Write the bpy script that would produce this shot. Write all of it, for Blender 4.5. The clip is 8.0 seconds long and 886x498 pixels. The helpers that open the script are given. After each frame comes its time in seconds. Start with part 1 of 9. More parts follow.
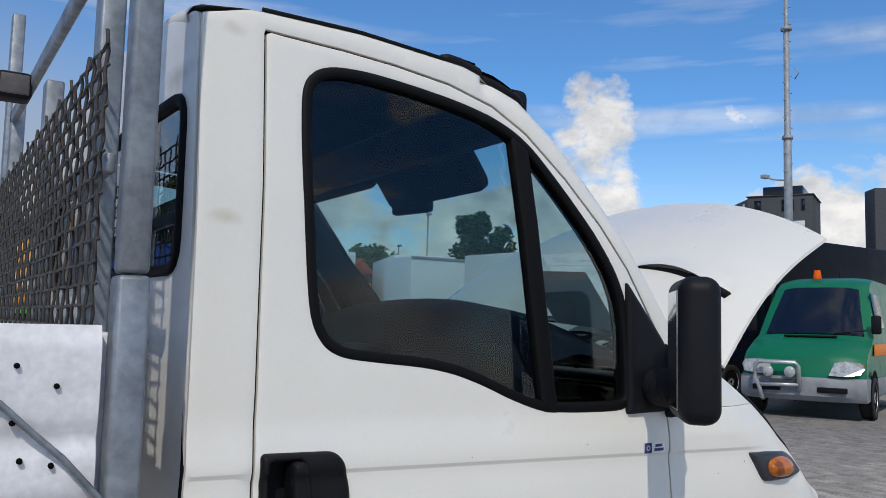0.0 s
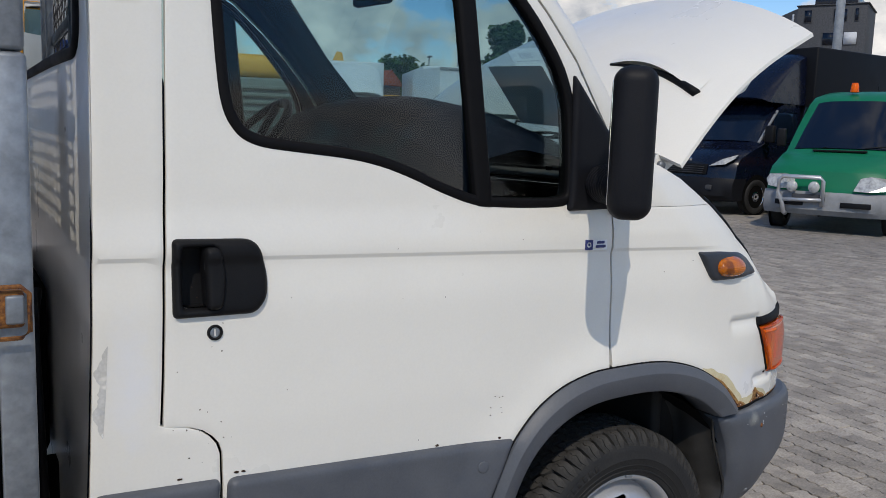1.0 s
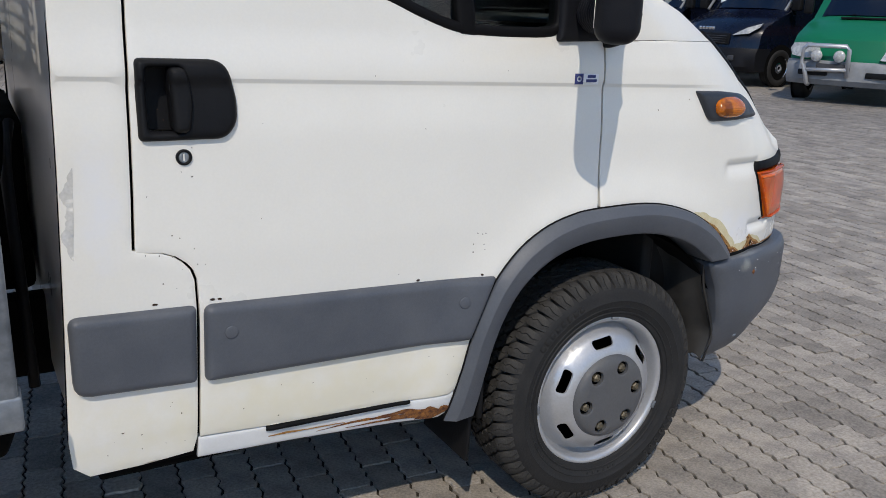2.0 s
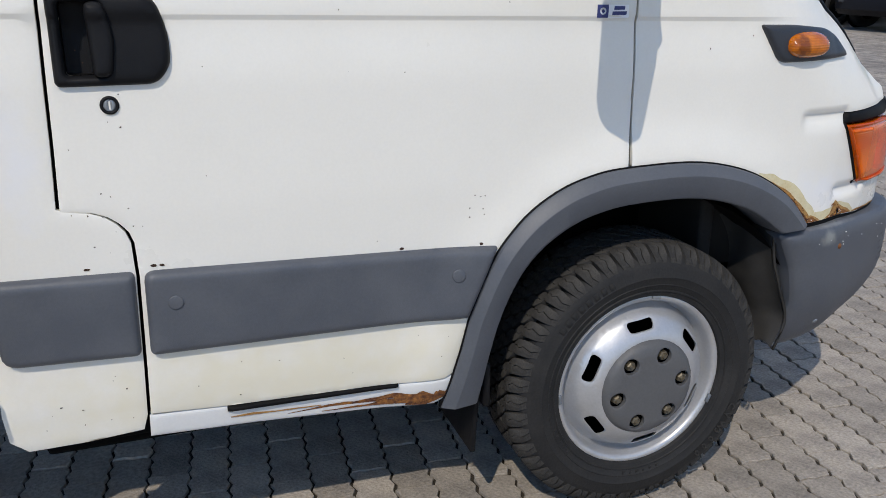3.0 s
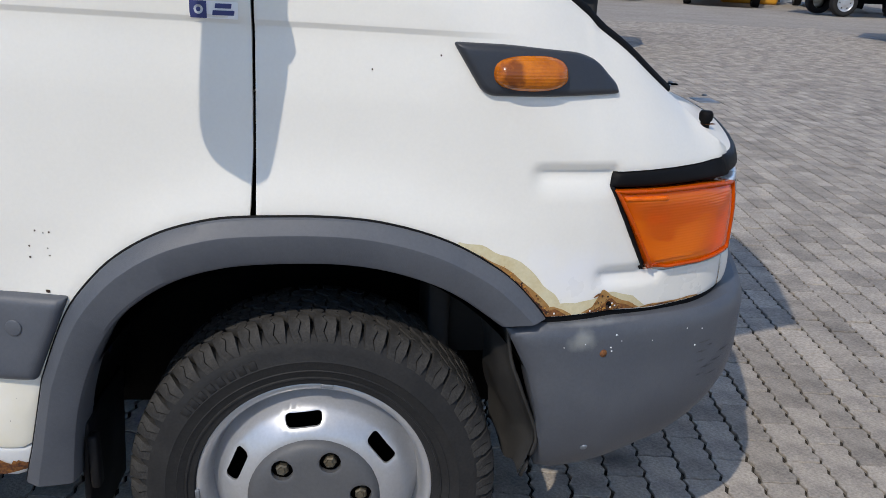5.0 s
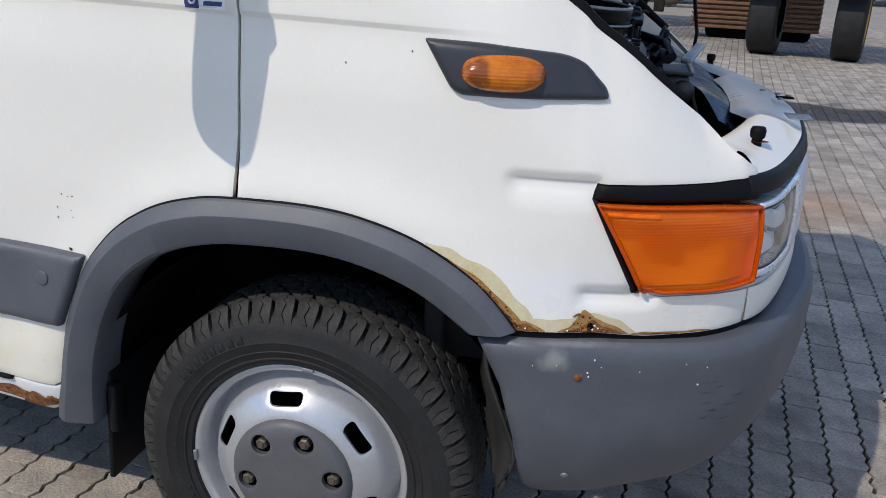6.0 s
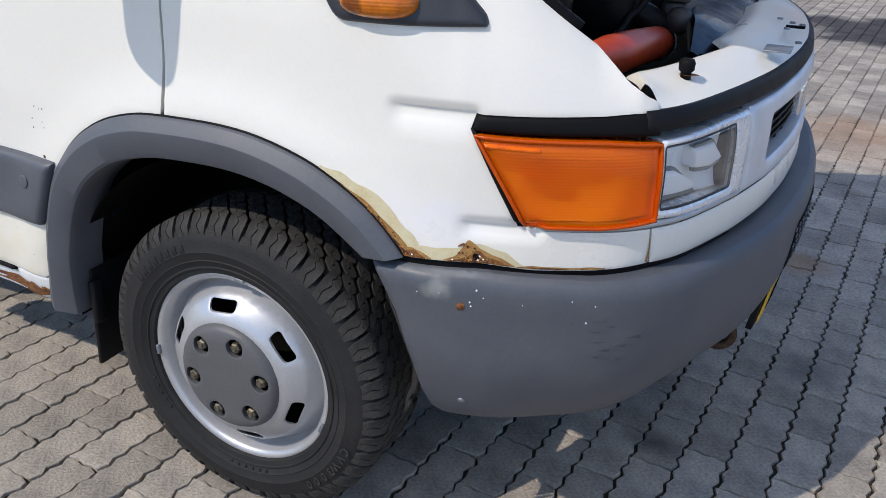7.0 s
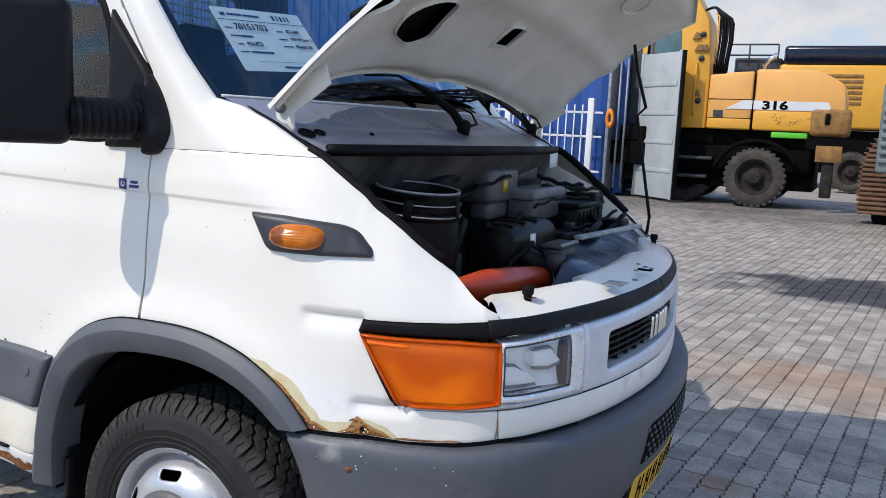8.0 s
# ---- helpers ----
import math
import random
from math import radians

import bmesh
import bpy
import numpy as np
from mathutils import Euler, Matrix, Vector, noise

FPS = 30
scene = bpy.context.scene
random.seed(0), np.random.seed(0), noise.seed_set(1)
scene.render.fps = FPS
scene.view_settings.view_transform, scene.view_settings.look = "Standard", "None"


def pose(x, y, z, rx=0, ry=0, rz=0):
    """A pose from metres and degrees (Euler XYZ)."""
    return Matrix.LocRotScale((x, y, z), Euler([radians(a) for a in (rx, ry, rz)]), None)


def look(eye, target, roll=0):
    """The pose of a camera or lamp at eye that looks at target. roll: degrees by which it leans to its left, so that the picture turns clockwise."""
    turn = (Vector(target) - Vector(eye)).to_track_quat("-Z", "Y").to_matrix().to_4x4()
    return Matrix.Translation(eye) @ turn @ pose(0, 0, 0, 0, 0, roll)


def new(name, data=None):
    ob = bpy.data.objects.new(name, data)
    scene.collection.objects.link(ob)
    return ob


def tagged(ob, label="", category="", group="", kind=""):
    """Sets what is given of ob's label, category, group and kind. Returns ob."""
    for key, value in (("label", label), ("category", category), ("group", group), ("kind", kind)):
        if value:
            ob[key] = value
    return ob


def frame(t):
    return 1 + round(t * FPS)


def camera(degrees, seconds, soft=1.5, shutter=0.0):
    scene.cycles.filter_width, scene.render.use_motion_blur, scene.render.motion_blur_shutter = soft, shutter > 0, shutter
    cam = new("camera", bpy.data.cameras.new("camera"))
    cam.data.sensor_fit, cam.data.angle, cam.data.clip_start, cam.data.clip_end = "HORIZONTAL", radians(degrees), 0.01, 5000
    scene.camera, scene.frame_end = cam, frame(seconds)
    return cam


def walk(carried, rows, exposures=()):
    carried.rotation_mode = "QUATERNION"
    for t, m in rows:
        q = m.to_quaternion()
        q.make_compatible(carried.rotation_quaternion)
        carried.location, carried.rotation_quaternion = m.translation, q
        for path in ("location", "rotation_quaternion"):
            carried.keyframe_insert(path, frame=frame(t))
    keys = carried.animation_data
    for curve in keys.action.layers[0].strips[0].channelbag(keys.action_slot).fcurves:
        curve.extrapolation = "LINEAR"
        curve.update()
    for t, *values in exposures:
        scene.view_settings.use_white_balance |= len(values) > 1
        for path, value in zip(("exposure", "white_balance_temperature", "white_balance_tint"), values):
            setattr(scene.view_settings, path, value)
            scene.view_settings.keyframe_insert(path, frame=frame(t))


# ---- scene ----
from mathutils.geometry import delaunay_2d_cdt

cam = camera(55.6, 8.0, 0.75)
PATH = [
    (0, (-1.735, -1.493, 1.466), (-0.67, 0.19, 1.645), 1.4),
    (0.5, (-1.599, -1.516, 1.45), (-0.565, 0.196, 1.457), 1.5),
    (1, (-1.516, -1.574, 1.423), (-0.512, 0.136, 1.161), 1.9),
    (1.5, (-1.484, -1.604, 1.381), (-0.514, 0.096, 0.965), 1.9),
    (2, (-1.431, -1.591, 1.32), (-0.482, 0.082, 0.773), 2.0),
    (2.2, (-1.378, -1.566, 1.298), (-0.436, 0.106, 0.733), 2.1),
    (3.3, (-0.862, -1.472, 1.264), (-0.317, 0.324, 0.572), 0.3),
    (3.5, (-0.745, -1.454, 1.277), (-0.211, 0.324, 0.535), 0.8),
    (4, (-0.462, -1.416, 1.287), (0.024, 0.35, 0.486), 2.0),
    (4.5, (-0.164, -1.327, 1.269), (0.083, 0.528, 0.562), 2.5),
    (5, (0.086, -1.309, 1.256), (0.264, 0.575, 0.61), 2.6),
    (5.2, (0.191, -1.337, 1.261), (0.275, 0.557, 0.626), 2.5),
    (6.3, (0.656, -1.171, 1.266), (0.046, 0.607, 0.582), 1.9),
    (6.5, (0.745, -1.127, 1.271), (0.023, 0.6, 0.567), 1.4),
    (7, (0.973, -1.127, 1.291), (0.218, 0.522, 0.447), 1.5),
    (7.5, (1.186, -1.268, 1.314), (0.39, 0.425, 0.608), 2.2),
    (8, (1.389, -1.44, 1.337), (0.521, 0.339, 1.055), 2.7),
]
walk(cam, [(t, look(eye, target, roll)) for t, eye, target, roll in PATH],
     [(0, -0.06, 6650, 10), (1, -0.05, 6850, 11), (2, 0.11, 6830, 11), (4.5, 0.2, 6750, 11), (6.5, 0.31, 6750, 12), (7.5, 0.54, 6750, 12), (8, 0.55, 6720, 12)])

# ---- world and sun ----
SUN_WAY = Vector((0.53, 0.78, -1.0)).normalized()
world = bpy.data.worlds.new("sky")
scene.world = world
world.use_nodes = True
wn, wl = world.node_tree.nodes, world.node_tree.links
wn.clear()


def wnode(kind, **values):
    n = wn.new(kind)
    for key, value in values.items():
        n.inputs[key].default_value = value
    return n


sky = wnode("ShaderNodeTexSky")
sky.sky_type, sky.sun_disc = "NISHITA", False
sky.sun_elevation = math.asin(-SUN_WAY.z)
sky.sun_rotation = math.atan2(-SUN_WAY.x, -SUN_WAY.y)
sky.air_density, sky.dust_density, sky.ozone_density = 1.0, 0.1, 3.0
geo_dir = wnode("ShaderNodeTexCoord")
split = wnode("ShaderNodeSeparateXYZ")
wl.new(geo_dir.outputs["Generated"], split.inputs[0])
# clear sky, a little deeper than the model's
deep = wnode("ShaderNodeMixRGB")
deep.blend_type = "MULTIPLY"
deep.inputs[0].default_value, deep.inputs[2].default_value = 1.0, (0.46, 0.755, 1.0, 1)
wl.new(sky.outputs[0], deep.inputs[1])
pale = wnode("ShaderNodeMixRGB")
pale.inputs[1].default_value, pale.inputs[2].default_value = (0.80, 0.86, 0.92, 1), (0.44, 0.745, 1.0, 1)
wl.new(pale.outputs[0], deep.inputs[2])
# cumulus: noise over the sky dome, thicker in a bank above the horizon and in one tower
squash = wnode("ShaderNodeVectorMath")
squash.operation = "MULTIPLY"
squash.inputs[1].default_value = (1.0, 1.0, 1.5)
wl.new(geo_dir.outputs["Generated"], squash.inputs[0])
puff = wnode("ShaderNodeTexNoise", Scale=7.5, Detail=9.0, Roughness=0.57, Distortion=0.15)
wl.new(squash.outputs[0], puff.inputs["Vector"])


def ranged(source, a, b, c, d):
    node = wnode("ShaderNodeMapRange")
    for k, v in ((1, a), (2, b), (3, c), (4, d)):
        node.inputs[k].default_value = v
    wl.new(source, node.inputs[0])
    return node.outputs[0]


wl.new(ranged(split.outputs[2], 0.06, 0.26, 0.0, 1.0), pale.inputs[0])


def joined_by(operation, a, b):
    node = wnode("ShaderNodeMath")
    node.operation = operation
    wl.new(a, node.inputs[0])
    wl.new(b, node.inputs[1])
    return node.outputs[0]


east = wnode("ShaderNodeVectorMath")
east.operation = "DOT_PRODUCT"
east.inputs[1].default_value = (0.74, 0.67, 0.0)
wl.new(geo_dir.outputs["Generated"], east.inputs[0])
bank = joined_by("MULTIPLY", ranged(split.outputs[2], 0.13, 0.205, 0.23, 0.0), ranged(east.outputs["Value"], 0.5, 0.92, 0.8, 1.0))
density = joined_by("ADD", joined_by("ADD", puff.outputs["Fac"], bank), ranged(split.outputs[2], 0.0, 1.0, -0.05, -0.05))
# cloud cover added overhead towards -y, out of view, to brighten the fill
density = joined_by("ADD", density, joined_by("MULTIPLY", ranged(split.outputs[2], 0.30, 0.60, 0.0, 0.16), ranged(split.outputs[1], 0.05, 0.35, 1.0, -0.6)))
for way, tight, amount in (((0.652, 0.712, 0.258), 0.9980, 0.15), ((0.640, 0.726, 0.238), 0.9970, 0.10)):
    dot = wnode("ShaderNodeVectorMath")
    dot.operation = "DOT_PRODUCT"
    dot.inputs[1].default_value = Vector(way).normalized()
    wl.new(geo_dir.outputs["Generated"], dot.inputs[0])
    density = joined_by("ADD", density, ranged(dot.outputs["Value"], tight, 0.9999, 0.0, amount))
streak = wnode("ShaderNodeVectorMath")
streak.operation = "MULTIPLY"
streak.inputs[1].default_value = (1.6, 1.6, 16.0)
wl.new(geo_dir.outputs["Generated"], streak.inputs[0])
wisp = wnode("ShaderNodeTexNoise", Scale=1.7, Detail=5.0, Roughness=0.5)
wl.new(streak.outputs[0], wisp.inputs["Vector"])
cover = joined_by("MAXIMUM", ranged(density, 0.555, 0.635, 0.0, 1.0), ranged(wisp.outputs["Fac"], 0.54, 0.74, 0.0, 0.42))
shade_noise = wnode("ShaderNodeTexNoise", Scale=9.0, Detail=6.0, Roughness=0.6)
wl.new(squash.outputs[0], shade_noise.inputs["Vector"])
cloud = wnode("ShaderNodeValToRGB")
cloud.color_ramp.elements[0].position, cloud.color_ramp.elements[0].color = 0.36, (3.0, 3.3, 3.8, 1)
cloud.color_ramp.elements[1].position, cloud.color_ramp.elements[1].color = 0.60, (6.4, 6.4, 6.4, 1)
wl.new(shade_noise.outputs["Fac"], cloud.inputs[0])
# towards +y the low sky is a dull grey-blue haze
haze = wnode("ShaderNodeVectorMath")
haze.operation = "DOT_PRODUCT"
haze.inputs[1].default_value = (-0.05, 0.99, 0.0)
wl.new(geo_dir.outputs["Generated"], haze.inputs[0])
dull = joined_by("MULTIPLY", ranged(haze.outputs["Value"], 0.90, 0.97, 0.0, 1.0), ranged(split.outputs[2], 0.22, 0.40, 1.0, 0.0))
dulled = wnode("ShaderNodeMixRGB")
dulled.inputs[2].default_value = (2.55, 2.75, 3.05, 1)
sky_mix = wnode("ShaderNodeMixRGB")
wl.new(cover, sky_mix.inputs[0])
wl.new(deep.outputs[0], sky_mix.inputs[1])
wl.new(cloud.outputs[0], sky_mix.inputs[2])
backdrop = wnode("ShaderNodeBackground", Strength=0.15)
wout = wnode("ShaderNodeOutputWorld")
soft = wnode("ShaderNodeMath")
soft.operation, soft.inputs[1].default_value = "MULTIPLY", 0.8
wl.new(dull, soft.inputs[0])
wl.new(soft.outputs[0], dulled.inputs[0])
wl.new(sky_mix.outputs[0], dulled.inputs[1])
wl.new(dulled.outputs[0], backdrop.inputs[0])
wl.new(backdrop.outputs[0], wout.inputs[0])

sun = new("sun", bpy.data.lights.new("sun", "SUN"))
sun.data.energy, sun.data.angle, sun.data.color = 2.15, radians(0.6), (1.0, 0.945, 0.86)
sun.matrix_world = look((-6, -14, 18), Vector((-6, -14, 18)) + SUN_WAY)


# ---- materials ----
def mat(name, color, rough=0.5, metal=0.0, var=0.12, scale=6.0, grain=0.06, grain_scale=180.0, bump=0.0, bump_scale=220.0,
        coat=0.0, tint=None, spec=0.5, island=0.0, obj=0.0, rough_var=0.1, ribs=0.0):
    """Principled surface with stains (var, scale), fine grain and relief; tint: the colour of its stains."""
    m = bpy.data.materials.new(name)
    m.use_nodes = True
    n, l = m.node_tree.nodes, m.node_tree.links
    b = n["Principled BSDF"]
    tc = n.new("ShaderNodeTexCoord")
    big = n.new("ShaderNodeTexNoise")
    big.inputs["Scale"].default_value, big.inputs["Detail"].default_value, big.inputs["Roughness"].default_value = scale, 6, 0.62
    fine = n.new("ShaderNodeTexNoise")
    fine.inputs["Scale"].default_value, fine.inputs["Detail"].default_value = grain_scale, 3
    l.new(tc.outputs["Object"], big.inputs["Vector"])
    l.new(tc.outputs["Object"], fine.inputs["Vector"])
    ramp = n.new("ShaderNodeMapRange")
    for i, v in ((1, 0.38), (2, 0.68), (3, 0.0), (4, 1.0)):
        ramp.inputs[i].default_value = v
    l.new(big.outputs["Fac"], ramp.inputs[0])
    mix = n.new("ShaderNodeMixRGB")
    mix.inputs[1].default_value = (*color, 1)
    t = tint or tuple(c * (1 - var) for c in color)
    mix.inputs[2].default_value = (*t, 1)
    if tint:
        mul = n.new("ShaderNodeMath")
        mul.operation, mul.inputs[1].default_value = "MULTIPLY", var
        l.new(ramp.outputs[0], mul.inputs[0])
        l.new(mul.outputs[0], mix.inputs[0])
    else:
        l.new(ramp.outputs[0], mix.inputs[0])
    hsv = n.new("ShaderNodeHueSaturation")
    l.new(mix.outputs[0], hsv.inputs["Color"])
    val = n.new("ShaderNodeMapRange")
    for i, v in ((1, 0.3), (2, 0.7), (3, 1 - grain), (4, 1 + grain)):
        val.inputs[i].default_value = v
    l.new(fine.outputs["Fac"], val.inputs[0])
    last = val.outputs[0]
    for amount, socket in ((island, "Random Per Island"), (obj, "Random")):
        if amount:
            src = n.new("ShaderNodeNewGeometry" if socket.startswith("Random P") else "ShaderNodeObjectInfo")
            r2 = n.new("ShaderNodeMapRange")
            for i, v in ((1, 0.0), (2, 1.0), (3, 1 - amount), (4, 1 + amount)):
                r2.inputs[i].default_value = v
            l.new(src.outputs[socket], r2.inputs[0])
            mm = n.new("ShaderNodeMath")
            mm.operation = "MULTIPLY"
            l.new(last, mm.inputs[0])
            l.new(r2.outputs[0], mm.inputs[1])
            last = mm.outputs[0]
    l.new(last, hsv.inputs["Value"])
    l.new(hsv.outputs[0], b.inputs["Base Color"])
    rr = n.new("ShaderNodeMapRange")
    for i, v in ((1, 0.35), (2, 0.7), (3, max(0.02, rough - rough_var * rough)), (4, min(1, rough + rough_var))):
        rr.inputs[i].default_value = v
    l.new(big.outputs["Fac"], rr.inputs[0])
    l.new(rr.outputs[0], b.inputs["Roughness"])
    b.inputs["Metallic"].default_value, b.inputs["Coat Weight"].default_value = metal, coat
    b.inputs["Coat Roughness"].default_value, b.inputs["Specular IOR Level"].default_value = 0.08, spec
    if ribs:
        wave = n.new("ShaderNodeTexWave")
        wave.bands_direction, wave.wave_profile = "Z", "SIN"
        wave.inputs["Scale"].default_value = ribs
        l.new(tc.outputs["Object"], wave.inputs["Vector"])
        rb = n.new("ShaderNodeBump")
        rb.inputs["Strength"].default_value, rb.inputs["Distance"].default_value = 0.2, 0.002
        l.new(wave.outputs["Fac"], rb.inputs["Height"])
        l.new(rb.outputs[0], b.inputs["Normal"])
    if bump:
        relief = n.new("ShaderNodeTexNoise")
        relief.inputs["Scale"].default_value, relief.inputs["Detail"].default_value = bump_scale, 4
        l.new(tc.outputs["Object"], relief.inputs["Vector"])
        bp = n.new("ShaderNodeBump")
        bp.inputs["Strength"].default_value, bp.inputs["Distance"].default_value = bump, 0.004
        l.new(relief.outputs["Fac"], bp.inputs["Height"])
        l.new(bp.outputs[0], b.inputs["Normal"])
    return m


def glass(name, tint, gloss=0.02, base=0.06, body=None):
    """A thin pane: lets light through tinted, and mirrors more at a slant."""
    m = bpy.data.materials.new(name)
    m.use_nodes = True
    n, l = m.node_tree.nodes, m.node_tree.links
    n.remove(n["Principled BSDF"])
    clear, shine, mix, fr = n.new("ShaderNodeBsdfTransparent"), n.new("ShaderNodeBsdfGlossy"), n.new("ShaderNodeMixShader"), n.new("ShaderNodeLayerWeight")
    clear.inputs[0].default_value = (*tint, 1)
    shine.inputs["Roughness"].default_value = gloss
    fr.inputs["Blend"].default_value = 0.5
    steep, gain = n.new("ShaderNodeMath"), n.new("ShaderNodeMath")
    steep.operation, steep.inputs[1].default_value = "POWER", 3.2
    gain.operation, gain.inputs[1].default_value, gain.inputs[2].default_value = "MULTIPLY_ADD", 0.9, base
    l.new(fr.outputs["Facing"], steep.inputs[0])
    l.new(steep.outputs[0], gain.inputs[0])
    l.new(gain.outputs[0], mix.inputs[0])
    through_it = clear.outputs[0]
    if body:
        # coloured plastic: part of the light is scattered in it; fine ribs run across
        milk, blend, tc = n.new("ShaderNodeBsdfDiffuse"), n.new("ShaderNodeMixShader"), n.new("ShaderNodeTexCoord")
        milk.inputs[0].default_value = (*body[0], 1)
        blend.inputs[0].default_value = body[1]
        wave, rb = n.new("ShaderNodeTexWave"), n.new("ShaderNodeBump")
        wave.bands_direction = "Z"
        wave.inputs["Scale"].default_value, wave.inputs["Distortion"].default_value = 62.0, 0.0
        rb.inputs["Strength"].default_value, rb.inputs["Distance"].default_value = 0.16, 0.002
        l.new(tc.outputs["Object"], wave.inputs["Vector"])
        l.new(wave.outputs["Fac"], rb.inputs["Height"])
        l.new(rb.outputs[0], milk.inputs["Normal"])
        l.new(rb.outputs[0], shine.inputs["Normal"])
        l.new(clear.outputs[0], blend.inputs[1])
        l.new(milk.outputs[0], blend.inputs[2])
        through_it = blend.outputs[0]
    l.new(through_it, mix.inputs[1])
    l.new(shine.outputs[0], mix.inputs[2])
    l.new(mix.outputs[0], n["Material Output"].inputs[0])
    return m


M_WHITE = mat("white_paint", (0.80, 0.778, 0.712), 0.34, var=0.3, scale=2.2, tint=(0.69, 0.665, 0.595), grain=0.012, coat=0.25, rough_var=0.25)
M_WHITE2 = mat("worn_white_paint", (0.70, 0.71, 0.71), 0.45, var=0.5, scale=3.0, tint=(0.55, 0.54, 0.50), grain=0.02, coat=0.1)
M_GREY = mat("grey_bumper_plastic", (0.072, 0.080, 0.096), 0.48, var=0.6, scale=7.0, tint=(0.110, 0.117, 0.131), grain=0.05, bump=0.12, bump_scale=500)
M_BLACK = mat("black_plastic", (0.007, 0.0073, 0.0085), 0.5, var=0.4, spec=0.16, tint=(0.018, 0.018, 0.019), grain=0.08, bump=0.1, bump_scale=600)
M_RUBBER = mat("tyre_rubber", (0.020, 0.020, 0.0205), 0.6, var=0.6, scale=9.0, tint=(0.036, 0.035, 0.034), spec=0.18, grain=0.12, bump=0.25, bump_scale=160)
M_SEAL = mat("rubber_seal", (0.005, 0.005, 0.0058), 0.6, grain=0.05, spec=0.14)
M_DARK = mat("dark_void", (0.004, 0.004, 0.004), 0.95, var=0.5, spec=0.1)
M_SILVER = mat("silver_wheel_paint", (0.50, 0.51, 0.53), 0.36, 0.55, var=0.35, scale=12, tint=(0.36, 0.35, 0.33), grain=0.04, coat=0.2)
M_CHROME = mat("bright_metal", (0.72, 0.73, 0.75), 0.14, 1.0, var=0.1)
M_STEEL = mat("galvanised_steel", (0.29, 0.315, 0.34), 0.5, 0.6, var=0.85, scale=11, tint=(0.15, 0.165, 0.185), grain=0.16, grain_scale=45, bump=0.1, bump_scale=90)
M_AMBER = mat("amber_lens", (0.82, 0.125, 0.0), 0.16, var=0.7, tint=(0.52, 0.045, 0.0), scale=13, coat=0.0, spec=0.3, ribs=95.0)
M_REPEATER = mat("smoked_amber_lens", (0.60, 0.165, 0.004), 0.14, var=0.7, tint=(0.34, 0.07, 0.002), scale=26, coat=0.3, spec=0.4, ribs=60.0)
M_AMBER_RIM = mat("deep_amber_rim", (0.55, 0.075, 0.0), 0.25, var=0.5, tint=(0.40, 0.045, 0.0), scale=20, spec=0.3)
M_AMBER_RIB = mat("bright_amber_lens", (0.86, 0.155, 0.0), 0.18, var=0.7, tint=(0.56, 0.055, 0.0), scale=20, spec=0.35, ribs=300.0)
M_RUST = mat("rust", (0.085, 0.026, 0.011), 0.85, var=1.0, scale=85, tint=(0.33, 0.135, 0.03), grain=0.25, bump=0.5, bump_scale=260)
M_TOWEYE = mat("dark_rusty_steel", (0.040, 0.024, 0.016), 0.8, 0.2, var=0.9, scale=60, tint=(0.13, 0.065, 0.03), bump=0.4, bump_scale=200)
M_PRIMER = mat("bared_filler", (0.62, 0.56, 0.37), 0.6, var=0.8, scale=35, tint=(0.55, 0.45, 0.25), grain=0.05)
M_BRIGHTRUST = mat("bright_rust", (0.56, 0.27, 0.045), 0.8, var=0.8, scale=120, tint=(0.36, 0.14, 0.02), grain=0.2)
M_OCHRE = mat("rust_stain", (0.42, 0.24, 0.075), 0.75, var=1.0, scale=90, tint=(0.24, 0.095, 0.022), grain=0.2, bump=0.35, bump_scale=240)
M_GROUND = mat("paving_far", (0.305, 0.275, 0.238), 0.9, var=0.5, scale=0.6, tint=(0.22, 0.197, 0.170), grain=0.2, grain_scale=9)
M_GLASS = glass("side_glass", (0.60, 0.745, 0.715), base=0.045)
M_SCREEN = glass("windscreen_glass", (0.60, 0.74, 0.80), base=0.085)
M_AMBERGLASS = glass("amber_plastic", (1.0, 0.36, 0.01), 0.12, 0.03, ((0.86, 0.145, 0.0), 0.5))
M_BULBWELL = mat("white_reflector", (0.86, 0.86, 0.85), 0.35, 0.3, var=0.3, scale=30, tint=(0.6, 0.6, 0.6), ribs=60.0)
M_LENS = glass("clear_lens", (0.93, 0.95, 0.96), 0.03)
M_BLUEDASH = mat("dash_plastic", (0.008, 0.012, 0.024), 0.7, grain=0.03, spec=0.12)
M_GREEN = mat("green_van_paint", (0.004, 0.150, 0.070), 0.35, var=0.2, scale=2.0, tint=(0.008, 0.11, 0.06), coat=0.1, spec=0.25)
M_NAVY = mat("dark_blue_paint", (0.004, 0.006, 0.016), 0.22, var=0.2, coat=0.25, spec=0.3)
M_YELLOW = mat("machine_yellow", (0.74, 0.36, 0.03), 0.45, var=0.45, scale=2.5, tint=(0.62, 0.31, 0.05), grain=0.05)
M_PEACH = mat("faded_machine_yellow", (0.78, 0.375, 0.085), 0.5, var=0.6, scale=1.8, tint=(0.66, 0.34, 0.11), grain=0.05)
M_BLUE = mat("container_blue", (0.012, 0.07, 0.30), 0.5, var=0.4, scale=3, tint=(0.02, 0.06, 0.2))
M_DARKGREY = mat("dark_grey", (0.05, 0.052, 0.058), 0.7, var=0.3)

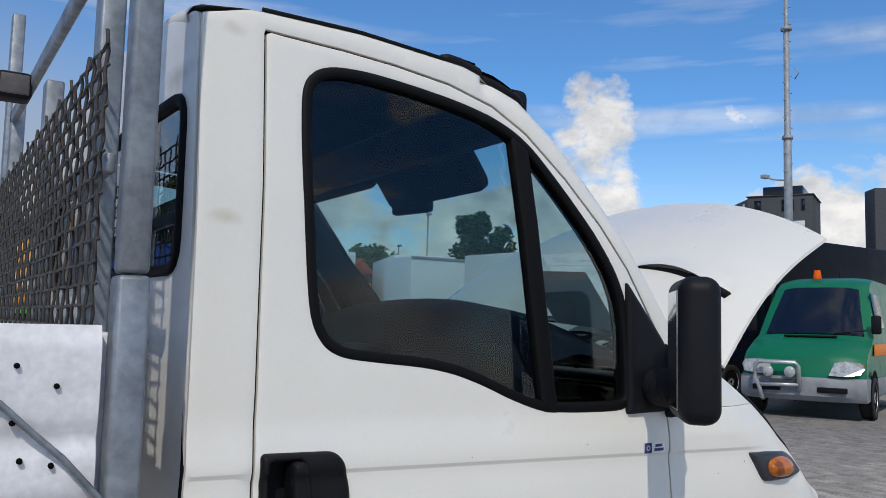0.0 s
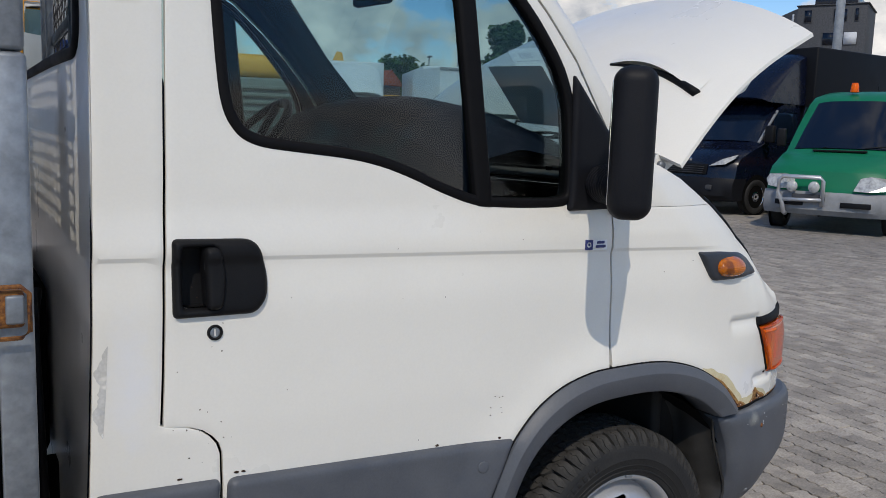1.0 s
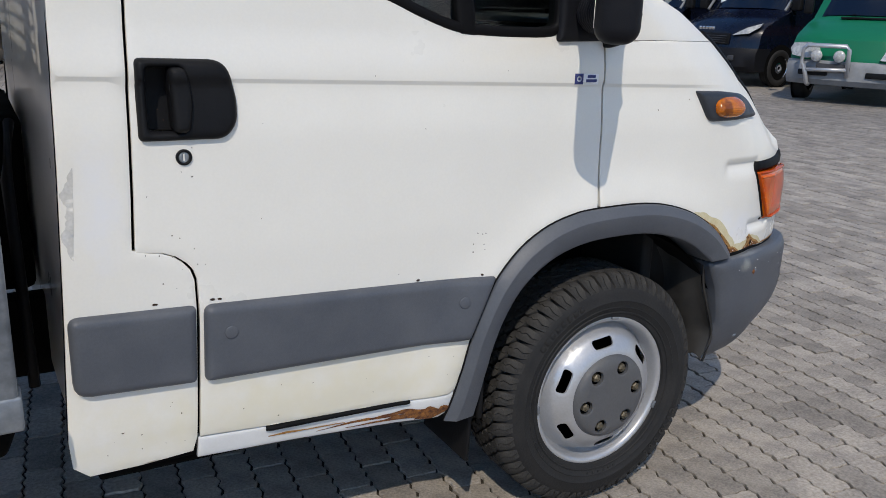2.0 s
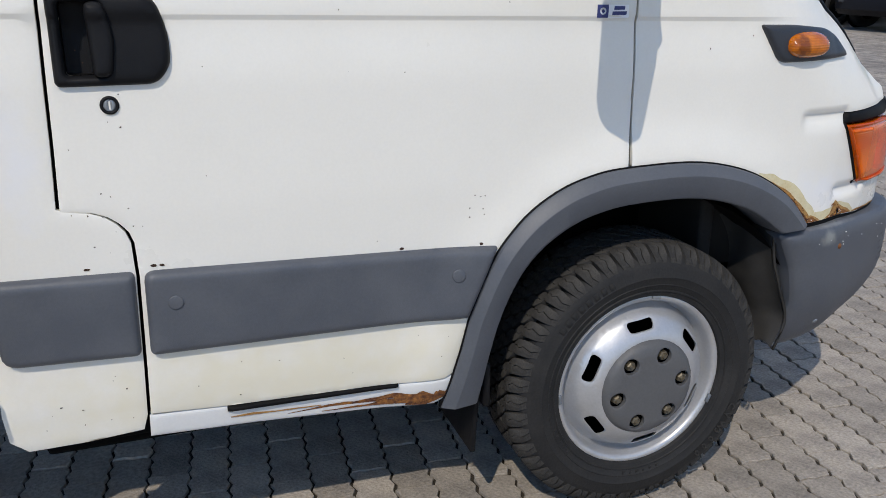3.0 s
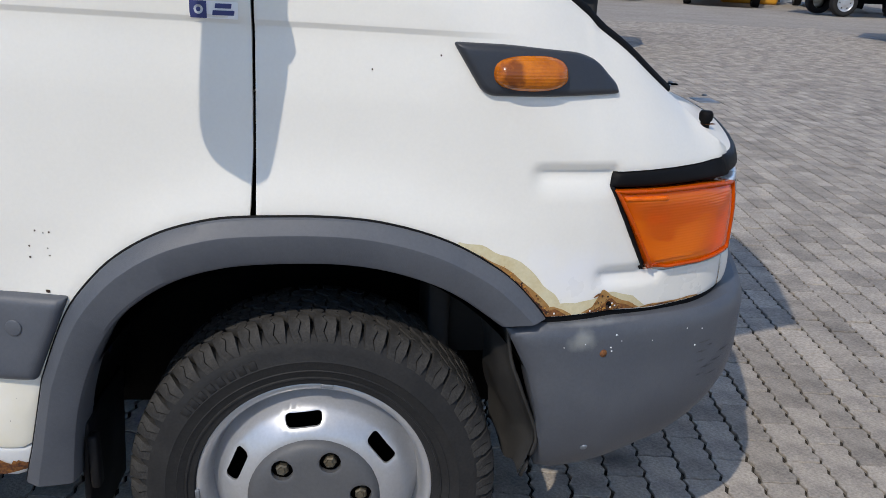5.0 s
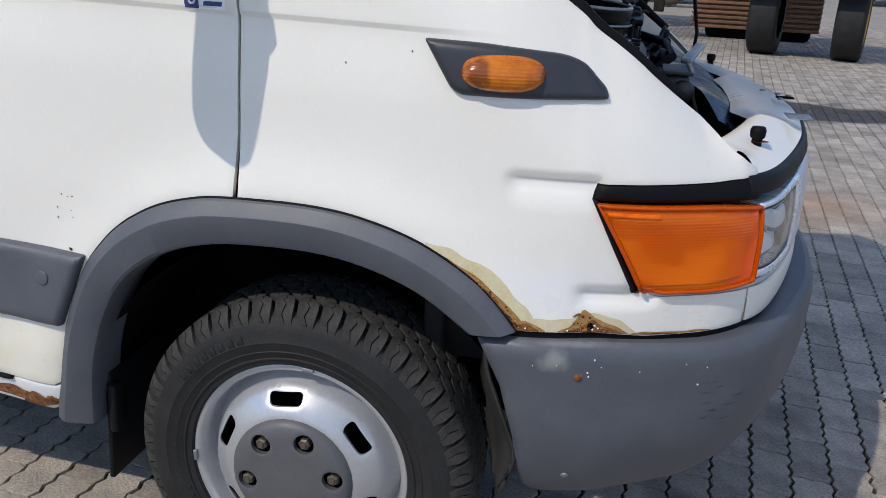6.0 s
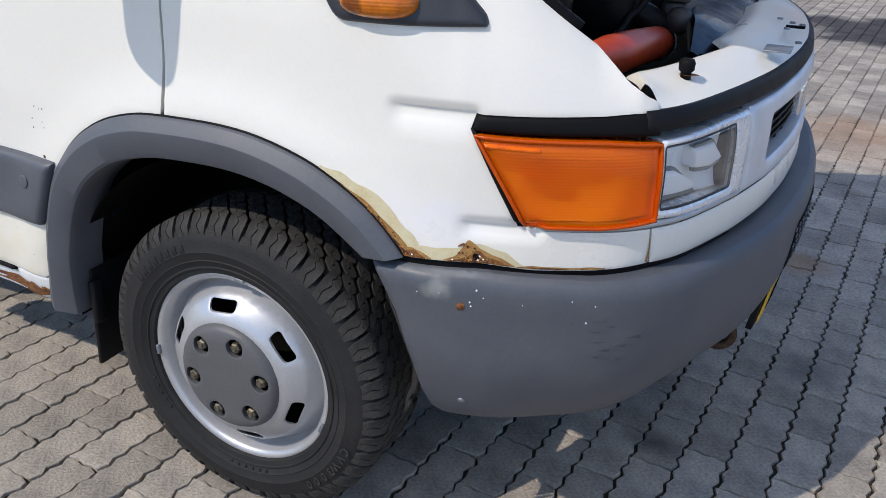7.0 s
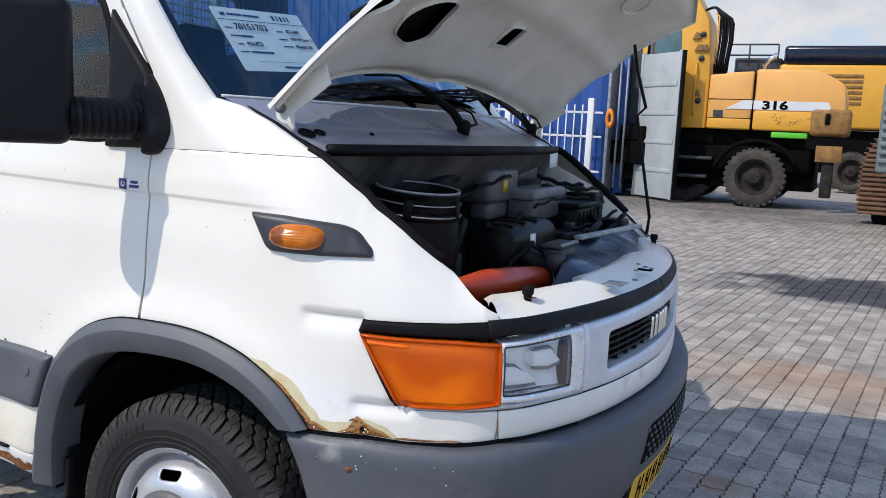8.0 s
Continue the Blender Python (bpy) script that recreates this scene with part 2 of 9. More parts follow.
M_BONNET = mat("primer_white", (0.80, 0.78, 0.71), 0.45, var=0.6, scale=5, tint=(0.62, 0.60, 0.54), grain=0.04)
M_BLACKTRIM = mat("dark_trim_plastic", (0.008, 0.0085, 0.011), 0.5, var=0.3, spec=0.16, tint=(0.018, 0.019, 0.023), grain=0.06, bump=0.12, bump_scale=500)
M_REPBASE = mat("satin_dark_plastic", (0.024, 0.028, 0.036), 0.42, var=0.4, tint=(0.034, 0.038, 0.046), grain=0.06, bump=0.08, bump_scale=500)
M_LABEL = mat("white_paper", (0.88, 0.885, 0.89), 0.6, var=0.05, grain=0.01)
M_INK = mat("blue_ink", (0.03, 0.04, 0.16), 0.5, var=0.05)
M_SCUFF = mat("dark_scuff", (0.085, 0.09, 0.10), 0.7, var=0.4, scale=40)
M_SPECK = mat("rust_speck", (0.045, 0.022, 0.012), 0.9, var=0.3)
M_STREAK = mat("bared_grey", (0.60, 0.59, 0.56), 0.6, var=0.6, scale=25, tint=(0.48, 0.46, 0.41), grain=0.08)
M_MIRROR = mat("mirror_glass", (0.85, 0.86, 0.87), 0.03, 1.0, var=0.02, grain=0.0)
M_LINER = mat("dusty_liner_plastic", (0.016, 0.0155, 0.015), 0.6, var=0.8, scale=9, tint=(0.042, 0.039, 0.035), grain=0.1)
M_HUB = mat("hub_cap_plastic", (0.085, 0.087, 0.092), 0.5, var=0.3, scale=14, tint=(0.12, 0.12, 0.12), grain=0.06, bump=0.1, bump_scale=500)
M_NUT = mat("weathered_nut", (0.13, 0.115, 0.085), 0.5, 0.5, var=0.6, scale=40, tint=(0.12, 0.09, 0.05))
M_PLATE = mat("yellow_plate", (0.75, 0.45, 0.02), 0.4, var=0.15)
M_BAY = mat("dark_engine_bay", (0.012, 0.012, 0.012), 0.8, var=0.6, scale=8, tint=(0.03, 0.028, 0.026), spec=0.3)
# white-grey scuttle paint, darkened in colour for the bonnet's shade
M_SCUTTLE = mat("shaded_grey_scuttle", (0.25, 0.255, 0.30), 0.3, var=0.45, scale=6, tint=(0.17, 0.175, 0.21), grain=0.04, coat=0.5)
M_TANK = mat("cloudy_plastic", (0.13, 0.115, 0.112), 0.4, var=0.8, scale=12, tint=(0.06, 0.053, 0.05), spec=0.3)
M_REDHOSE = mat("silicone_hose", (0.52, 0.055, 0.014), 0.35, var=0.5, scale=10, tint=(0.26, 0.03, 0.015))
M_CAST = mat("cast_alloy", (0.05, 0.05, 0.05), 0.5, 0.4, var=0.7, scale=30, tint=(0.09, 0.085, 0.08), bump=0.2)
M_RESLID = mat("pale_lid_plastic", (0.20, 0.20, 0.205), 0.45, var=0.6, scale=9, tint=(0.12, 0.12, 0.12))
M_BAYPART = mat("oily_black_plastic", (0.0045, 0.0045, 0.005), 0.36, var=0.7, scale=22, tint=(0.010, 0.0095, 0.009), spec=0.11, grain=0.2, bump=0.2, bump_scale=80)
# white bulkhead paint, its colour darkened to hold the shade of the bay
M_BULKHEAD = mat("shaded_white_bulkhead", (0.11, 0.105, 0.10), 0.6, var=0.95, scale=5, tint=(0.012, 0.012, 0.011), grain=0.15)
M_PALEEDGE = mat("pale_grey_edge", (0.36, 0.37, 0.38), 0.32, 0.3, var=0.7, scale=20, tint=(0.16, 0.165, 0.17))
M_BEZEL = mat("polished_bezel", (0.84, 0.855, 0.88), 0.24, 0.35, var=0.15, scale=9, tint=(0.70, 0.72, 0.75), coat=0.4)
M_SHROUD = mat("glossy_shroud", (0.006, 0.012, 0.030), 0.24, var=0.8, scale=9, tint=(0.022, 0.032, 0.052), spec=0.26, grain=0.05, rough_var=0.4)
M_REAR = mat("glossy_grey_white_paint", (0.80, 0.79, 0.76), 0.3, var=0.4, scale=4, tint=(0.66, 0.65, 0.61), grain=0.02, coat=0.3)
M_TREAD = mat("dusty_tread_rubber", (0.031, 0.030, 0.029), 0.8, var=0.8, scale=22, tint=(0.075, 0.071, 0.065), spec=0.2, grain=0.2, grain_scale=260, bump=0.4, bump_scale=200)
M_SEAT = mat("dark_blue_cloth", (0.008, 0.012, 0.026), 0.9, var=0.4, scale=12, tint=(0.014, 0.018, 0.034), grain=0.06, grain_scale=300, spec=0.2)
M_LINING = mat("dark_cab_lining", (0.010, 0.012, 0.018), 0.85, var=0.3, grain=0.03, spec=0.15)

M_REFLECT = mat("lamp_reflector", (0.94, 0.945, 0.95), 0.24, 0.0, var=0.25, tint=(0.80, 0.81, 0.83), scale=14, grain=0.0, coat=0.6)
M_FACET = mat("bright_facet", (0.95, 0.955, 0.96), 0.4, 0.1, var=0.1, grain=0.0)
M_GRILLE = mat("silver_grille_paint", (0.70, 0.73, 0.78), 0.34, 0.2, var=0.15, scale=8, coat=0.3, grain=0.02)
M_BED = mat("scratched_white_bed", (0.80, 0.80, 0.81), 0.5, var=0.8, scale=7, tint=(0.58, 0.56, 0.56), grain=0.08, grain_scale=70, bump=0.2, bump_scale=40)
M_WIRE = mat("rusty_wire", (0.045, 0.042, 0.040), 0.65, 0.3, var=0.7, scale=20, tint=(0.10, 0.085, 0.07), grain=0.1)
M_CARGLASS = mat("dark_car_glass", (0.005, 0.010, 0.022), 0.08, var=0.1, spec=0.38, grain=0.0)
M_GREYPAINT = mat("grey_van_plastic", (0.26, 0.27, 0.28), 0.6, var=0.3, scale=4)
M_LAMP = mat("cloudy_lamp_glass", (0.52, 0.53, 0.52), 0.12, var=0.8, scale=16, tint=(0.22, 0.22, 0.22), coat=0.5)
M_ORANGE = mat("orange_tape", (0.85, 0.24, 0.015), 0.5, var=0.1)
M_FLEET = mat("fleet_white", (0.74, 0.75, 0.76), 0.4, var=0.3, scale=1.5, tint=(0.62, 0.63, 0.63), grain=0.02)
M_BLACKBOX = mat("black_box_panels", (0.004, 0.0045, 0.006), 0.5, var=0.4, scale=1.5, tint=(0.008, 0.0085, 0.011), spec=0.15)
M_RUSTYELLOW = mat("rusty_yellow", (0.34, 0.17, 0.04), 0.7, var=0.8, scale=6, tint=(0.12, 0.06, 0.03), bump=0.2, bump_scale=20)
M_CABGLASS = mat("greenish_cab_glass", (0.10, 0.17, 0.17), 0.1, var=0.3, scale=2, spec=0.6)
M_DUSTYHUB = mat("dusty_black_hub", (0.022, 0.020, 0.018), 0.85, var=0.7, scale=5, tint=(0.06, 0.05, 0.04), spec=0.1)
M_OLDTYRE = mat("old_machine_tyre", (0.045, 0.040, 0.036), 0.9, var=0.8, scale=5, tint=(0.10, 0.088, 0.075), grain=0.2, spec=0.15)
M_LIME = mat("lime_paint", (0.10, 0.55, 0.03), 0.5)
M_TRACK = mat("rusty_track", (0.17, 0.085, 0.045), 0.75, 0.2, var=0.6, scale=9, tint=(0.09, 0.05, 0.035), obj=0.2)
M_CONTDOOR = mat("pale_container_door", (0.40, 0.43, 0.43), 0.55, var=0.6, scale=2, tint=(0.27, 0.29, 0.285))
M_LOUVRE = mat("grey_louvres", (0.16, 0.19, 0.19), 0.6, var=0.3)
M_REDROOF = mat("red_roof", (0.40, 0.10, 0.05), 0.8, var=0.3, scale=2)
M_STEELFAR = mat("mast_grey", (0.34, 0.37, 0.40), 0.6, 0.2, var=0.3, scale=2)
M_BRICKDARK = mat("dark_grey_brick", (0.050, 0.053, 0.060), 0.85, var=0.4, scale=0.8, tint=(0.085, 0.088, 0.095), grain=0.25, grain_scale=6)
M_BLIND = mat("pale_blind", (0.55, 0.57, 0.60), 0.6)
M_BARK = mat("bark", (0.07, 0.05, 0.035), 0.9, var=0.4)
M_LEAF = mat("leaves", (0.045, 0.11, 0.028), 0.7, var=0.6, scale=1.2, tint=(0.06, 0.11, 0.03), island=0.35)
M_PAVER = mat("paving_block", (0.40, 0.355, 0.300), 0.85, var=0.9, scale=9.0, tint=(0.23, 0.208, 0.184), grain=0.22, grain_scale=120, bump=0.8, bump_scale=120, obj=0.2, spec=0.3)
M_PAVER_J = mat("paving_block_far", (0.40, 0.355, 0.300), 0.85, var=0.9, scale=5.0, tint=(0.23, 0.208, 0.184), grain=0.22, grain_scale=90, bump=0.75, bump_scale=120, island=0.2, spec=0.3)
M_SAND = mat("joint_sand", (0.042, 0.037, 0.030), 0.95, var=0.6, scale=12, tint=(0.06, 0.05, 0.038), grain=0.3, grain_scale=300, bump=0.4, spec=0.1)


def patched(m, spots, spread=0.5, scale=3.0):
    """Adds patches of their own colour to a material, stains and painted shade alike. spots: centre, radii, colour,
    strength.
    """
    n, l = m.node_tree.nodes, m.node_tree.links
    base = n["Principled BSDF"].inputs["Base Color"]
    where = n.new("ShaderNodeNewGeometry")
    ragged = n.new("ShaderNodeTexNoise")
    ragged.inputs["Scale"].default_value, ragged.inputs["Detail"].default_value = scale, 6
    l.new(where.outputs["Position"], ragged.inputs["Vector"])
    for centre, radii, color, strength in spots:
        off, size, far = n.new("ShaderNodeVectorMath"), n.new("ShaderNodeVectorMath"), n.new("ShaderNodeVectorMath")
        off.operation, size.operation, far.operation = "SUBTRACT", "DIVIDE", "LENGTH"
        off.inputs[1].default_value, size.inputs[1].default_value = centre, radii
        l.new(where.outputs["Position"], off.inputs[0])
        l.new(off.outputs[0], size.inputs[0])
        l.new(size.outputs[0], far.inputs[0])
        edge, fade, mix = n.new("ShaderNodeMath"), n.new("ShaderNodeMapRange"), n.new("ShaderNodeMixRGB")
        edge.operation, edge.inputs[1].default_value = "MULTIPLY_ADD", 1.6
        l.new(ragged.outputs["Fac"], edge.inputs[0])
        l.new(far.outputs["Value"], edge.inputs[2])
        for i, v in ((1, 1.8 - spread), (2, 1.8), (3, strength), (4, 0.0)):
            fade.inputs[i].default_value = v
        l.new(edge.outputs[0], fade.inputs[0])
        l.new(base.links[0].from_socket, mix.inputs[1])
        mix.inputs[2].default_value = (*color, 1)
        l.new(fade.outputs[0], mix.inputs[0])
        l.new(mix.outputs[0], base)


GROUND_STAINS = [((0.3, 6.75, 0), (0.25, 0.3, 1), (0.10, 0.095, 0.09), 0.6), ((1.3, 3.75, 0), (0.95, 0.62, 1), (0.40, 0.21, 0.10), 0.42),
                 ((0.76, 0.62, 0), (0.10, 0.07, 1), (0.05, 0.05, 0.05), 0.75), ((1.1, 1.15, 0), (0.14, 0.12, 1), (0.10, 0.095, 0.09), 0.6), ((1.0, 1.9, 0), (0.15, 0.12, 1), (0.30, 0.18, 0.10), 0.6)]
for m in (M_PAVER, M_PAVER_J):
    patched(m, GROUND_STAINS, 0.8)
# one much darker patch across blocks and joint sand alike
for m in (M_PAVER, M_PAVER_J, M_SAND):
    patched(m, [((1.75, 7.3, 0), (1.55, 0.85, 1), (0.03, 0.03, 0.035), 0.9)], 0.3, 1.6)
# excavator's ground shadow painted into the paving; then a duller patch by the vans
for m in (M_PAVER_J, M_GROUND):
    patched(m, [((-1.0, 16.6, 0), (8.0, 4.0, 1), (0.085, 0.08, 0.075), 0.8), ((11.5, 6.6, 0), (6.5, 4.0, 1), (0.15, 0.14, 0.13), 0.6)], 0.9, 0.8)
patched(M_WHITE, [((-0.8, 0.0, 0.48), (0.7, 1.0, 0.17), (0.74, 0.69, 0.53), 0.75), ((0.44, 0.02, 0.765), (0.13, 0.2, 0.06), (0.76, 0.77, 0.80), 0.6), ((-1.245, 0.02, 0.95), (0.045, 0.2, 0.16), (0.76, 0.77, 0.80), 0.6), ((-1.243, 0.03, 1.656), (0.045, 0.2, 0.022), (0.40, 0.35, 0.20), 0.4), ((-1.23, 0.03, 2.03), (0.03, 0.2, 0.02), (0.45, 0.40, 0.28), 0.45)], 0.9, 20.0)
# pale smudge under the arch end, and a lighter strip along the bumper's top
patched(M_GREY, [((0.455, -0.01, 0.652), (0.03, 0.2, 0.024), (0.33, 0.34, 0.31), 0.5), ((0.47, -0.01, 0.676), (0.10, 0.2, 0.006), (0.25, 0.26, 0.26), 0.5)], 0.8, 30.0)
patched(M_REAR, [((-1.31, 0.35, 1.42), (0.2, 0.10, 0.14), (0.22, 0.14, 0.03), 0.7), ((-1.31, 0.18, 1.95), (0.2, 0.15, 0.03), (0.30, 0.22, 0.10), 0.5)], 0.8, 9.0)


# ---- mesh helpers ----
def part(name, bm, material, parent=None, label="", smooth=True, angle=None):
    """Links a bmesh as one mesh object."""
    me = bpy.data.meshes.new(name)
    bmesh.ops.recalc_face_normals(bm, faces=bm.faces)
    for f in bm.faces:
        f.smooth = smooth
    if smooth and angle:
        for e in bm.edges:
            if len(e.link_faces) == 2 and e.calc_face_angle(0) > radians(angle):
                e.smooth = False
    bm.to_mesh(me)
    bm.free()
    me.materials.append(material)
    ob = new(name, me)
    if parent:
        ob.parent = parent
    if label:
        ob["label"] = label
    return ob


def box(bm, lo, hi, bevel=0.0, m=None, seg=2):
    """Adds a bevelled box to bm."""
    c = [(a + b) / 2 for a, b in zip(lo, hi)]
    s = [abs(b - a) for a, b in zip(lo, hi)]
    made = bmesh.ops.create_cube(bm, size=1, matrix=(m or Matrix()) @ Matrix.Translation(c) @ Matrix.Diagonal((*s, 1)))
    if bevel:
        es = {e for v in made["verts"] for e in v.link_edges}
        bmesh.ops.bevel(bm, geom=list(es), offset=bevel, segments=seg, affect="EDGES", profile=0.5)
    return bm


def newbox(lo, hi, bevel=0.0, m=None):
    return box(bmesh.new(), lo, hi, bevel, m)


def tube(bm, pts, r, n=10, closed=False, caps=True):
    """A round tube along points."""
    pts = [Vector(p) for p in pts]
    rings = []
    up = Vector((0.13, 0.27, 0.95)).normalized()
    for i, p in enumerate(pts):
        a = pts[i - 1] if i or closed else pts[i]
        b = pts[(i + 1) % len(pts)] if i < len(pts) - 1 or closed else pts[i]
        d = (b - a).normalized()
        u = d.cross(up if abs(d.dot(up)) < 0.95 else Vector((1, 0, 0))).normalized()
        v = d.cross(u)
        rr = r[i] if isinstance(r, (list, tuple)) else r
        rings.append([bm.verts.new(p + rr * (math.cos(2 * math.pi * k / n) * u + math.sin(2 * math.pi * k / n) * v)) for k in range(n)])
    last = len(rings) if closed else len(rings) - 1
    for i in range(last):
        A, B = rings[i], rings[(i + 1) % len(rings)]
        for k in range(n):
            bm.faces.new((A[k], A[(k + 1) % n], B[(k + 1) % n], B[k]))
    if caps and not closed:
        bm.faces.new(rings[0])
        bm.faces.new(rings[-1])
    return bm


def lathe(bm, profile, n=48, m=None, close=False):
    """Turns (radius, y) pairs about the y axis."""
    m = m or Matrix()
    rings = []
    for r, y in profile:
        if r < 1e-6:
            rings.append([bm.verts.new(m @ Vector((0, y, 0)))])
        else:
            rings.append([bm.verts.new(m @ Vector((r * math.cos(2 * math.pi * k / n), y, r * math.sin(2 * math.pi * k / n)))) for k in range(n)])
    for A, B in zip(rings, rings[1:] + (rings[:1] if close else [])):
        for k in range(n):
            q = [A[k % len(A)], A[(k + 1) % len(A)], B[(k + 1) % len(B)], B[k % len(B)]]
            q = list(dict.fromkeys(q))
            if len(q) > 2:
                bm.faces.new(q)
    return bm


def grid_sheet(bm, f, nu, nv):
    """A sheet of f(u, v) for u, v in 0..1."""
    vs = [[bm.verts.new(f(i / nu, j / nv)) for j in range(nv + 1)] for i in range(nu + 1)]
    for i in range(nu):
        for j in range(nv):
            bm.faces.new((vs[i][j], vs[i + 1][j], vs[i + 1][j + 1], vs[i][j + 1]))
    return vs


def extrude_poly(bm, pts, way, bevel=0.0):
    """A prism on a flat polygon."""
    a = [bm.verts.new(p) for p in pts]
    f = bm.faces.new(a)
    r = bmesh.ops.extrude_face_region(bm, geom=[f])
    vs = [v for v in r["geom"] if isinstance(v, bmesh.types.BMVert)]
    bmesh.ops.translate(bm, verts=vs, vec=way)
    if bevel:
        es = {e for v in a + vs for e in v.link_edges}
        bmesh.ops.bevel(bm, geom=list(es), offset=bevel, segments=2, affect="EDGES", profile=0.5)
    return bm


def writing(name, text, size, m, material, parent, label="", bold=0.0):
    """Text as a mesh, laid at pose m."""
    c = bpy.data.curves.new(name, "FONT")
    c.body, c.size, c.extrude, c.resolution_u, c.offset = text, size, 0.0006, 2, bold
    o = bpy.data.objects.new(name, c)
    me = bpy.data.meshes.new_from_object(o)
    bpy.data.objects.remove(o)
    me.materials.clear()
    me.materials.append(material)
    ob = new(name, me)
    ob.parent = parent
    ob.matrix_local = m
    if label:
        ob["label"] = label
    return ob


# ---- the cab's skin: a plan curve round the nose, leaning with height ----
YC = 0.95
_plan = np.array([(0.0, 0.0), (0.2, 0.0), (0.35, 0.003), (0.45, 0.012), (0.5, 0.022), (0.58, 0.045), (0.66, 0.082), (0.72, 0.118), (0.765, 0.165),
                  (0.80, 0.23), (0.84, 0.35), (0.875, 0.48), (0.90, 0.6), (0.922, 0.78), (0.93, 0.95)])


def _smooth_plan():
    k = np.concatenate([[0], np.cumsum(np.hypot(*np.diff(_plan, axis=0).T))])
    out = []
    for t in np.linspace(0, k[-1], 400):
        i = min(max(np.searchsorted(k, t) - 1, 0), len(k) - 2)
        p0, p1, p2, p3 = (_plan[min(max(j, 0), len(k) - 1)] for j in (i - 1, i, i + 1, i + 2))
        u = (t - k[i]) / (k[i + 1] - k[i])
        out.append(0.5 * (2 * p1 + (p2 - p0) * u + (2 * p0 - 5 * p1 + 4 * p2 - p3) * u * u + (3 * p1 - p0 - 3 * p2 + p3) * u ** 3))
    return np.array(out)


PLAN = _smooth_plan()
PLAN_S = np.concatenate([[0], np.cumsum(np.hypot(*np.diff(PLAN, axis=0).T))])
SC = float(PLAN_S[-1])


def arc(x):
    """The arc length at which the plan curve reaches x."""
    return float(np.interp(x, PLAN[:, 0], PLAN_S)) if x > 0 else x


def arc_y(y):
    return float(np.interp(y, PLAN[:, 1], PLAN_S))


def smooth01(x):
    x = min(max(x, 0.0), 1.0)
    return x * x * (3 - 2 * x)


CUT_X = [-0.6, -0.53, -0.42, -0.32, -0.21, -0.125, -0.04, 0.05, 0.2, 0.33, 0.5, 0.6, 0.69, 0.76]
CUT_Z = [2.03, 2.005, 1.925, 1.825, 1.71, 1.60, 1.485, 1.385, 1.335, 1.268, 1.156, 1.093, 1.035, 0.962]


def inset(s, z):
    if s > SC:
        s = 2 * SC - s
    d = float(np.interp(z, [0.3, 0.42, 0.5, 0.85, 1.09, 1.2, 1.27, 1.7, 2.05, 2.3], [0.03, 0.012, 0.004, 0.0, 0.008, 0.013, 0.026, 0.045, 0.075, 0.11]))
    d += float(np.interp(z + 0.021 * (s + 0.56), [1.06, 1.09, 1.150, 1.1650, 1.1720], [0.0, 0.0015, 0.0060, 0.0058, 0.0])) * (1 - smooth01((s - 0.12) / 0.25))
    if s > -0.65:
        top = float(np.interp(s, CUT_X, CUT_Z))
        reach = float(np.interp(s, [-0.6, 0.05, 0.25, 0.45, 0.6, 0.76], [0.05, 0.07, 0.20, 0.26, 0.22, 0.14]))
        deep = float(np.interp(s, [-0.6, 0.0, 0.25, 0.45, 0.69, 0.76], [0.02, 0.035, 0.06, 0.085, 0.07, 0.02]))
        u = max(0.0, (z - (top - reach)) / reach)
        d += deep * min(u, 1.3) ** 2
    r = math.hypot(s, z - 0.33)
    d -= 0.014 * math.exp(-((r - 0.53) / 0.07) ** 2) * (1.0 if z > 0.4 else max(0.0, (z - 0.3) / 0.1))
    # ledges beside the corner lamp
    d += 0.011 * smooth01((s - 0.345) / 0.03) * float(np.interp(z, [0.895, 0.915, 0.932, 0.941, 0.944], [0.0, 0.35, 1.0, 1.0, 0.0])) * (1 - smooth01((s - 0.49) / 0.02))
    d += 0.010 * smooth01((s - 0.47) / 0.03) * float(np.interp(z, [0.735, 0.748, 0.766, 0.770], [0.0, 1.0, 1.0, 0.0])) * (1 - smooth01((s - 0.60) / 0.02))
    return d


def skin(s, z, d=0.0):
    """The skin's point at arc s and height z, d metres inside it."""
    flip = s > SC
    q = 2 * SC - s if flip else s
    if q <= 0:
        x, y, nx, ny = q, 0.0, 0.0, 1.0
    else:
        x, y = np.interp(q, PLAN_S, PLAN[:, 0]), np.interp(q, PLAN_S, PLAN[:, 1])
        h = 0.012
        x0, x1 = np.interp([q - h, q + h], PLAN_S, PLAN[:, 0])
        y0, y1 = np.interp([q - h, q + h], PLAN_S, PLAN[:, 1])
        tx, ty = x1 - x0, y1 - y0
        n = math.hypot(tx, ty) or 1
        nx, ny = -ty / n, tx / n
    k = inset(q, z) + d
    px, py = x + nx * k, y + ny * k
    return Vector((px, 2 * YC - py if flip else py, z))


def resample(pts, step, closed=True):
    out = []
    n = len(pts)
    for i in range(n if closed else n - 1):
        a, b = np.array(pts[i], float), np.array(pts[(i + 1) % n], float)
        k = max(1, int(math.ceil(np.hypot(*(b - a)) / step)))
        out += [tuple(a + (b - a) * j / k) for j in range(k)]
    if not closed:
        out.append(tuple(pts[-1]))
    return out


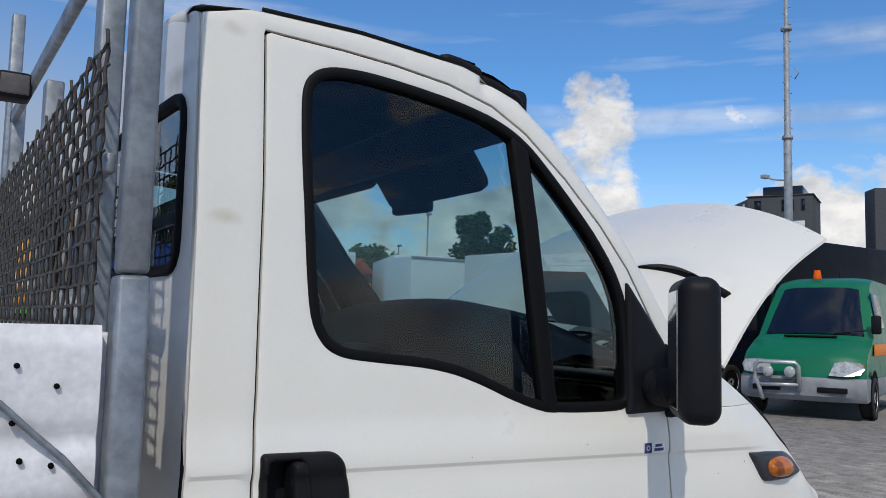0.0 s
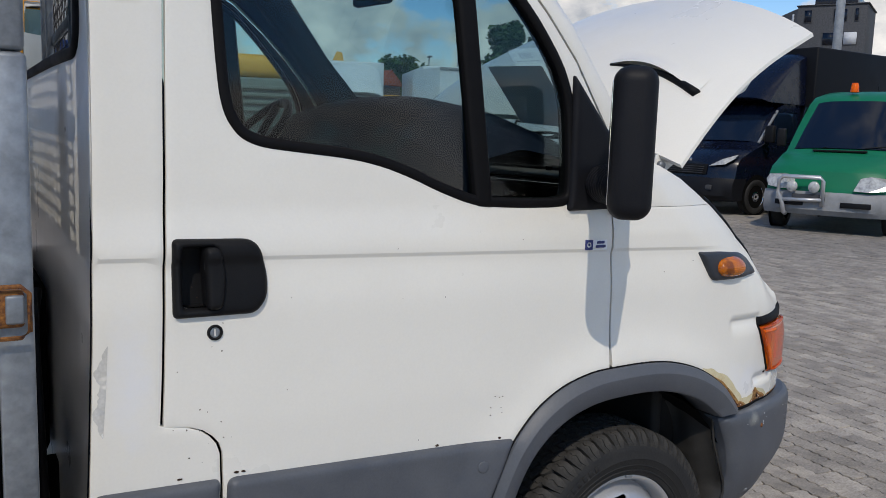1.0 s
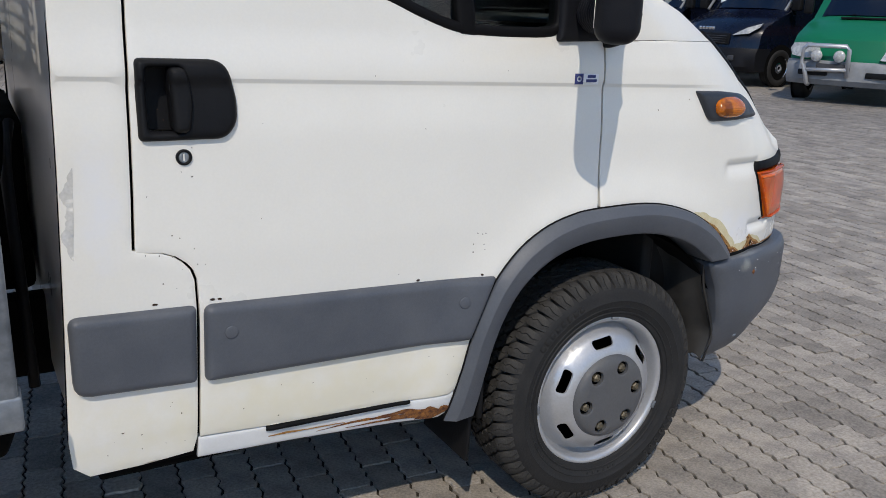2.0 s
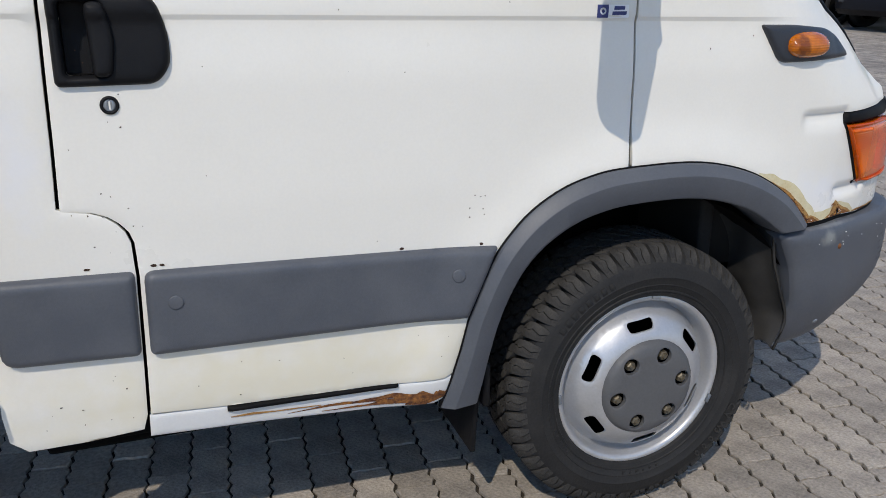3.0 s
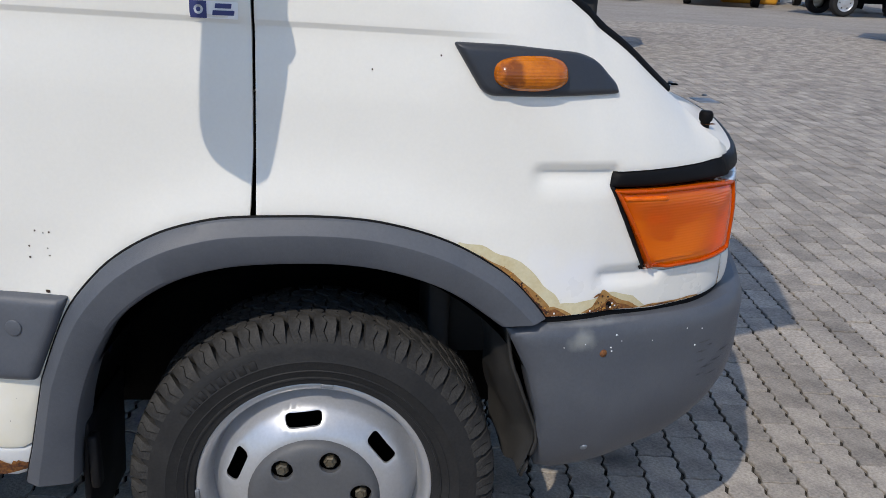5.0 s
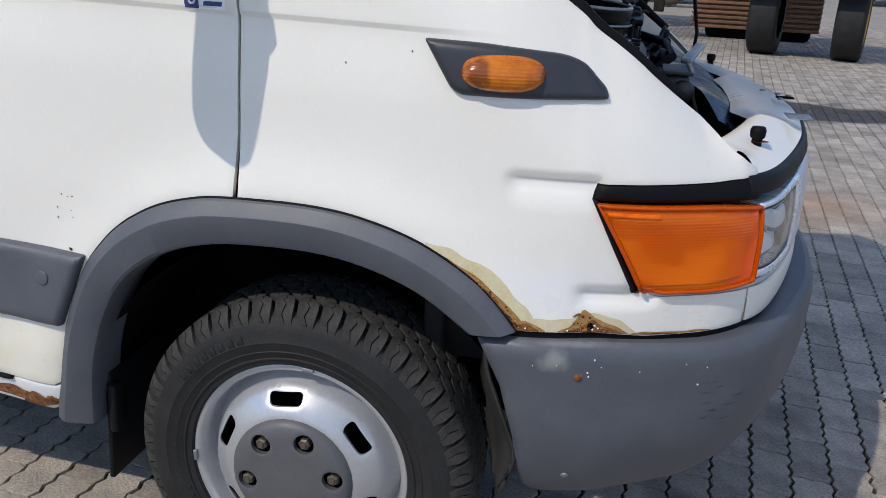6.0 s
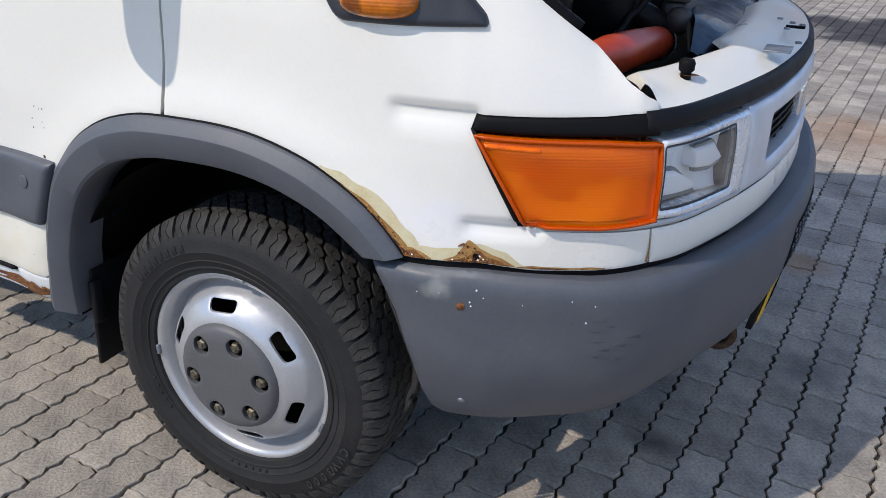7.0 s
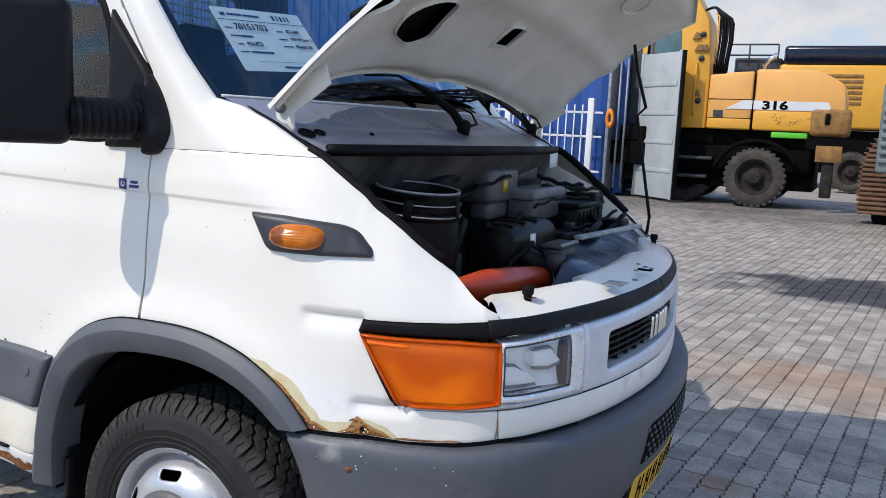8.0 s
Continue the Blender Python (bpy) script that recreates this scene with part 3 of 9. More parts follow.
def rounded(pts, r, n=4):
    """Rounds a polygon's corners; r: one radius, or one for each corner."""
    out = []
    for i, p in enumerate(pts):
        rr = r[i] if isinstance(r, (list, tuple)) else r
        p, a, b = (np.array(q, float) for q in (p, pts[i - 1], pts[(i + 1) % len(pts)]))
        if rr <= 0:
            out.append(tuple(p))
            continue
        da, db = np.linalg.norm(a - p), np.linalg.norm(b - p)
        k = min(rr, da * 0.45, db * 0.45)
        A, B = p + (a - p) / da * k, p + (b - p) / db * k
        for j in range(n + 1):
            u = j / n
            out.append(tuple((1 - u) ** 2 * A + 2 * u * (1 - u) * p + u * u * B))
    return out


def shrink(pts, d, step=0.02):
    """A polygon moved inwards by d."""
    p = np.array(resample(pts, step))
    area = 0.5 * np.sum(p[:, 0] * np.roll(p[:, 1], -1) - np.roll(p[:, 0], -1) * p[:, 1])
    t = np.roll(p, -1, 0) - np.roll(p, 1, 0)
    t /= np.linalg.norm(t, axis=1)[:, None] + 1e-9
    nrm = np.stack([-t[:, 1], t[:, 0]], 1) * (1 if area > 0 else -1)
    return [tuple(q) for q in p + nrm * d]


def clip_half(pts, a, b):
    """The part of a polygon to the left of the line a to b."""
    out = []
    side = lambda p: (b[0] - a[0]) * (p[1] - a[1]) - (b[1] - a[1]) * (p[0] - a[0])
    for i, p in enumerate(pts):
        q = pts[(i + 1) % len(pts)]
        u, v = side(p), side(q)
        if u >= 0:
            out.append(p)
        if u * v < 0:
            k = u / (u - v)
            out.append((p[0] + (q[0] - p[0]) * k, p[1] + (q[1] - p[1]) * k))
    return out


def _inside(loop, pts):
    x, y = pts[:, 0], pts[:, 1]
    res = np.zeros(len(pts), bool)
    L = np.array(loop)
    for (x0, y0), (x1, y1) in zip(L, np.roll(L, -1, 0)):
        if y0 == y1:
            continue
        c = ((y0 > y) != (y1 > y)) & (x < (x1 - x0) * (y - y0) / (y1 - y0) + x0)
        res ^= c
    return res


def _dist(loops, pts):
    best = np.full(len(pts), 9.0)
    for loop in loops:
        L = np.array(loop)
        for a, b in zip(L, np.roll(L, -1, 0)):
            ab = b - a
            k = np.clip(((pts - a) @ ab) / (ab @ ab + 1e-12), 0, 1)
            best = np.minimum(best, np.linalg.norm(pts - (a + k[:, None] * ab), axis=1))
    return best


def sheet(outline, holes=(), step=0.02, at=None, proud=0.0, round_edge=0.004, base=0.0, flange=0.012, rows=()):
    """A pressed panel: the area between an outline and holes, triangulated and laid on a surface at(s, z, depth), with a rounded
    and turned-in edge. proud: how far its middle stands out over its rim; round_edge: over which distance."""
    at = at or skin
    loops = [resample(outline, step * 0.7)] + [resample(h, step * 0.7) for h in holes]
    L0 = np.array(loops[0])
    (x0, z0), (x1, z1) = L0.min(0), L0.max(0)
    gx, gz = np.meshgrid(np.arange(x0, x1, step), np.arange(z0, z1, step * 0.866))
    gx[1::2] += step / 2
    P = np.stack([gx.ravel(), gz.ravel()], 1)
    ok = _inside(loops[0], P)
    for h in loops[1:]:
        ok &= ~_inside(h, P)
    P = P[ok]
    # extra rows of points where the skin has a sharp crease
    if rows:
        span = np.arange(x0, x1, step * 0.8)
        R = np.array([(x, z - 0.021 * (x + 0.56)) for z in rows for x in span])
        good = _inside(loops[0], R)
        for h in loops[1:]:
            good &= ~_inside(h, R)
        P = np.concatenate([P[np.abs(P[:, 1] + 0.021 * (P[:, 0] + 0.56) - np.mean(rows)) > 0.012], R[good]])
    shaped = bool(proud) and round_edge > 0
    P = P[_dist(loops, P) > (max(step * 0.45, round_edge * 1.25) if shaped else step * 0.45)] if len(P) else P
    if round_edge and (shaped or step > round_edge):
        for share in (((0.1, 0.3, 0.6, 1.0) if round_edge > 0.007 else (0.25, 1.0)) if shaped else (1.0,)):
            rim = []
            for j, lp in enumerate(loops):
                q = np.array(shrink(lp, round_edge * share if j == 0 else -round_edge * share, step))
                good = _inside(loops[0], q)
                for h in loops[1:]:
                    good &= ~_inside(h, q)
                rim += [tuple(v) for v in q[good]]
            if rim:
                R = np.array(rim)
                R = R[_dist(loops, R) > round_edge * share * (0.85 if shaped else 0.6)]
                P = np.concatenate([P, R]) if len(P) else R
    verts, edges = [], []
    for lp in loops:
        k = len(verts)
        verts += lp
        edges += [(k + i, k + (i + 1) % len(lp)) for i in range(len(lp))]
    nb = len(verts)
    verts = verts + [tuple(p) for p in P]
    co, ed, fa, ov, _, _ = delaunay_2d_cdt([Vector(v) for v in verts], edges, [], 0, 1e-7)
    C = np.array([(v.x, v.y) for v in co])
    mids = np.array([C[list(f)].mean(0) for f in fa])
    keep = _inside(loops[0], mids)
    for h in loops[1:]:
        keep &= ~_inside(h, mids)
    dist = _dist(loops, C)
    bm = bmesh.new()
    vs = []
    for (s, z), d in zip(C, dist):
        u = 1.0 if round_edge <= 0 else min(1.0, d / round_edge)
        lift = proud * math.sqrt(max(0.0, 1 - (1 - u) ** 2)) if proud else -0.0012 * (1 - u) ** 2
        vs.append(bm.verts.new(at(float(s), float(z), base - lift)))
    for f, kp in zip(fa, keep):
        if kp:
            try:
                bm.faces.new([vs[i] for i in f])
            except ValueError:
                pass
    for v in [v for v in bm.verts if not v.link_faces]:
        bm.verts.remove(v)
    if flange:
        low = {}
        for (s, z), v in zip(C, vs):
            if v.is_valid and any(e.is_boundary for e in v.link_edges):
                low[v] = bm.verts.new(at(float(s), float(z), base + flange))
        for e in [e for e in bm.edges if e.is_boundary and e.verts[0] in low and e.verts[1] in low]:
            a, b = e.verts
            e.smooth = False
            bm.faces.new((a, b, low[b], low[a]))
    return bm


def mirror_s(pts):
    """The same outline on the other side of the cab."""
    return [(2 * SC - s, z) for s, z in reversed(pts)]


# ---- ground ----
bm = bmesh.new()
grid_sheet(bm, lambda u, v: Vector((-900 + 1800 * u, -900 + 1800 * v, -0.012)), 40, 40)
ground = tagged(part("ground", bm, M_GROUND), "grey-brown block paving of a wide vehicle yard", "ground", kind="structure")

bm = bmesh.new()
grid_sheet(bm, lambda u, v: Vector((-4.5 + 16.4 * u, -3.3 + 24.2 * v, -0.009)), 20, 30)
part("joint_sand", bm, M_SAND, ground)

# ---- the truck ----
truck = tagged(new("flatbed_truck"), "white flatbed truck with grey trim, rust and raised bonnet", "truck")

DOOR_REAR = [(-1.169, 2.033), (-1.168, 1.75), (-1.171, 1.54), (-1.173, 1.33), (-1.178, 1.17), (-1.184, 0.97), (-1.189, 0.862)]
FLAP = [(-1.165, 0.8605), (-1.138, 0.857), (-1.115, 0.848), (-1.097, 0.834), (-1.084, 0.818), (-1.077, 0.797), (-1.075, 0.733), (-1.078, 0.64), (-1.081, 0.55), (-1.085, 0.455)]
SILL = [(-0.94, 0.446), (-0.604, 0.436), (-0.5, 0.436), (-0.483, 0.445), (-0.449, 0.579)]
ARCH_OUT = [(-0.43, 0.622), (-0.406, 0.678), (-0.377, 0.725), (-0.32, 0.785), (-0.245, 0.83), (-0.163, 0.854), (-0.101, 0.860)]
ARCH_FRONT = [(-0.092, 0.8605), (0.024, 0.862), (0.12, 0.852), (0.221, 0.822), (0.306, 0.774), (0.35, 0.735), (0.388, 0.689)]


def flowing(pts, k=4):
    """More points along a smooth curve through the given ones."""
    out = []
    for i in range(len(pts) - 1):
        p = [pts[max(0, i - 1)], pts[i], pts[i + 1], pts[min(len(pts) - 1, i + 2)]]
        for j in range(k):
            t = j / k
            out.append(tuple(0.5 * (2 * p[1][c] + (p[2][c] - p[0][c]) * t + (2 * p[0][c] - 5 * p[1][c] + 4 * p[2][c] - p[3][c]) * t * t + (3 * p[1][c] - p[0][c] - 3 * p[2][c] + p[3][c]) * t ** 3) for c in (0, 1)))
    return out + [pts[-1]]


ARCH_OUT, ARCH_FRONT = flowing(ARCH_OUT), flowing(ARCH_FRONT)
SEAM_FRONT = [(-0.0955, 0.965), (-0.094, 1.073), (-0.094, 1.184), (-0.093, 1.262)]
DOOR_TOP = [(-0.10, 1.43), (-0.214, 1.611), (-0.306, 1.719), (-0.409, 1.821), (-0.526, 1.918), (-0.623, 1.971), (-0.74, 2.003), (-0.878, 2.021), (-1.0, 2.03), (-1.13, 2.035), (-1.16, 2.037)]
DOOR = DOOR_REAR + FLAP + SILL + ARCH_OUT + SEAM_FRONT + DOOR_TOP
WINDOW = [(-1.096, 1.83), (-1.096, 1.922), (-1.086, 1.957), (-1.060, 1.982), (-1.018, 1.995), (-0.941, 1.997), (-0.833, 1.987), (-0.716, 1.971), (-0.624, 1.950), (-0.556, 1.922),
          (-0.50, 1.884), (-0.405, 1.790), (-0.318, 1.695), (-0.254, 1.609), (-0.224, 1.54), (-0.213, 1.47), (-0.208, 1.317), (-0.216, 1.283), (-0.245, 1.266),
          (-0.38, 1.266), (-0.482, 1.271), (-0.524, 1.281), (-0.592, 1.305), (-0.652, 1.331), (-0.725, 1.357), (-0.80, 1.373), (-0.927, 1.385), (-0.997, 1.393), (-1.037, 1.411), (-1.062, 1.446), (-1.074, 1.488), (-1.082, 1.574), (-1.092, 1.739)]


def softened(pts, rounds=2):
    """Cuts the corners of a loop."""
    for _ in range(rounds):
        pts = [(a[0] * k + b[0] * (1 - k), a[1] * k + b[1] * (1 - k)) for a, b in zip(pts, pts[1:] + pts[:1]) for k in (0.78, 0.22)]
    return pts


WINDOW = softened(WINDOW)
WIN_IN = shrink(WINDOW, 0.023)
DIV_A, DIV_B, DIV_C, DIV_D = (-0.572, 1.915), (-0.493, 1.272), (-0.448, 1.268), (-0.520, 1.882)


CREASE = (1.154, 1.1625, 1.1650, 1.1718, 1.1735, 1.181)


def cab_door(turn, label, cuts=()):
    """A cab door with its window, as a part of the truck."""
    door = part("door", sheet(turn(DOOR), [turn(shrink(WINDOW, 0.004))] + [turn(h) for h in cuts], 0.02, rows=CREASE if turn(DOOR) == DOOR else ()), M_WHITE, truck, label)
    part("window_frame", sheet(turn(WINDOW), [turn(WIN_IN)], 0.018, proud=0.007, round_edge=0.012, base=0.002, flange=0.03), M_SEAL, door, "black rubber window surround")
    part("window_divider", sheet(turn([DIV_A, DIV_B, DIV_C, DIV_D]), (), 0.018, proud=0.008, round_edge=0.012, base=0.002, flange=0.02), M_SEAL, door)
    rear = clip_half(WIN_IN, DIV_B, DIV_A)
    front = clip_half(WIN_IN, DIV_D, DIV_C)
    for pane in (rear, front):
        ob = part("pane", sheet(turn(pane), (), 0.04, round_edge=0, base=0.012, flange=0), M_GLASS, door, "tinted side window glass")
        ob.visible_shadow = False
    return door


CUP = rounded([(-1.150, 1.203), (-1.088, 1.203), (-1.088, 1.088), (-1.150, 1.088)], 0.008)
door = cab_door(lambda p: list(p), "white cab door with small rust specks", [CUP])
cab_door(mirror_s, "white cab door on the far side")

PANEL = ([(-1.298, 2.05), (-1.298, 1.6), (-1.301, 1.31), (-1.309, 1.03), (-1.322, 0.714), (-1.333, 0.496), (-1.329, 0.44), (-1.30, 0.414), (-1.2, 0.415), (-1.10, 0.423)]
         + [(x - 0.006, z) for x, z in reversed(FLAP)] + [(-1.195, 0.868)] + [(x - 0.006, z) for x, z in reversed(DOOR_REAR[:-1])] + [(-1.172, 2.043)]
         + [(x + 0.003, z + 0.006) for x, z in reversed(DOOR_TOP[:-1])] + [(-0.09, 1.40), (-0.09, 1.2632), (0.1, 1.2652), (0.33, 1.2632)]
         + [(0.2, 1.335), (0.12, 1.368), (0.05, 1.385), (-0.04, 1.485), (-0.125, 1.60), (-0.21, 1.71), (-0.32, 1.825), (-0.42, 1.925), (-0.53, 2.005), (-0.7, 2.055), (-0.958, 2.077), (-1.2, 2.078)])
WING = ([(-0.0915, 0.868), (-0.0905, 0.965), (-0.089, 1.073), (-0.089, 1.184), (-0.088, 1.262), (0.1, 1.264), (0.335, 1.262)]
        + [(0.5, 1.156), (0.6, 1.093), (0.69, 1.035), (0.745, 0.985), (0.775, 0.966), (0.797, 0.957), (0.797, 0.944)]
        + [(0.70, 0.939), (0.60, 0.9385), (0.497, 0.938), (0.49, 0.915), (0.53, 0.835), (0.572, 0.757), (0.62, 0.753), (0.795, 0.752), (0.80, 0.69)]
        + [(0.70, 0.685), (0.603, 0.684), (0.514, 0.690), (0.40, 0.689)] + list(reversed(ARCH_FRONT))[1:])
ARCH_IN = [(0.31, 0.676), (0.229, 0.732), (0.146, 0.764), (0.057, 0.780), (-0.049, 0.781), (-0.144, 0.773), (-0.229, 0.747), (-0.305, 0.694), (-0.355, 0.621), (-0.394, 0.512), (-0.42, 0.361)]
ARCH_IN = flowing(ARCH_IN)
FLARE_OUT = [(-0.505, 0.362), (-0.484, 0.43), (-0.466, 0.50), (-0.449, 0.572)] + ARCH_OUT + ARCH_FRONT
FLARE_IN = [(0.31, 0.676)] + ARCH_IN


def spread(pts, n):
    """n points at even steps along a line."""
    p = np.array(pts, float)
    k = np.concatenate([[0], np.cumsum(np.hypot(*np.diff(p, axis=0).T))])
    return [(float(np.interp(t, k, p[:, 0])), float(np.interp(t, k, p[:, 1]))) for t in np.linspace(0, k[-1], n)]


def arch_trim(turn):
    """Two facets that meet in a crease, with a rolled inner lip."""
    bm = bmesh.new()
    rows = []
    section = ((0.0, -0.006), (0.0, 0.005), (0.03, 0.009), (0.27, 0.0235), (0.30, 0.025), (0.34, 0.0252), (0.88, 0.020), (0.95, 0.017), (0.985, 0.010), (1.0, 0.0), (1.0, -0.07))
    for (a, b), (c, d) in zip(spread(FLARE_OUT, 110), spread(FLARE_IN[::-1], 110)):
        rows.append([bm.verts.new(skin(*turn([(a + (c - a) * t, b + (d - b) * t)])[0], -lift)) for t, lift in section])
    for g, h in zip(rows, rows[1:]):
        for k in range(len(section) - 1):
            bm.faces.new((g[k], g[k + 1], h[k + 1], h[k]))
    for g in (rows[0], rows[-1]):
        bm.faces.new(g)
    return bm


TRIM_R = rounded([(-1.317, 0.752), (-1.317, 0.592), (-1.087, 0.583), (-1.083, 0.745)], [0.02, 0.03, 0.012, 0.012])
TRIM_F = rounded([(-1.068, 0.744), (-1.072, 0.581), (-0.455, 0.574), (-0.392, 0.722)], [0.02, 0.012, 0.006, 0.006])
for turn in (lambda p: list(p), mirror_s):
    part("cab_side_panel", sheet(turn(PANEL), (), 0.025, rows=CREASE if turn(DOOR) == DOOR else ()), M_WHITE, truck)
    part("front_wing", sheet(turn(WING), (), 0.011, rows=CREASE if turn(DOOR) == DOOR else ()), M_WHITE, truck, "white front wing with rust along its lower edge")
    part("wheel_arch_trim", arch_trim(turn), M_GREY, truck, "grey plastic wheel arch trim with a raised crease", angle=22)
    # black tube drawn in place of the shaded gap over the trim
    edge = bmesh.new()
    tube(edge, [skin(a, z, 0.0005) for a, z in turn(spread(FLARE_OUT, 90))], 0.0034, 6)
    part("arch_gap", edge, M_SEAL, truck, "thin black gap over the arch trim")
    for t in (TRIM_R, TRIM_F):
        part("side_trim", sheet(turn(t), (), 0.014, proud=0.016, round_edge=0.016, base=-0.003, flange=0.01), M_GREY, truck, "grey plastic rubbing strip")

# front end
S_LAMP, S_HEAD, S_GRILLE = arc(0.745), arc_y(0.16), arc_y(0.425)
AMBER = [(0.497, 0.908), (0.545, 0.828), (0.582, 0.763), (0.70, 0.761), (S_HEAD - 0.006, 0.768), (S_HEAD - 0.008, 0.897), (0.70, 0.904)]
HEAD = [(S_HEAD, 0.768), (S_HEAD + 0.14, 0.755), (S_GRILLE - 0.006, 0.748), (S_GRILLE - 0.006, 0.902), (S_HEAD, 0.898)]
STRIP = [(0.77, 0.914), (S_GRILLE, 0.913), (SC, 0.912), (SC, 0.944), (S_GRILLE, 0.945), (0.77, 0.946)]
VALANCE = [(0.803, 0.69), (S_GRILLE, 0.672), (SC, 0.66), (2 * SC - S_GRILLE, 0.672), (2 * SC - 0.803, 0.69), (2 * SC - 0.798, 0.752), (2 * SC - S_GRILLE, 0.738), (SC, 0.725), (S_GRILLE, 0.738), (0.798, 0.752)]
G0, G1 = S_GRILLE, 2 * SC - S_GRILLE
GRILLE = [(G0, 0.742), (SC, 0.728), (G1, 0.742), (G1, 0.903), (SC, 0.908), (G0, 0.903)]
GLASS = rounded([(S_HEAD + 0.004, 0.783), (S_HEAD + 0.10, 0.777), (S_GRILLE - 0.058, 0.771), (S_GRILLE - 0.061, 0.888), (S_HEAD + 0.004, 0.889)], 0.006)
G_OPEN = rounded([(arc_y(0.53), 0.775), (2 * SC - arc_y(0.53), 0.775), (2 * SC - arc_y(0.53), 0.868), (arc_y(0.53), 0.868)], 0.02)
for turn in (lambda p: list(p), mirror_s):
    part("seal_strip", sheet(turn(STRIP), (), 0.02, proud=0.006, round_edge=0.01, base=0.0, flange=0.03), M_BLACK, truck)
part("front_valance", sheet(VALANCE, (), 0.02, proud=0.006, round_edge=0.03, base=0.0, flange=0.03), M_WHITE, truck)
part("grille", sheet(GRILLE, [G_OPEN], 0.02, proud=0.008, round_edge=0.015, base=0.002, flange=0.05), M_GRILLE, truck, "silver grille surround")
part("grille_gap", sheet([(S_HEAD + 0.06, 0.748), (G0, 0.734), (SC, 0.719), (G1, 0.734), (G1, 0.746), (SC, 0.732), (G0, 0.746), (S_HEAD + 0.10, 0.752)], (), 0.02, base=0.001, round_edge=0, flange=0.004), M_SEAL, truck, "dark gap under the grille")
B0 = 0.325
BUMPER = [(B0, 0.664), (0.38, 0.677), (0.514, 0.679), (0.70, 0.674), (0.803, 0.679), (S_GRILLE, 0.661), (SC, 0.650)]
BUMPER = BUMPER + [(2 * SC - s, z) for s, z in reversed(BUMPER[:-1])]
LOW = [(0.368, 0.58), (0.396, 0.48), (0.406, 0.40), (0.418, 0.345), (0.45, 0.334), (0.6, 0.340), (0.9, 0.355), (SC, 0.36)]
LOW = LOW + [(2 * SC - s, z) for s, z in reversed(LOW[:-1])]


def bumper_at(s, z, d):
    """The bumper bellies out over the skin and tucks in below."""
    q = min(s, 2 * SC - s)
    out = float(np.interp(q, [0.3, 0.5, 0.8, 1.2], [0.008, 0.018, 0.035, 0.05]))
    tuck = max(0.0, (0.56 - z) / 0.2) ** 2 * float(np.interp(q, [0.3, 0.5, 0.9, 1.3], [0.03, 0.05, 0.09, 0.05]))
    return skin(s, z, d - out + tuck)


part("bumper", sheet(BUMPER + list(reversed(LOW)), (), 0.025, at=bumper_at, proud=0.02, round_edge=0.035, base=0.012, flange=0.06), M_GREY, truck, "grey plastic front bumper with scuffs")
for turn in (lambda p: list(p), mirror_s):
    part("bumper_gap", sheet(turn([(0.335, 0.655), (0.40, 0.668), (0.60, 0.668), (0.803, 0.670), (S_GRILLE, 0.655), (S_GRILLE, 0.672), (0.803, 0.6905), (0.60, 0.6845), (0.40, 0.6895), (0.36, 0.68)]), (), 0.02, base=0.004, round_edge=0, flange=0.01), M_SEAL, truck, "dark gap over the bumper")

# roof, windscreen, rear wall
EDGE_X = [0.09, -0.04, -0.125, -0.21, -0.32, -0.42, -0.53]
EDGE_Z = [1.348, 1.485, 1.60, 1.71, 1.825, 1.925, 2.005]


def screen_at(u, v):
    """u: across from the near pillar to the far one; v: up."""
    x, z = np.interp(v, np.linspace(0, 1, 7), EDGE_X), np.interp(v, np.linspace(0, 1, 7), EDGE_Z)
    y0 = inset(x, z) + 0.01
    c = 1 - (2 * u - 1) ** 2
    return Vector((x + (0.125 - 0.05 * v) * c, y0 + (2 * (YC - y0)) * u, z + 0.02 * c))


bm = bmesh.new()
grid_sheet(bm, screen_at, 30, 12)
ob = part("windscreen", bm, M_SCREEN, truck, "tinted windscreen")
ob.visible_shadow = False


def roof_at(u, v):
    x = -1.30 + v * 0.80
    zl = float(np.interp(x, [-1.3, -1.2, -0.958, -0.7, -0.53, -0.5], [2.065, 2.078, 2.077, 2.055, 2.005, 1.99]))
    y0 = inset(x, zl)
    c = 1 - abs(2 * u - 1) ** 3.2
    return Vector((x + (0.11 * c * v ** 4), y0 + 2 * (YC - y0) * u, zl + 0.075 * c))


bm = bmesh.new()
grid_sheet(bm, roof_at, 36, 20)
part("roof", bm, M_WHITE, truck)
bm = bmesh.new()
grid_sheet(bm, lambda u, v: roof_at(0.035 + 0.93 * u, 0) + Vector((-0.012 * math.sin(math.pi * v), 0, -0.045 * v)), 36, 5)
part("roof_rear_edge", bm, M_WHITE, truck)
REAR = [(0.05, 0.45), (1.85, 0.45), (1.85, 1.3), (1.80, 2.06), (1.2, 2.13), (0.7, 2.13), (0.09, 2.06), (0.05, 1.3)]
R_WIN = rounded([(0.13, 1.56), (1.77, 1.56), (1.77, 1.90), (0.13, 1.90)], 0.06)
rear_at = lambda y, z, d: Vector((-1.30 + d - 0.02 * (1 - min(1, abs(y - YC) / 0.9) ** 4), y, z))
part("rear_wall", sheet(rounded(REAR, 0.03), [R_WIN], 0.06, at=rear_at), M_REAR, truck, "glossy off-white cab rear wall")
part("rear_window_seal", sheet(shrink(R_WIN, -0.012), [shrink(R_WIN, 0.012)], 0.03, at=rear_at, proud=0.008, round_edge=0.01, base=-0.001), M_SEAL, truck)
ob = part("rear_window", sheet(R_WIN, (), 0.1, at=rear_at, base=0.006, round_edge=0, flange=0), M_SCREEN, truck)

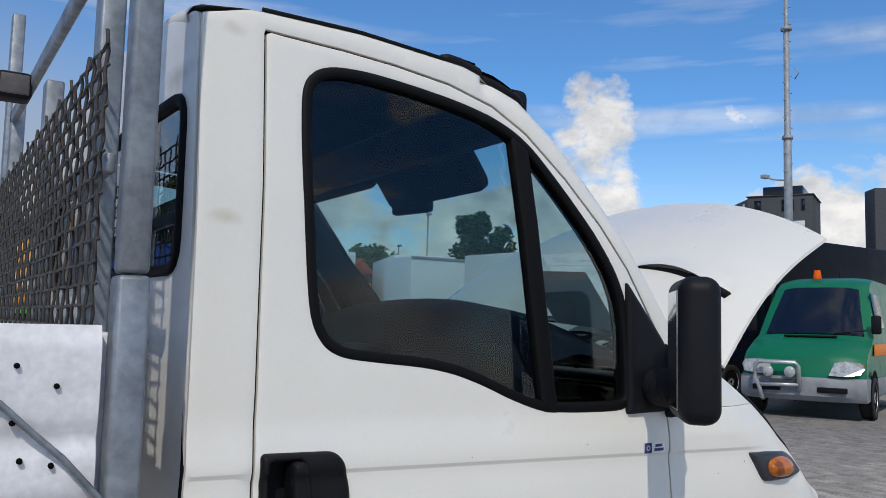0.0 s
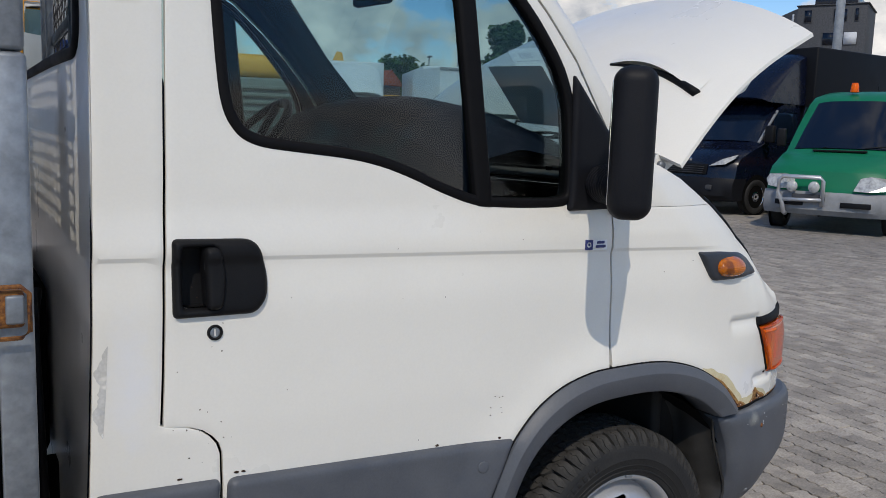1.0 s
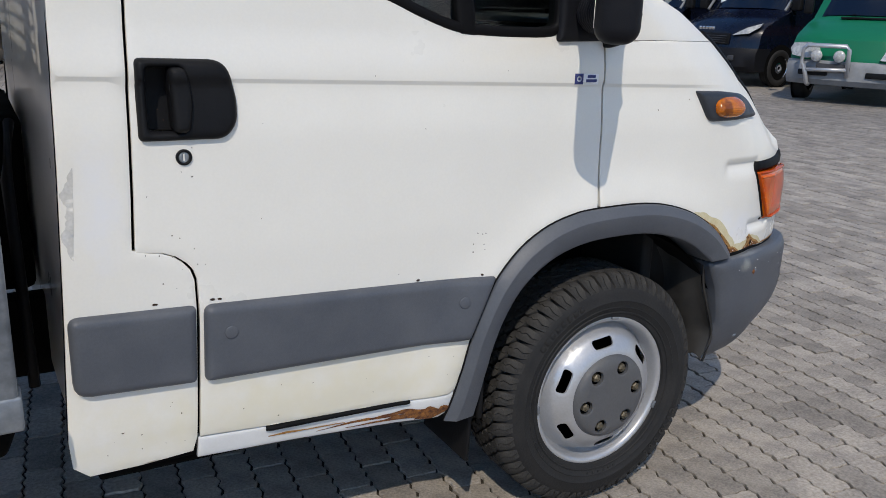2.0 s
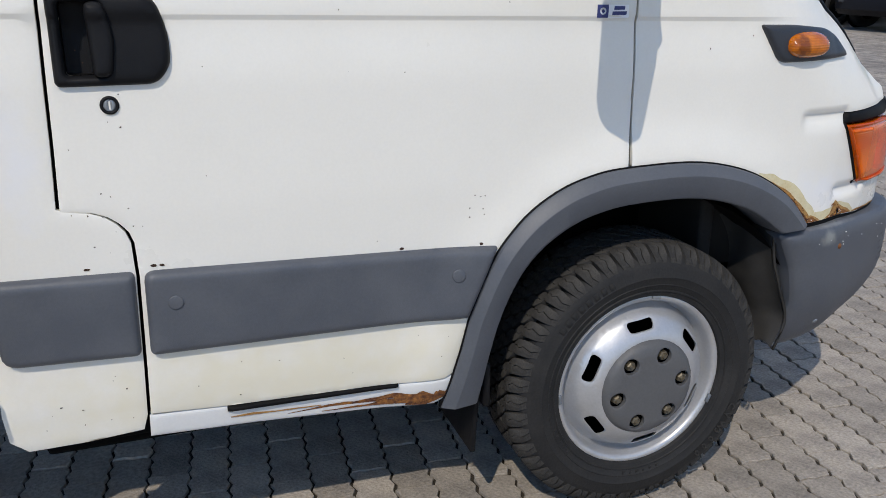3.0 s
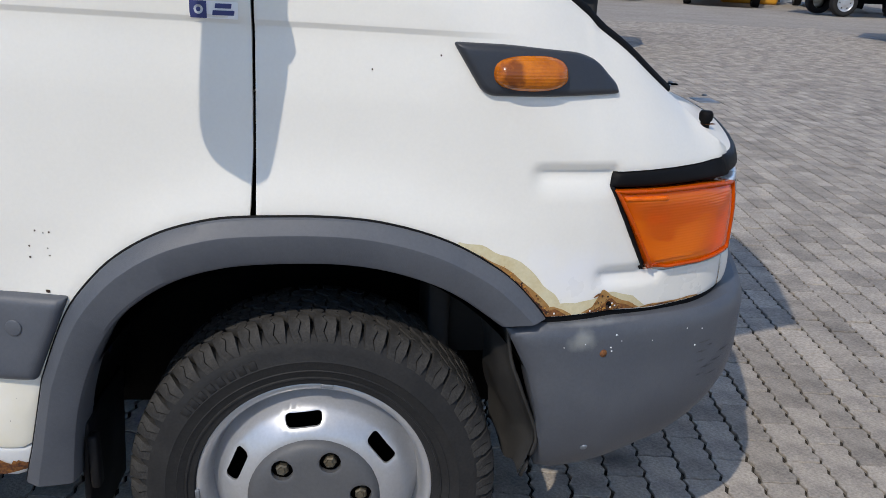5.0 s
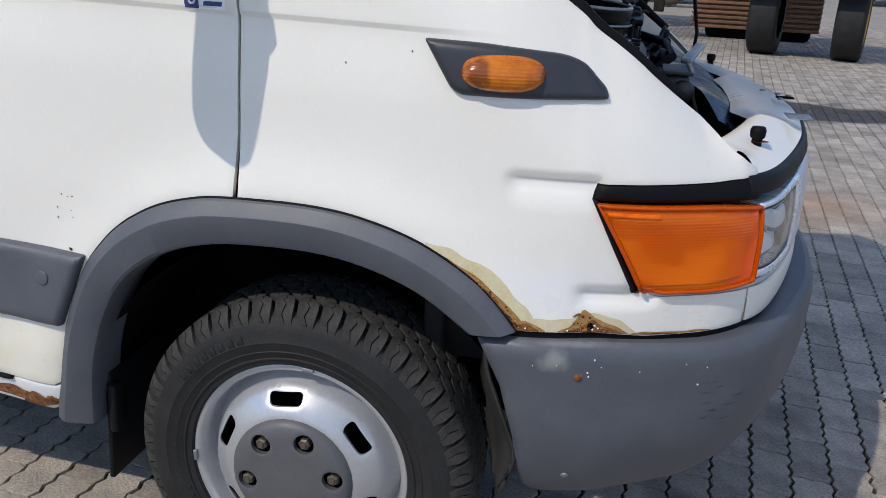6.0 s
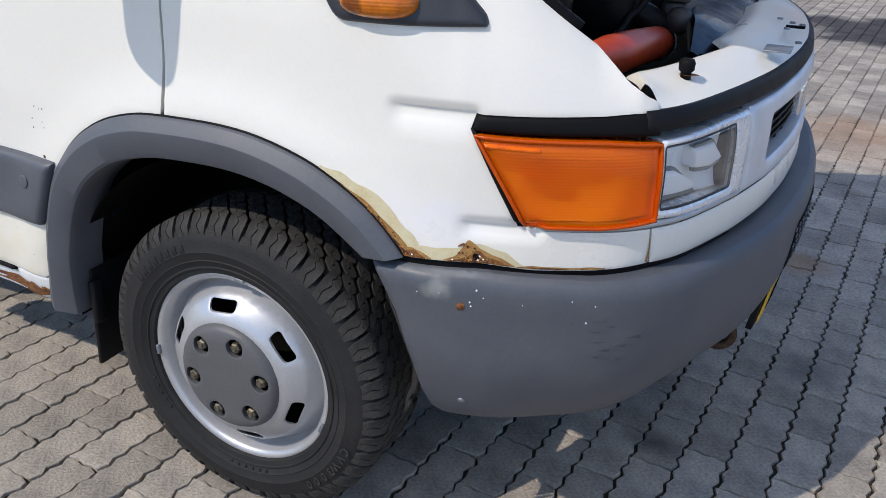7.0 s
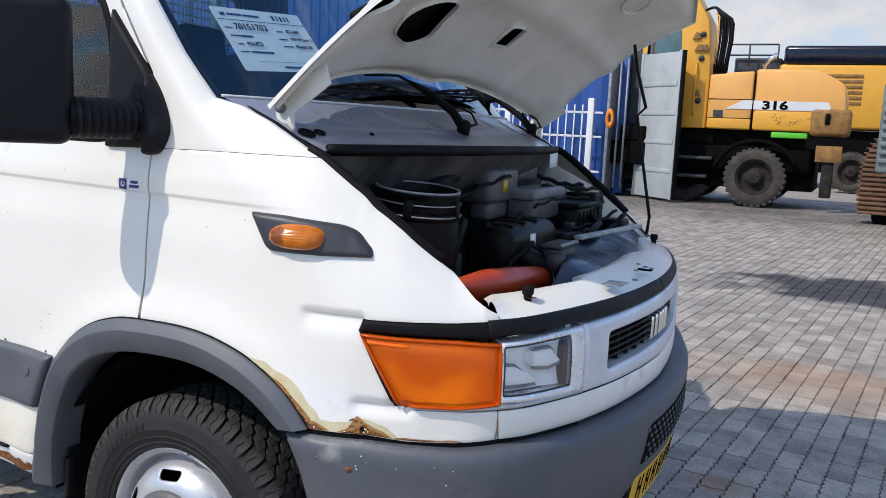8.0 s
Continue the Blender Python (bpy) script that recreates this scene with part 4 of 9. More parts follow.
# raised bonnet: outer skin, inner frame with openings, slit of the air scoop
HINGE = Vector((0.209, 0.985, 1.352))
B_ALONG = Vector((math.cos(radians(34.4)), 0, math.sin(radians(34.4))))
B_UP = Vector((-B_ALONG.z, 0, B_ALONG.x))


def bonnet_at(u, v, d=0.0):
    """u across, v from the hinge to the nose, d metres under the outer skin."""
    k = 2 * u - 1
    half = 0.903 - 0.065 * v
    reach = 0.716 + 0.198 * (1 - k * k) * v
    crown = (0.163 - 0.054 * v) * (1 - abs(k) ** 2.4) - 0.012 * max(0.0, (abs(k) - 0.78) / 0.22) ** 2 * math.sin(math.pi * min(1, 0.12 + 0.86 * v)) ** 0.6
    belly = 0.051 * math.sin(math.pi * v)
    return Vector((HINGE.x, HINGE.y + half * k, HINGE.z)) + B_ALONG * reach * v + B_UP * (crown + belly + 0.03 - d)


bm = bmesh.new()
top = grid_sheet(bm, lambda u, v: bonnet_at(u, v), 40, 30)
rim = ([top[i][0] for i in range(41)] + [top[40][j] for j in range(1, 31)] + [top[i][30] for i in range(39, -1, -1)] + [top[0][j] for j in range(29, 0, -1)])
low = [bm.verts.new(v.co - B_UP * 0.011) for v in rim]
for i in range(len(rim)):
    bm.faces.new((rim[i], rim[(i + 1) % len(rim)], low[(i + 1) % len(rim)], low[i]))
bonnet = part("bonnet", bm, M_WHITE, truck, "raised white bonnet with an air scoop", angle=40)


def frame_at(a, b, d):
    """The bonnet's inner pressing, with ribs round its openings."""
    rib = 0.018 * math.exp(-((a - 0.5) / 0.05) ** 2) + 0.016 * math.exp(-((b - 0.5) / 0.06) ** 2)
    edge = 0.03 * smooth01(min(a, 1 - a, b, 1 - b) / 0.09)
    return bonnet_at(a, b, 0.010 + edge + rib + d)


B_HOLES = [rounded([(0.19, 0.27), (0.29, 0.20), (0.335, 0.24), (0.30, 0.43), (0.20, 0.45), (0.15, 0.38)], 0.045), rounded([(0.56, 0.28), (0.622, 0.29), (0.612, 0.40), (0.552, 0.39)], 0.006)]
part("inner_frame", sheet([(0.01, 0.01), (0.99, 0.01), (0.99, 0.985), (0.01, 0.985)], B_HOLES, 0.03, at=frame_at, round_edge=0.012, flange=0.012), M_BONNET, bonnet, "off-white pressed inner frame")
# near-black sheet added behind the openings, standing for the shade inside the bonnet
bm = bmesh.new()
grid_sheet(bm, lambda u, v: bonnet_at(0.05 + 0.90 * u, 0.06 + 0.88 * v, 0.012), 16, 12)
part("hollow_backing", bm, M_DARK, bonnet)
SCOOP = [(0.048 + 0.205 * t, 0.330 + 0.042 * t + 0.028 * math.sin(math.pi * t)) for t in np.linspace(0, 1, 14)]
bm = bmesh.new()
tube(bm, [bonnet_at(u, v, -0.002) for u, v in SCOOP], [0.004 + 0.010 * (1 - i / 13) for i in range(14)], 8)
part("scoop_slit", bm, M_SEAL, bonnet)
bm = bmesh.new()
grid_sheet(bm, lambda a, b: bonnet_at(*(np.interp(a, np.linspace(0, 1, 14), [p[i] for p in SCOOP]) + (0, 0.10 * b)[i] for i in (0, 1)),
                                      -0.001 - 0.026 * (1 - b) ** 1.5 * math.sin(math.pi * min(1, max(0, 0.06 + 0.9 * (1 - a))))), 24, 8)
part("scoop_lip", bm, M_WHITE, bonnet)
for side in (1, -1):
    y = HINGE.y - side * 0.835
    bm = bmesh.new()
    extrude_poly(bm, [(0.197, y, 1.25), (0.226, y, 1.25), (0.216, y, 1.355), (0.315, y, 1.425), (0.30, y, 1.47), (0.172, y, 1.395), (0.165, y, 1.36)], (0, side * 0.008, 0), 0.002)
    part("bonnet_hinge", bm, M_BONNET, truck, "white steel bonnet hinge")
    bm = bmesh.new()
    lathe(bm, [(0, -0.012), (0.011, -0.012), (0.012, 0.0), (0, 0.0)], 12, Matrix.Translation((0.184, y - 0.001, 1.368)))
    part("hinge_bolt", bm, M_STEEL, truck)
for u0, v0, r0, r1 in ((0.765, 0.75, 0.04, 0.055), (0.33, 0.66, 0.05, 0.045)):
    bm = bmesh.new()
    tube(bm, [bonnet_at(u0 + r0 * math.cos(a), v0 + r1 * math.sin(a), 0.062) for a in np.linspace(0, 6.2832, 33)[:-1]], 0.006, 6, True)
    part("pressed_ring", bm, M_BONNET, bonnet)
bm = bmesh.new()
tube(bm, [(0.70, 1.70, 0.985), (0.705, 1.70, 1.05), (0.63, 1.70, 1.42), (0.66, 1.70, 1.45), (0.62, 1.70, 1.58), bonnet_at(0.93, 0.67, 0.06)], 0.006, 8)
part("prop_rod", bm, M_BLACK, truck, "thin black bonnet prop rod")

# ---- door fittings ----
PLATE = rounded([(-1.168, 1.220), (-1.005, 1.217), (-0.985, 1.15), (-0.986, 1.10), (-1.01, 1.070), (-1.169, 1.070)], [0.012, 0.05, 0.03, 0.03, 0.05, 0.012], 6)
handle = part("door_handle", sheet(PLATE, [CUP], 0.012, proud=0.015, round_edge=0.014, base=0.0, flange=0.045), M_BLACK, door, "black plastic door handle")
bm = sheet(shrink(CUP, -0.004), (), 0.02, base=0.034, round_edge=0, flange=0)
part("recess", bm, M_BLACK, door)
GRIP = rounded([(-1.112, 1.204), (-1.082, 1.204), (-1.068, 1.15), (-1.078, 1.085), (-1.108, 1.085)], [0.016, 0.016, 0.03, 0.016, 0.012], 5)
part("grip", sheet(GRIP, (), 0.008, proud=0.016, round_edge=0.010, base=-0.012, flange=0.03), M_BLACK, door, "black pull grip")


def disc(s, z, r, n=16):
    return [(s + r * math.cos(2 * math.pi * i / n), z + r * math.sin(2 * math.pi * i / n)) for i in range(n)]


part("lock_ring", sheet(disc(-1.09, 1.038, 0.0155, 20), [disc(-1.09, 1.038, 0.010, 20)], 0.006, proud=0.005, round_edge=0.003, flange=0.004), M_BLACK, door)
part("lock_barrel", sheet(disc(-1.09, 1.038, 0.0105, 16), [rounded([(-1.0915, 1.031), (-1.0885, 1.031), (-1.0885, 1.045), (-1.0915, 1.045)], 0)], 0.006, proud=0.003, round_edge=0.004, flange=0.006), M_STEEL, door, "steel lock barrel")
# sticker on the door
ST = [(-0.183, 1.162), (-0.112, 1.161), (-0.112, 1.186), (-0.183, 1.187)]
part("sticker", sheet(rounded(ST, 0.002), (), 0.02, base=-0.0012, round_edge=0, flange=0), M_LABEL, door, "small white and blue dealer sticker")
part("sticker_mark", sheet([(-0.183, 1.162), (-0.158, 1.1617), (-0.158, 1.1867), (-0.183, 1.187)], [disc(-0.170, 1.1745, 0.007, 14)], 0.02, base=-0.0019, round_edge=0, flange=0), M_INK, door)
for z0, a, b in ((1.1765, -0.146, -0.122), (1.1665, -0.150, -0.118)):
    part("sticker_bar", sheet([(a, z0), (b, z0), (b + 0.001, z0 + 0.007), (a + 0.001, z0 + 0.007)], (), 0.02, base=-0.0019, round_edge=0, flange=0), M_INK, door)
part("sticker_dot", sheet(disc(-0.170, 1.1745, 0.0035, 12), (), 0.02, base=-0.0019, round_edge=0, flange=0), M_INK, door)
# plugs in the rubbing strip
for s, z in ((-1.019, 0.684), (-0.479, 0.671)):
    part("trim_plug", sheet(disc(s, z, 0.0135, 18), (), 0.02, base=-0.0205, proud=0.0012, round_edge=0.002, flange=0.003), M_GREY, truck, "round plug in the rubbing strip")
# rust specks, chips and runs
rng = random.Random(4)
spots = [(-1.12, 0.98, 0.05, 0.16, 13), (-0.43, 0.80, 0.05, 0.03, 6), (-0.7, 0.95, 0.35, 0.25, 9), (-0.75, 0.5, 0.28, 0.045, 9), (-1.2, 0.5, 0.09, 0.05, 8), (-1.12, 0.82, 0.06, 0.04, 5), (0.18, 1.12, 0.1, 0.04, 2)]
bm = bmesh.new()
for cx, cz, dx, dz, n in spots:
    for _ in range(n):
        s, z, r = cx + rng.uniform(-dx, dx), cz + rng.uniform(-dz, dz), rng.choice((0.0007, 0.001, 0.0012, 0.0016))
        vs = [bm.verts.new(skin(s + r * rng.uniform(0.7, 1.3) * math.cos(a), z + r * rng.uniform(0.7, 1.3) * math.sin(a), -0.0006)) for a in np.linspace(0, 6.283, 7)[:-1]]
        bm.faces.new(vs)
for s, z, r in ((-1.05, 0.752, 0.006), (-1.035, 0.7515, 0.005), (-0.59, 0.733, 0.005), (-0.425, 0.728, 0.005), (-1.16, 0.757, 0.006), (-1.235, 0.4985, 0.003), (-1.2, 0.487, 0.002)):
    vs = [bm.verts.new(skin(s + r * rng.uniform(0.6, 1.4) * math.cos(a), z + 0.45 * r * rng.uniform(0.6, 1.4) * math.sin(a), -0.001)) for a in np.linspace(0, 6.283, 9)[:-1]]
    bm.faces.new(vs)
tagged(part("rust_specks", bm, M_SPECK, door, "tiny rust specks in the paint"), kind="stuff")


def blotch(edge, width, seed, jag=0.35, step=0.006, end=0.2):
    """A ragged band that grows from a line to one side: (s, z) pairs with outward normals up."""
    r = random.Random(seed)
    line = resample(edge, step, False)
    n = len(line)
    up = []
    w = 1.0
    for i, (s, z) in enumerate(line):
        a, b = line[max(i - 1, 0)], line[min(i + 1, n - 1)]
        t = np.array(b) - np.array(a)
        t /= np.linalg.norm(t) + 1e-9
        w += r.uniform(-jag, jag) * 0.6
        w = min(max(w, 1 - jag), 1 + jag)
        taper = min(1, (i / n) / end, ((n - 1 - i) / n) / end)
        k = float(np.interp(i / n, np.linspace(0, 1, len(width)), width)) * w * math.sqrt(max(taper, 0.0)) + 0.0006
        up.append((s - t[1] * k, z + t[0] * k))
    return line + up[::-1]


def ragged(edge, width, seed, jag=0.3, step=0.004):
    """A soft-edged band along a line, of a width that wanders like flaking paint."""
    r = random.Random(seed)
    waves = [(r.uniform(14, 150), r.uniform(0, 6.28), r.uniform(0.4, 1.0)) for _ in range(7)]
    line = spread(edge, max(8, int(sum(math.dist(a, b) for a, b in zip(edge, edge[1:])) / step)))
    n, up, run = len(line), [], 0.0
    for i, (a, z) in enumerate(line):
        p, q = line[max(i - 1, 0)], line[min(i + 1, n - 1)]
        d = math.dist(p, q)
        run += step
        w = 1 + jag * sum(h * math.sin(f * run + o) * (30 / (30 + f)) for f, o, h in waves)
        k = float(np.interp(i / (n - 1), np.linspace(0, 1, len(width)), width)) * max(0.15, w) + 0.0004
        up.append((a - (q[1] - p[1]) / d * k, z + (q[0] - p[0]) / d * k))
    return line + up[::-1]


def flake(edge, width, seed, depth, material, label="", jag=0.3):
    return part("rust_patch" if material is not M_PRIMER else "bare_patch", sheet(ragged(edge, width, seed, jag), (), 0.008, base=-depth, round_edge=0, flange=0), material, wing, label)


W_EDGE = [(0.232, 0.820), (0.27, 0.801), (0.306, 0.777), (0.35, 0.738), (0.392, 0.691)]
W_LOW = [(0.384, 0.6905), (0.44, 0.6905), (0.514, 0.6915), (0.585, 0.6875)]
wing = [o for o in truck.children if o.name.startswith("front_wing")][0]
flake(W_EDGE, [0.006, 0.016, 0.020, 0.026, 0.028, 0.028, 0.032], 3, 0.0006, M_PRIMER, "cream filler laid bare by flaking paint", 0.25)
flake(W_LOW, [0.022, 0.020, 0.018, 0.024, 0.034, 0.030, 0.022, 0.003], 8, 0.0006, M_PRIMER, "", 0.2)
flake(W_EDGE[1:], [0.001, 0.004, 0.006, 0.006, 0.008, 0.010], 11, 0.0010, M_OCHRE, "yellow-brown rust stain", 0.5)
flake(W_EDGE[2:], [0.001, 0.003, 0.003, 0.005], 12, 0.0014, M_RUST, "brown rust eating the wing's edge", 0.6)
flake([(0.384, 0.6905), (0.405, 0.6905), (0.435, 0.6905)], [0.012, 0.018, 0.012, 0.001], 14, 0.0010, M_OCHRE, "", 0.3)
flake([(0.386, 0.6905), (0.425, 0.6905)], [0.008, 0.013, 0.001], 15, 0.0014, M_RUST, "", 0.4)
flake([(0.455, 0.691), (0.49, 0.6912), (0.53, 0.691), (0.572, 0.6885)], [0.001, 0.010, 0.044, 0.024, 0.014, 0.010, 0.001], 13, 0.0010, M_OCHRE, "", 0.3)
flake([(0.462, 0.691), (0.49, 0.6912), (0.53, 0.691), (0.56, 0.689)], [0.001, 0.006, 0.010, 0.020, 0.008, 0.006, 0.001], 17, 0.0014, M_RUST, "", 0.5)
flake([(0.478, 0.717), (0.486, 0.720), (0.498, 0.717)], [0.002, 0.007, 0.001], 18, 0.0014, M_RUST, "", 0.4)
flake([(0.575, 0.6875), (0.66, 0.6865), (0.72, 0.6875)], [0.001, 0.006, 0.005, 0.003, 0.004, 0.001], 19, 0.0009, M_OCHRE, "", 0.5)
flake([(0.60, 0.687), (0.66, 0.6865)], [0.001, 0.003, 0.001], 20, 0.0013, M_RUST, "", 0.5)
flake([(0.796, 0.692), (0.7985, 0.715), (0.7975, 0.735)], [0.004, 0.0025, 0.0012], 22, 0.0012, M_OCHRE, "rust in the panel joint", 0.3)
part("rust_hole", sheet(disc(0.508, 0.702, 0.006, 9), (), 0.01, base=-0.0018, round_edge=0, flange=0), M_DARK, wing)
rc = random.Random(47)
for _ in range(130):
    if rc.random() < 0.5:
        k = rc.uniform(0.30, 1.0) ** 0.8
        (x0, z0), away = spread(W_EDGE, 101)[int(100 * k)], abs(rc.gauss(0, 0.0045)) + 0.001
        x0, z0 = x0 + 0.78 * away, z0 + 0.62 * away
    else:
        x0 = min(max(rc.gauss(0.503, 0.020), 0.468), 0.555)
        z0 = 0.6930 + rc.random() ** 1.6 * 0.030 * max(0.15, 1 - abs(x0 - 0.498) / 0.035)
    r0 = rc.choice((0.0007, 0.0009, 0.0012, 0.0017, 0.0024))
    loop = [(x0 + r0 * rc.uniform(0.6, 1.4) * math.cos(a), z0 + r0 * rc.uniform(0.5, 1.2) * math.sin(a)) for a in np.linspace(0, 6.283, 8)[:-1]]
    part("rust_crumb", sheet(loop, (), 0.01, base=-0.0019 - rc.uniform(0, 0.0008), round_edge=0, flange=0), rc.choice((M_SPECK, M_SPECK, M_RUST, M_BRIGHTRUST, M_OCHRE)), wing)
for x0, z0 in ((0.514, 0.704), (0.511, 0.697), (0.403, 0.696), (0.470, 0.695), (0.520, 0.699)):
    part("paint_chip", sheet(disc(x0, z0, 0.0018, 6), (), 0.01, base=-0.0030, round_edge=0, flange=0), M_LABEL, wing)
part("weathered_streak", sheet(blotch([(-1.296, 0.86), (-1.290, 0.93), (-1.284, 1.03)], [0.012, 0.022, 0.012], 21, 0.5)[::-1], (), 0.02, base=-0.0006, round_edge=0, flange=0), M_STREAK, truck, "grey bared streak on the cab corner")

# ---- sill under the door ----
SILL_P = [(-1.09, 0.402), (-0.89, 0.394), (-0.70, 0.382), (-0.60, 0.376), (-0.52, 0.372), (-0.487, 0.385), (-0.476, 0.43), (-0.478, 0.442), (-0.50, 0.4335), (-0.604, 0.4335), (-0.94, 0.4435), (-1.088, 0.451)]
sill = part("sill", sheet(SILL_P, (), 0.012, base=0.006, proud=0.004, round_edge=0.01, flange=0.05), M_WHITE2, truck, "worn white door sill with rust")
part("sill_rubber", sheet([(-0.945, 0.4335), (-0.6, 0.428), (-0.6, 0.4365), (-0.945, 0.445)], (), 0.012, base=-0.001, proud=0.008, round_edge=0.006, flange=0.01), M_SEAL, sill, "black rubber sill strip")
part("rust_patch", sheet(blotch([(-0.585, 0.380), (-0.54, 0.376), (-0.490, 0.392)], [0.010, 0.026, 0.022], 5, 0.35, 0.004, 0.12), (), 0.008, base=0.0005, round_edge=0, flange=0), M_RUST, sill)
part("rust_patch", sheet(blotch([(-0.83, 0.404), (-0.74, 0.405), (-0.6, 0.396)], [0.001, 0.004, 0.003], 6, 0.6, 0.006), (), 0.01, base=0.0008, round_edge=0, flange=0), M_RUST, sill)

for line, wide_at, seed, deep, m in (([(-0.76, 0.396), (-0.66, 0.391), (-0.56, 0.384), (-0.492, 0.392)], [0.001, 0.003, 0.006, 0.018, 0.022, 0.010], 26, -0.0004, M_RUST), ([(-0.70, 0.406), (-0.62, 0.402), (-0.54, 0.400)], [0.001, 0.005, 0.009, 0.004], 27, 0.0001, M_RUST), ([(-0.94, 0.418), (-0.84, 0.414), (-0.76, 0.411)], [0.001, 0.004, 0.002, 0.005, 0.001], 28, 0.0, M_OCHRE)):
    part("rust_patch", sheet(ragged(line, wide_at, seed, 0.45), (), 0.008, base=deep, round_edge=0, flange=0), m, sill)

# ---- repeater on the wing ----
IND = rounded([(0.212, 1.141), (0.300, 1.139), (0.430, 1.127), (0.468, 1.113), (0.503, 1.080), (0.507, 1.063), (0.40, 1.061), (0.264, 1.060)], [0.008, 0.02, 0.02, 0.02, 0.015, 0.010, 0.02, 0.02], 5)
rep = part("side_repeater", sheet(IND, (), 0.01, base=-0.001, proud=0.012, round_edge=0.012, flange=0.006), M_REPBASE, truck, "dark plastic side indicator base")
LENS = [(0.338 + 0.062 * math.copysign(abs(math.cos(a)) ** 0.75, math.cos(a)), 1.097 + 0.027 * math.copysign(abs(math.sin(a)) ** 0.75, math.sin(a))) for a in np.linspace(0, 2 * math.pi, 33)[:-1]]
part("lens", sheet(LENS, (), 0.006, base=-0.012, proud=0.022, round_edge=0.026, flange=0.004), M_REPEATER, rep, "smoked amber indicator lens")
bulb_s, bulb_z = min(q[0] for q in LENS), sum(q[1] for q in LENS) / len(LENS)
bulb_w = max(q[0] for q in LENS) - bulb_s
patched(M_REPEATER, [(skin(bulb_s + 0.22 * bulb_w, bulb_z, -0.02), (0.21 * bulb_w, 0.05, 0.03), (0.13, 0.028, 0.004), 0.8)], 0.5, 60.0)

# ---- mirror ----
mirror = part("mirror", bmesh.new(), M_BLACKTRIM, truck, "large black door mirror")
bm = bmesh.new()
mi, mo = Vector((-0.178, -0.118, 0)), Vector((-0.318, -0.282, 0))
mx = (mo - mi).normalized()
mn = Vector((-mx.y, mx.x, 0))
mn = mn if mn.x > 0 else -mn
MB = Matrix(((mx.x, mn.x, 0, mi.x), (mx.y, mn.y, 0, mi.y), (0, 0, 1, 1.265), (0, 0, 0, 1)))
box(bm, (0, -0.046, 0), ((mo - mi).length, 0.046, 0.318), 0.034, MB, 7)
bm.to_mesh(mirror.data)
for f in mirror.data.polygons:
    f.use_smooth = True
bm.free()
wide = (mo - mi).length
part("mirror_glass", newbox((0.030, -0.0475, 0.030), (wide - 0.030, -0.040, 0.288), 0.003, MB), M_MIRROR, mirror, "silvered mirror glass", smooth=False)
bm = bmesh.new()
arm = []
for i in range(41):
    arm.append(0.05 + (0.006 if i % 4 < 2 else -0.004))
pts = [Vector((-0.125, 0.035, 1.325)).lerp(Vector((-0.19, -0.13, 1.325)), i / 40) for i in range(41)]
tube(bm, pts, arm, 14)
for v in bm.verts:
    v.co.z = 1.325 + (v.co.z - 1.325) * 0.85
part("bellows", bm, M_BLACKTRIM, mirror, "ribbed black mirror arm")
TRI = rounded([(-0.224, 1.585), (-0.10, 1.437), (-0.045, 1.34), (-0.045, 1.30), (-0.075, 1.262), (-0.235, 1.258), (-0.230, 1.30)], [0.01, 0.02, 0.03, 0.03, 0.03, 0.01, 0.02], 5)
POD = rounded([(-0.098, 1.435), (-0.06, 1.385), (-0.038, 1.33), (-0.036, 1.295), (-0.06, 1.25), (-0.098, 1.245)], [0.01, 0.03, 0.03, 0.03, 0.03, 0.01], 5)
part("mirror_foot", sheet(POD, (), 0.009, base=-0.012, proud=0.035, round_edge=0.035, flange=0.02), M_BLACKTRIM, truck, "rounded black mirror foot")
part("mirror_base", sheet(TRI, (), 0.012, base=-0.003, proud=0.014, round_edge=0.016, flange=0.012), M_BLACKTRIM, truck, "black triangular mirror base")

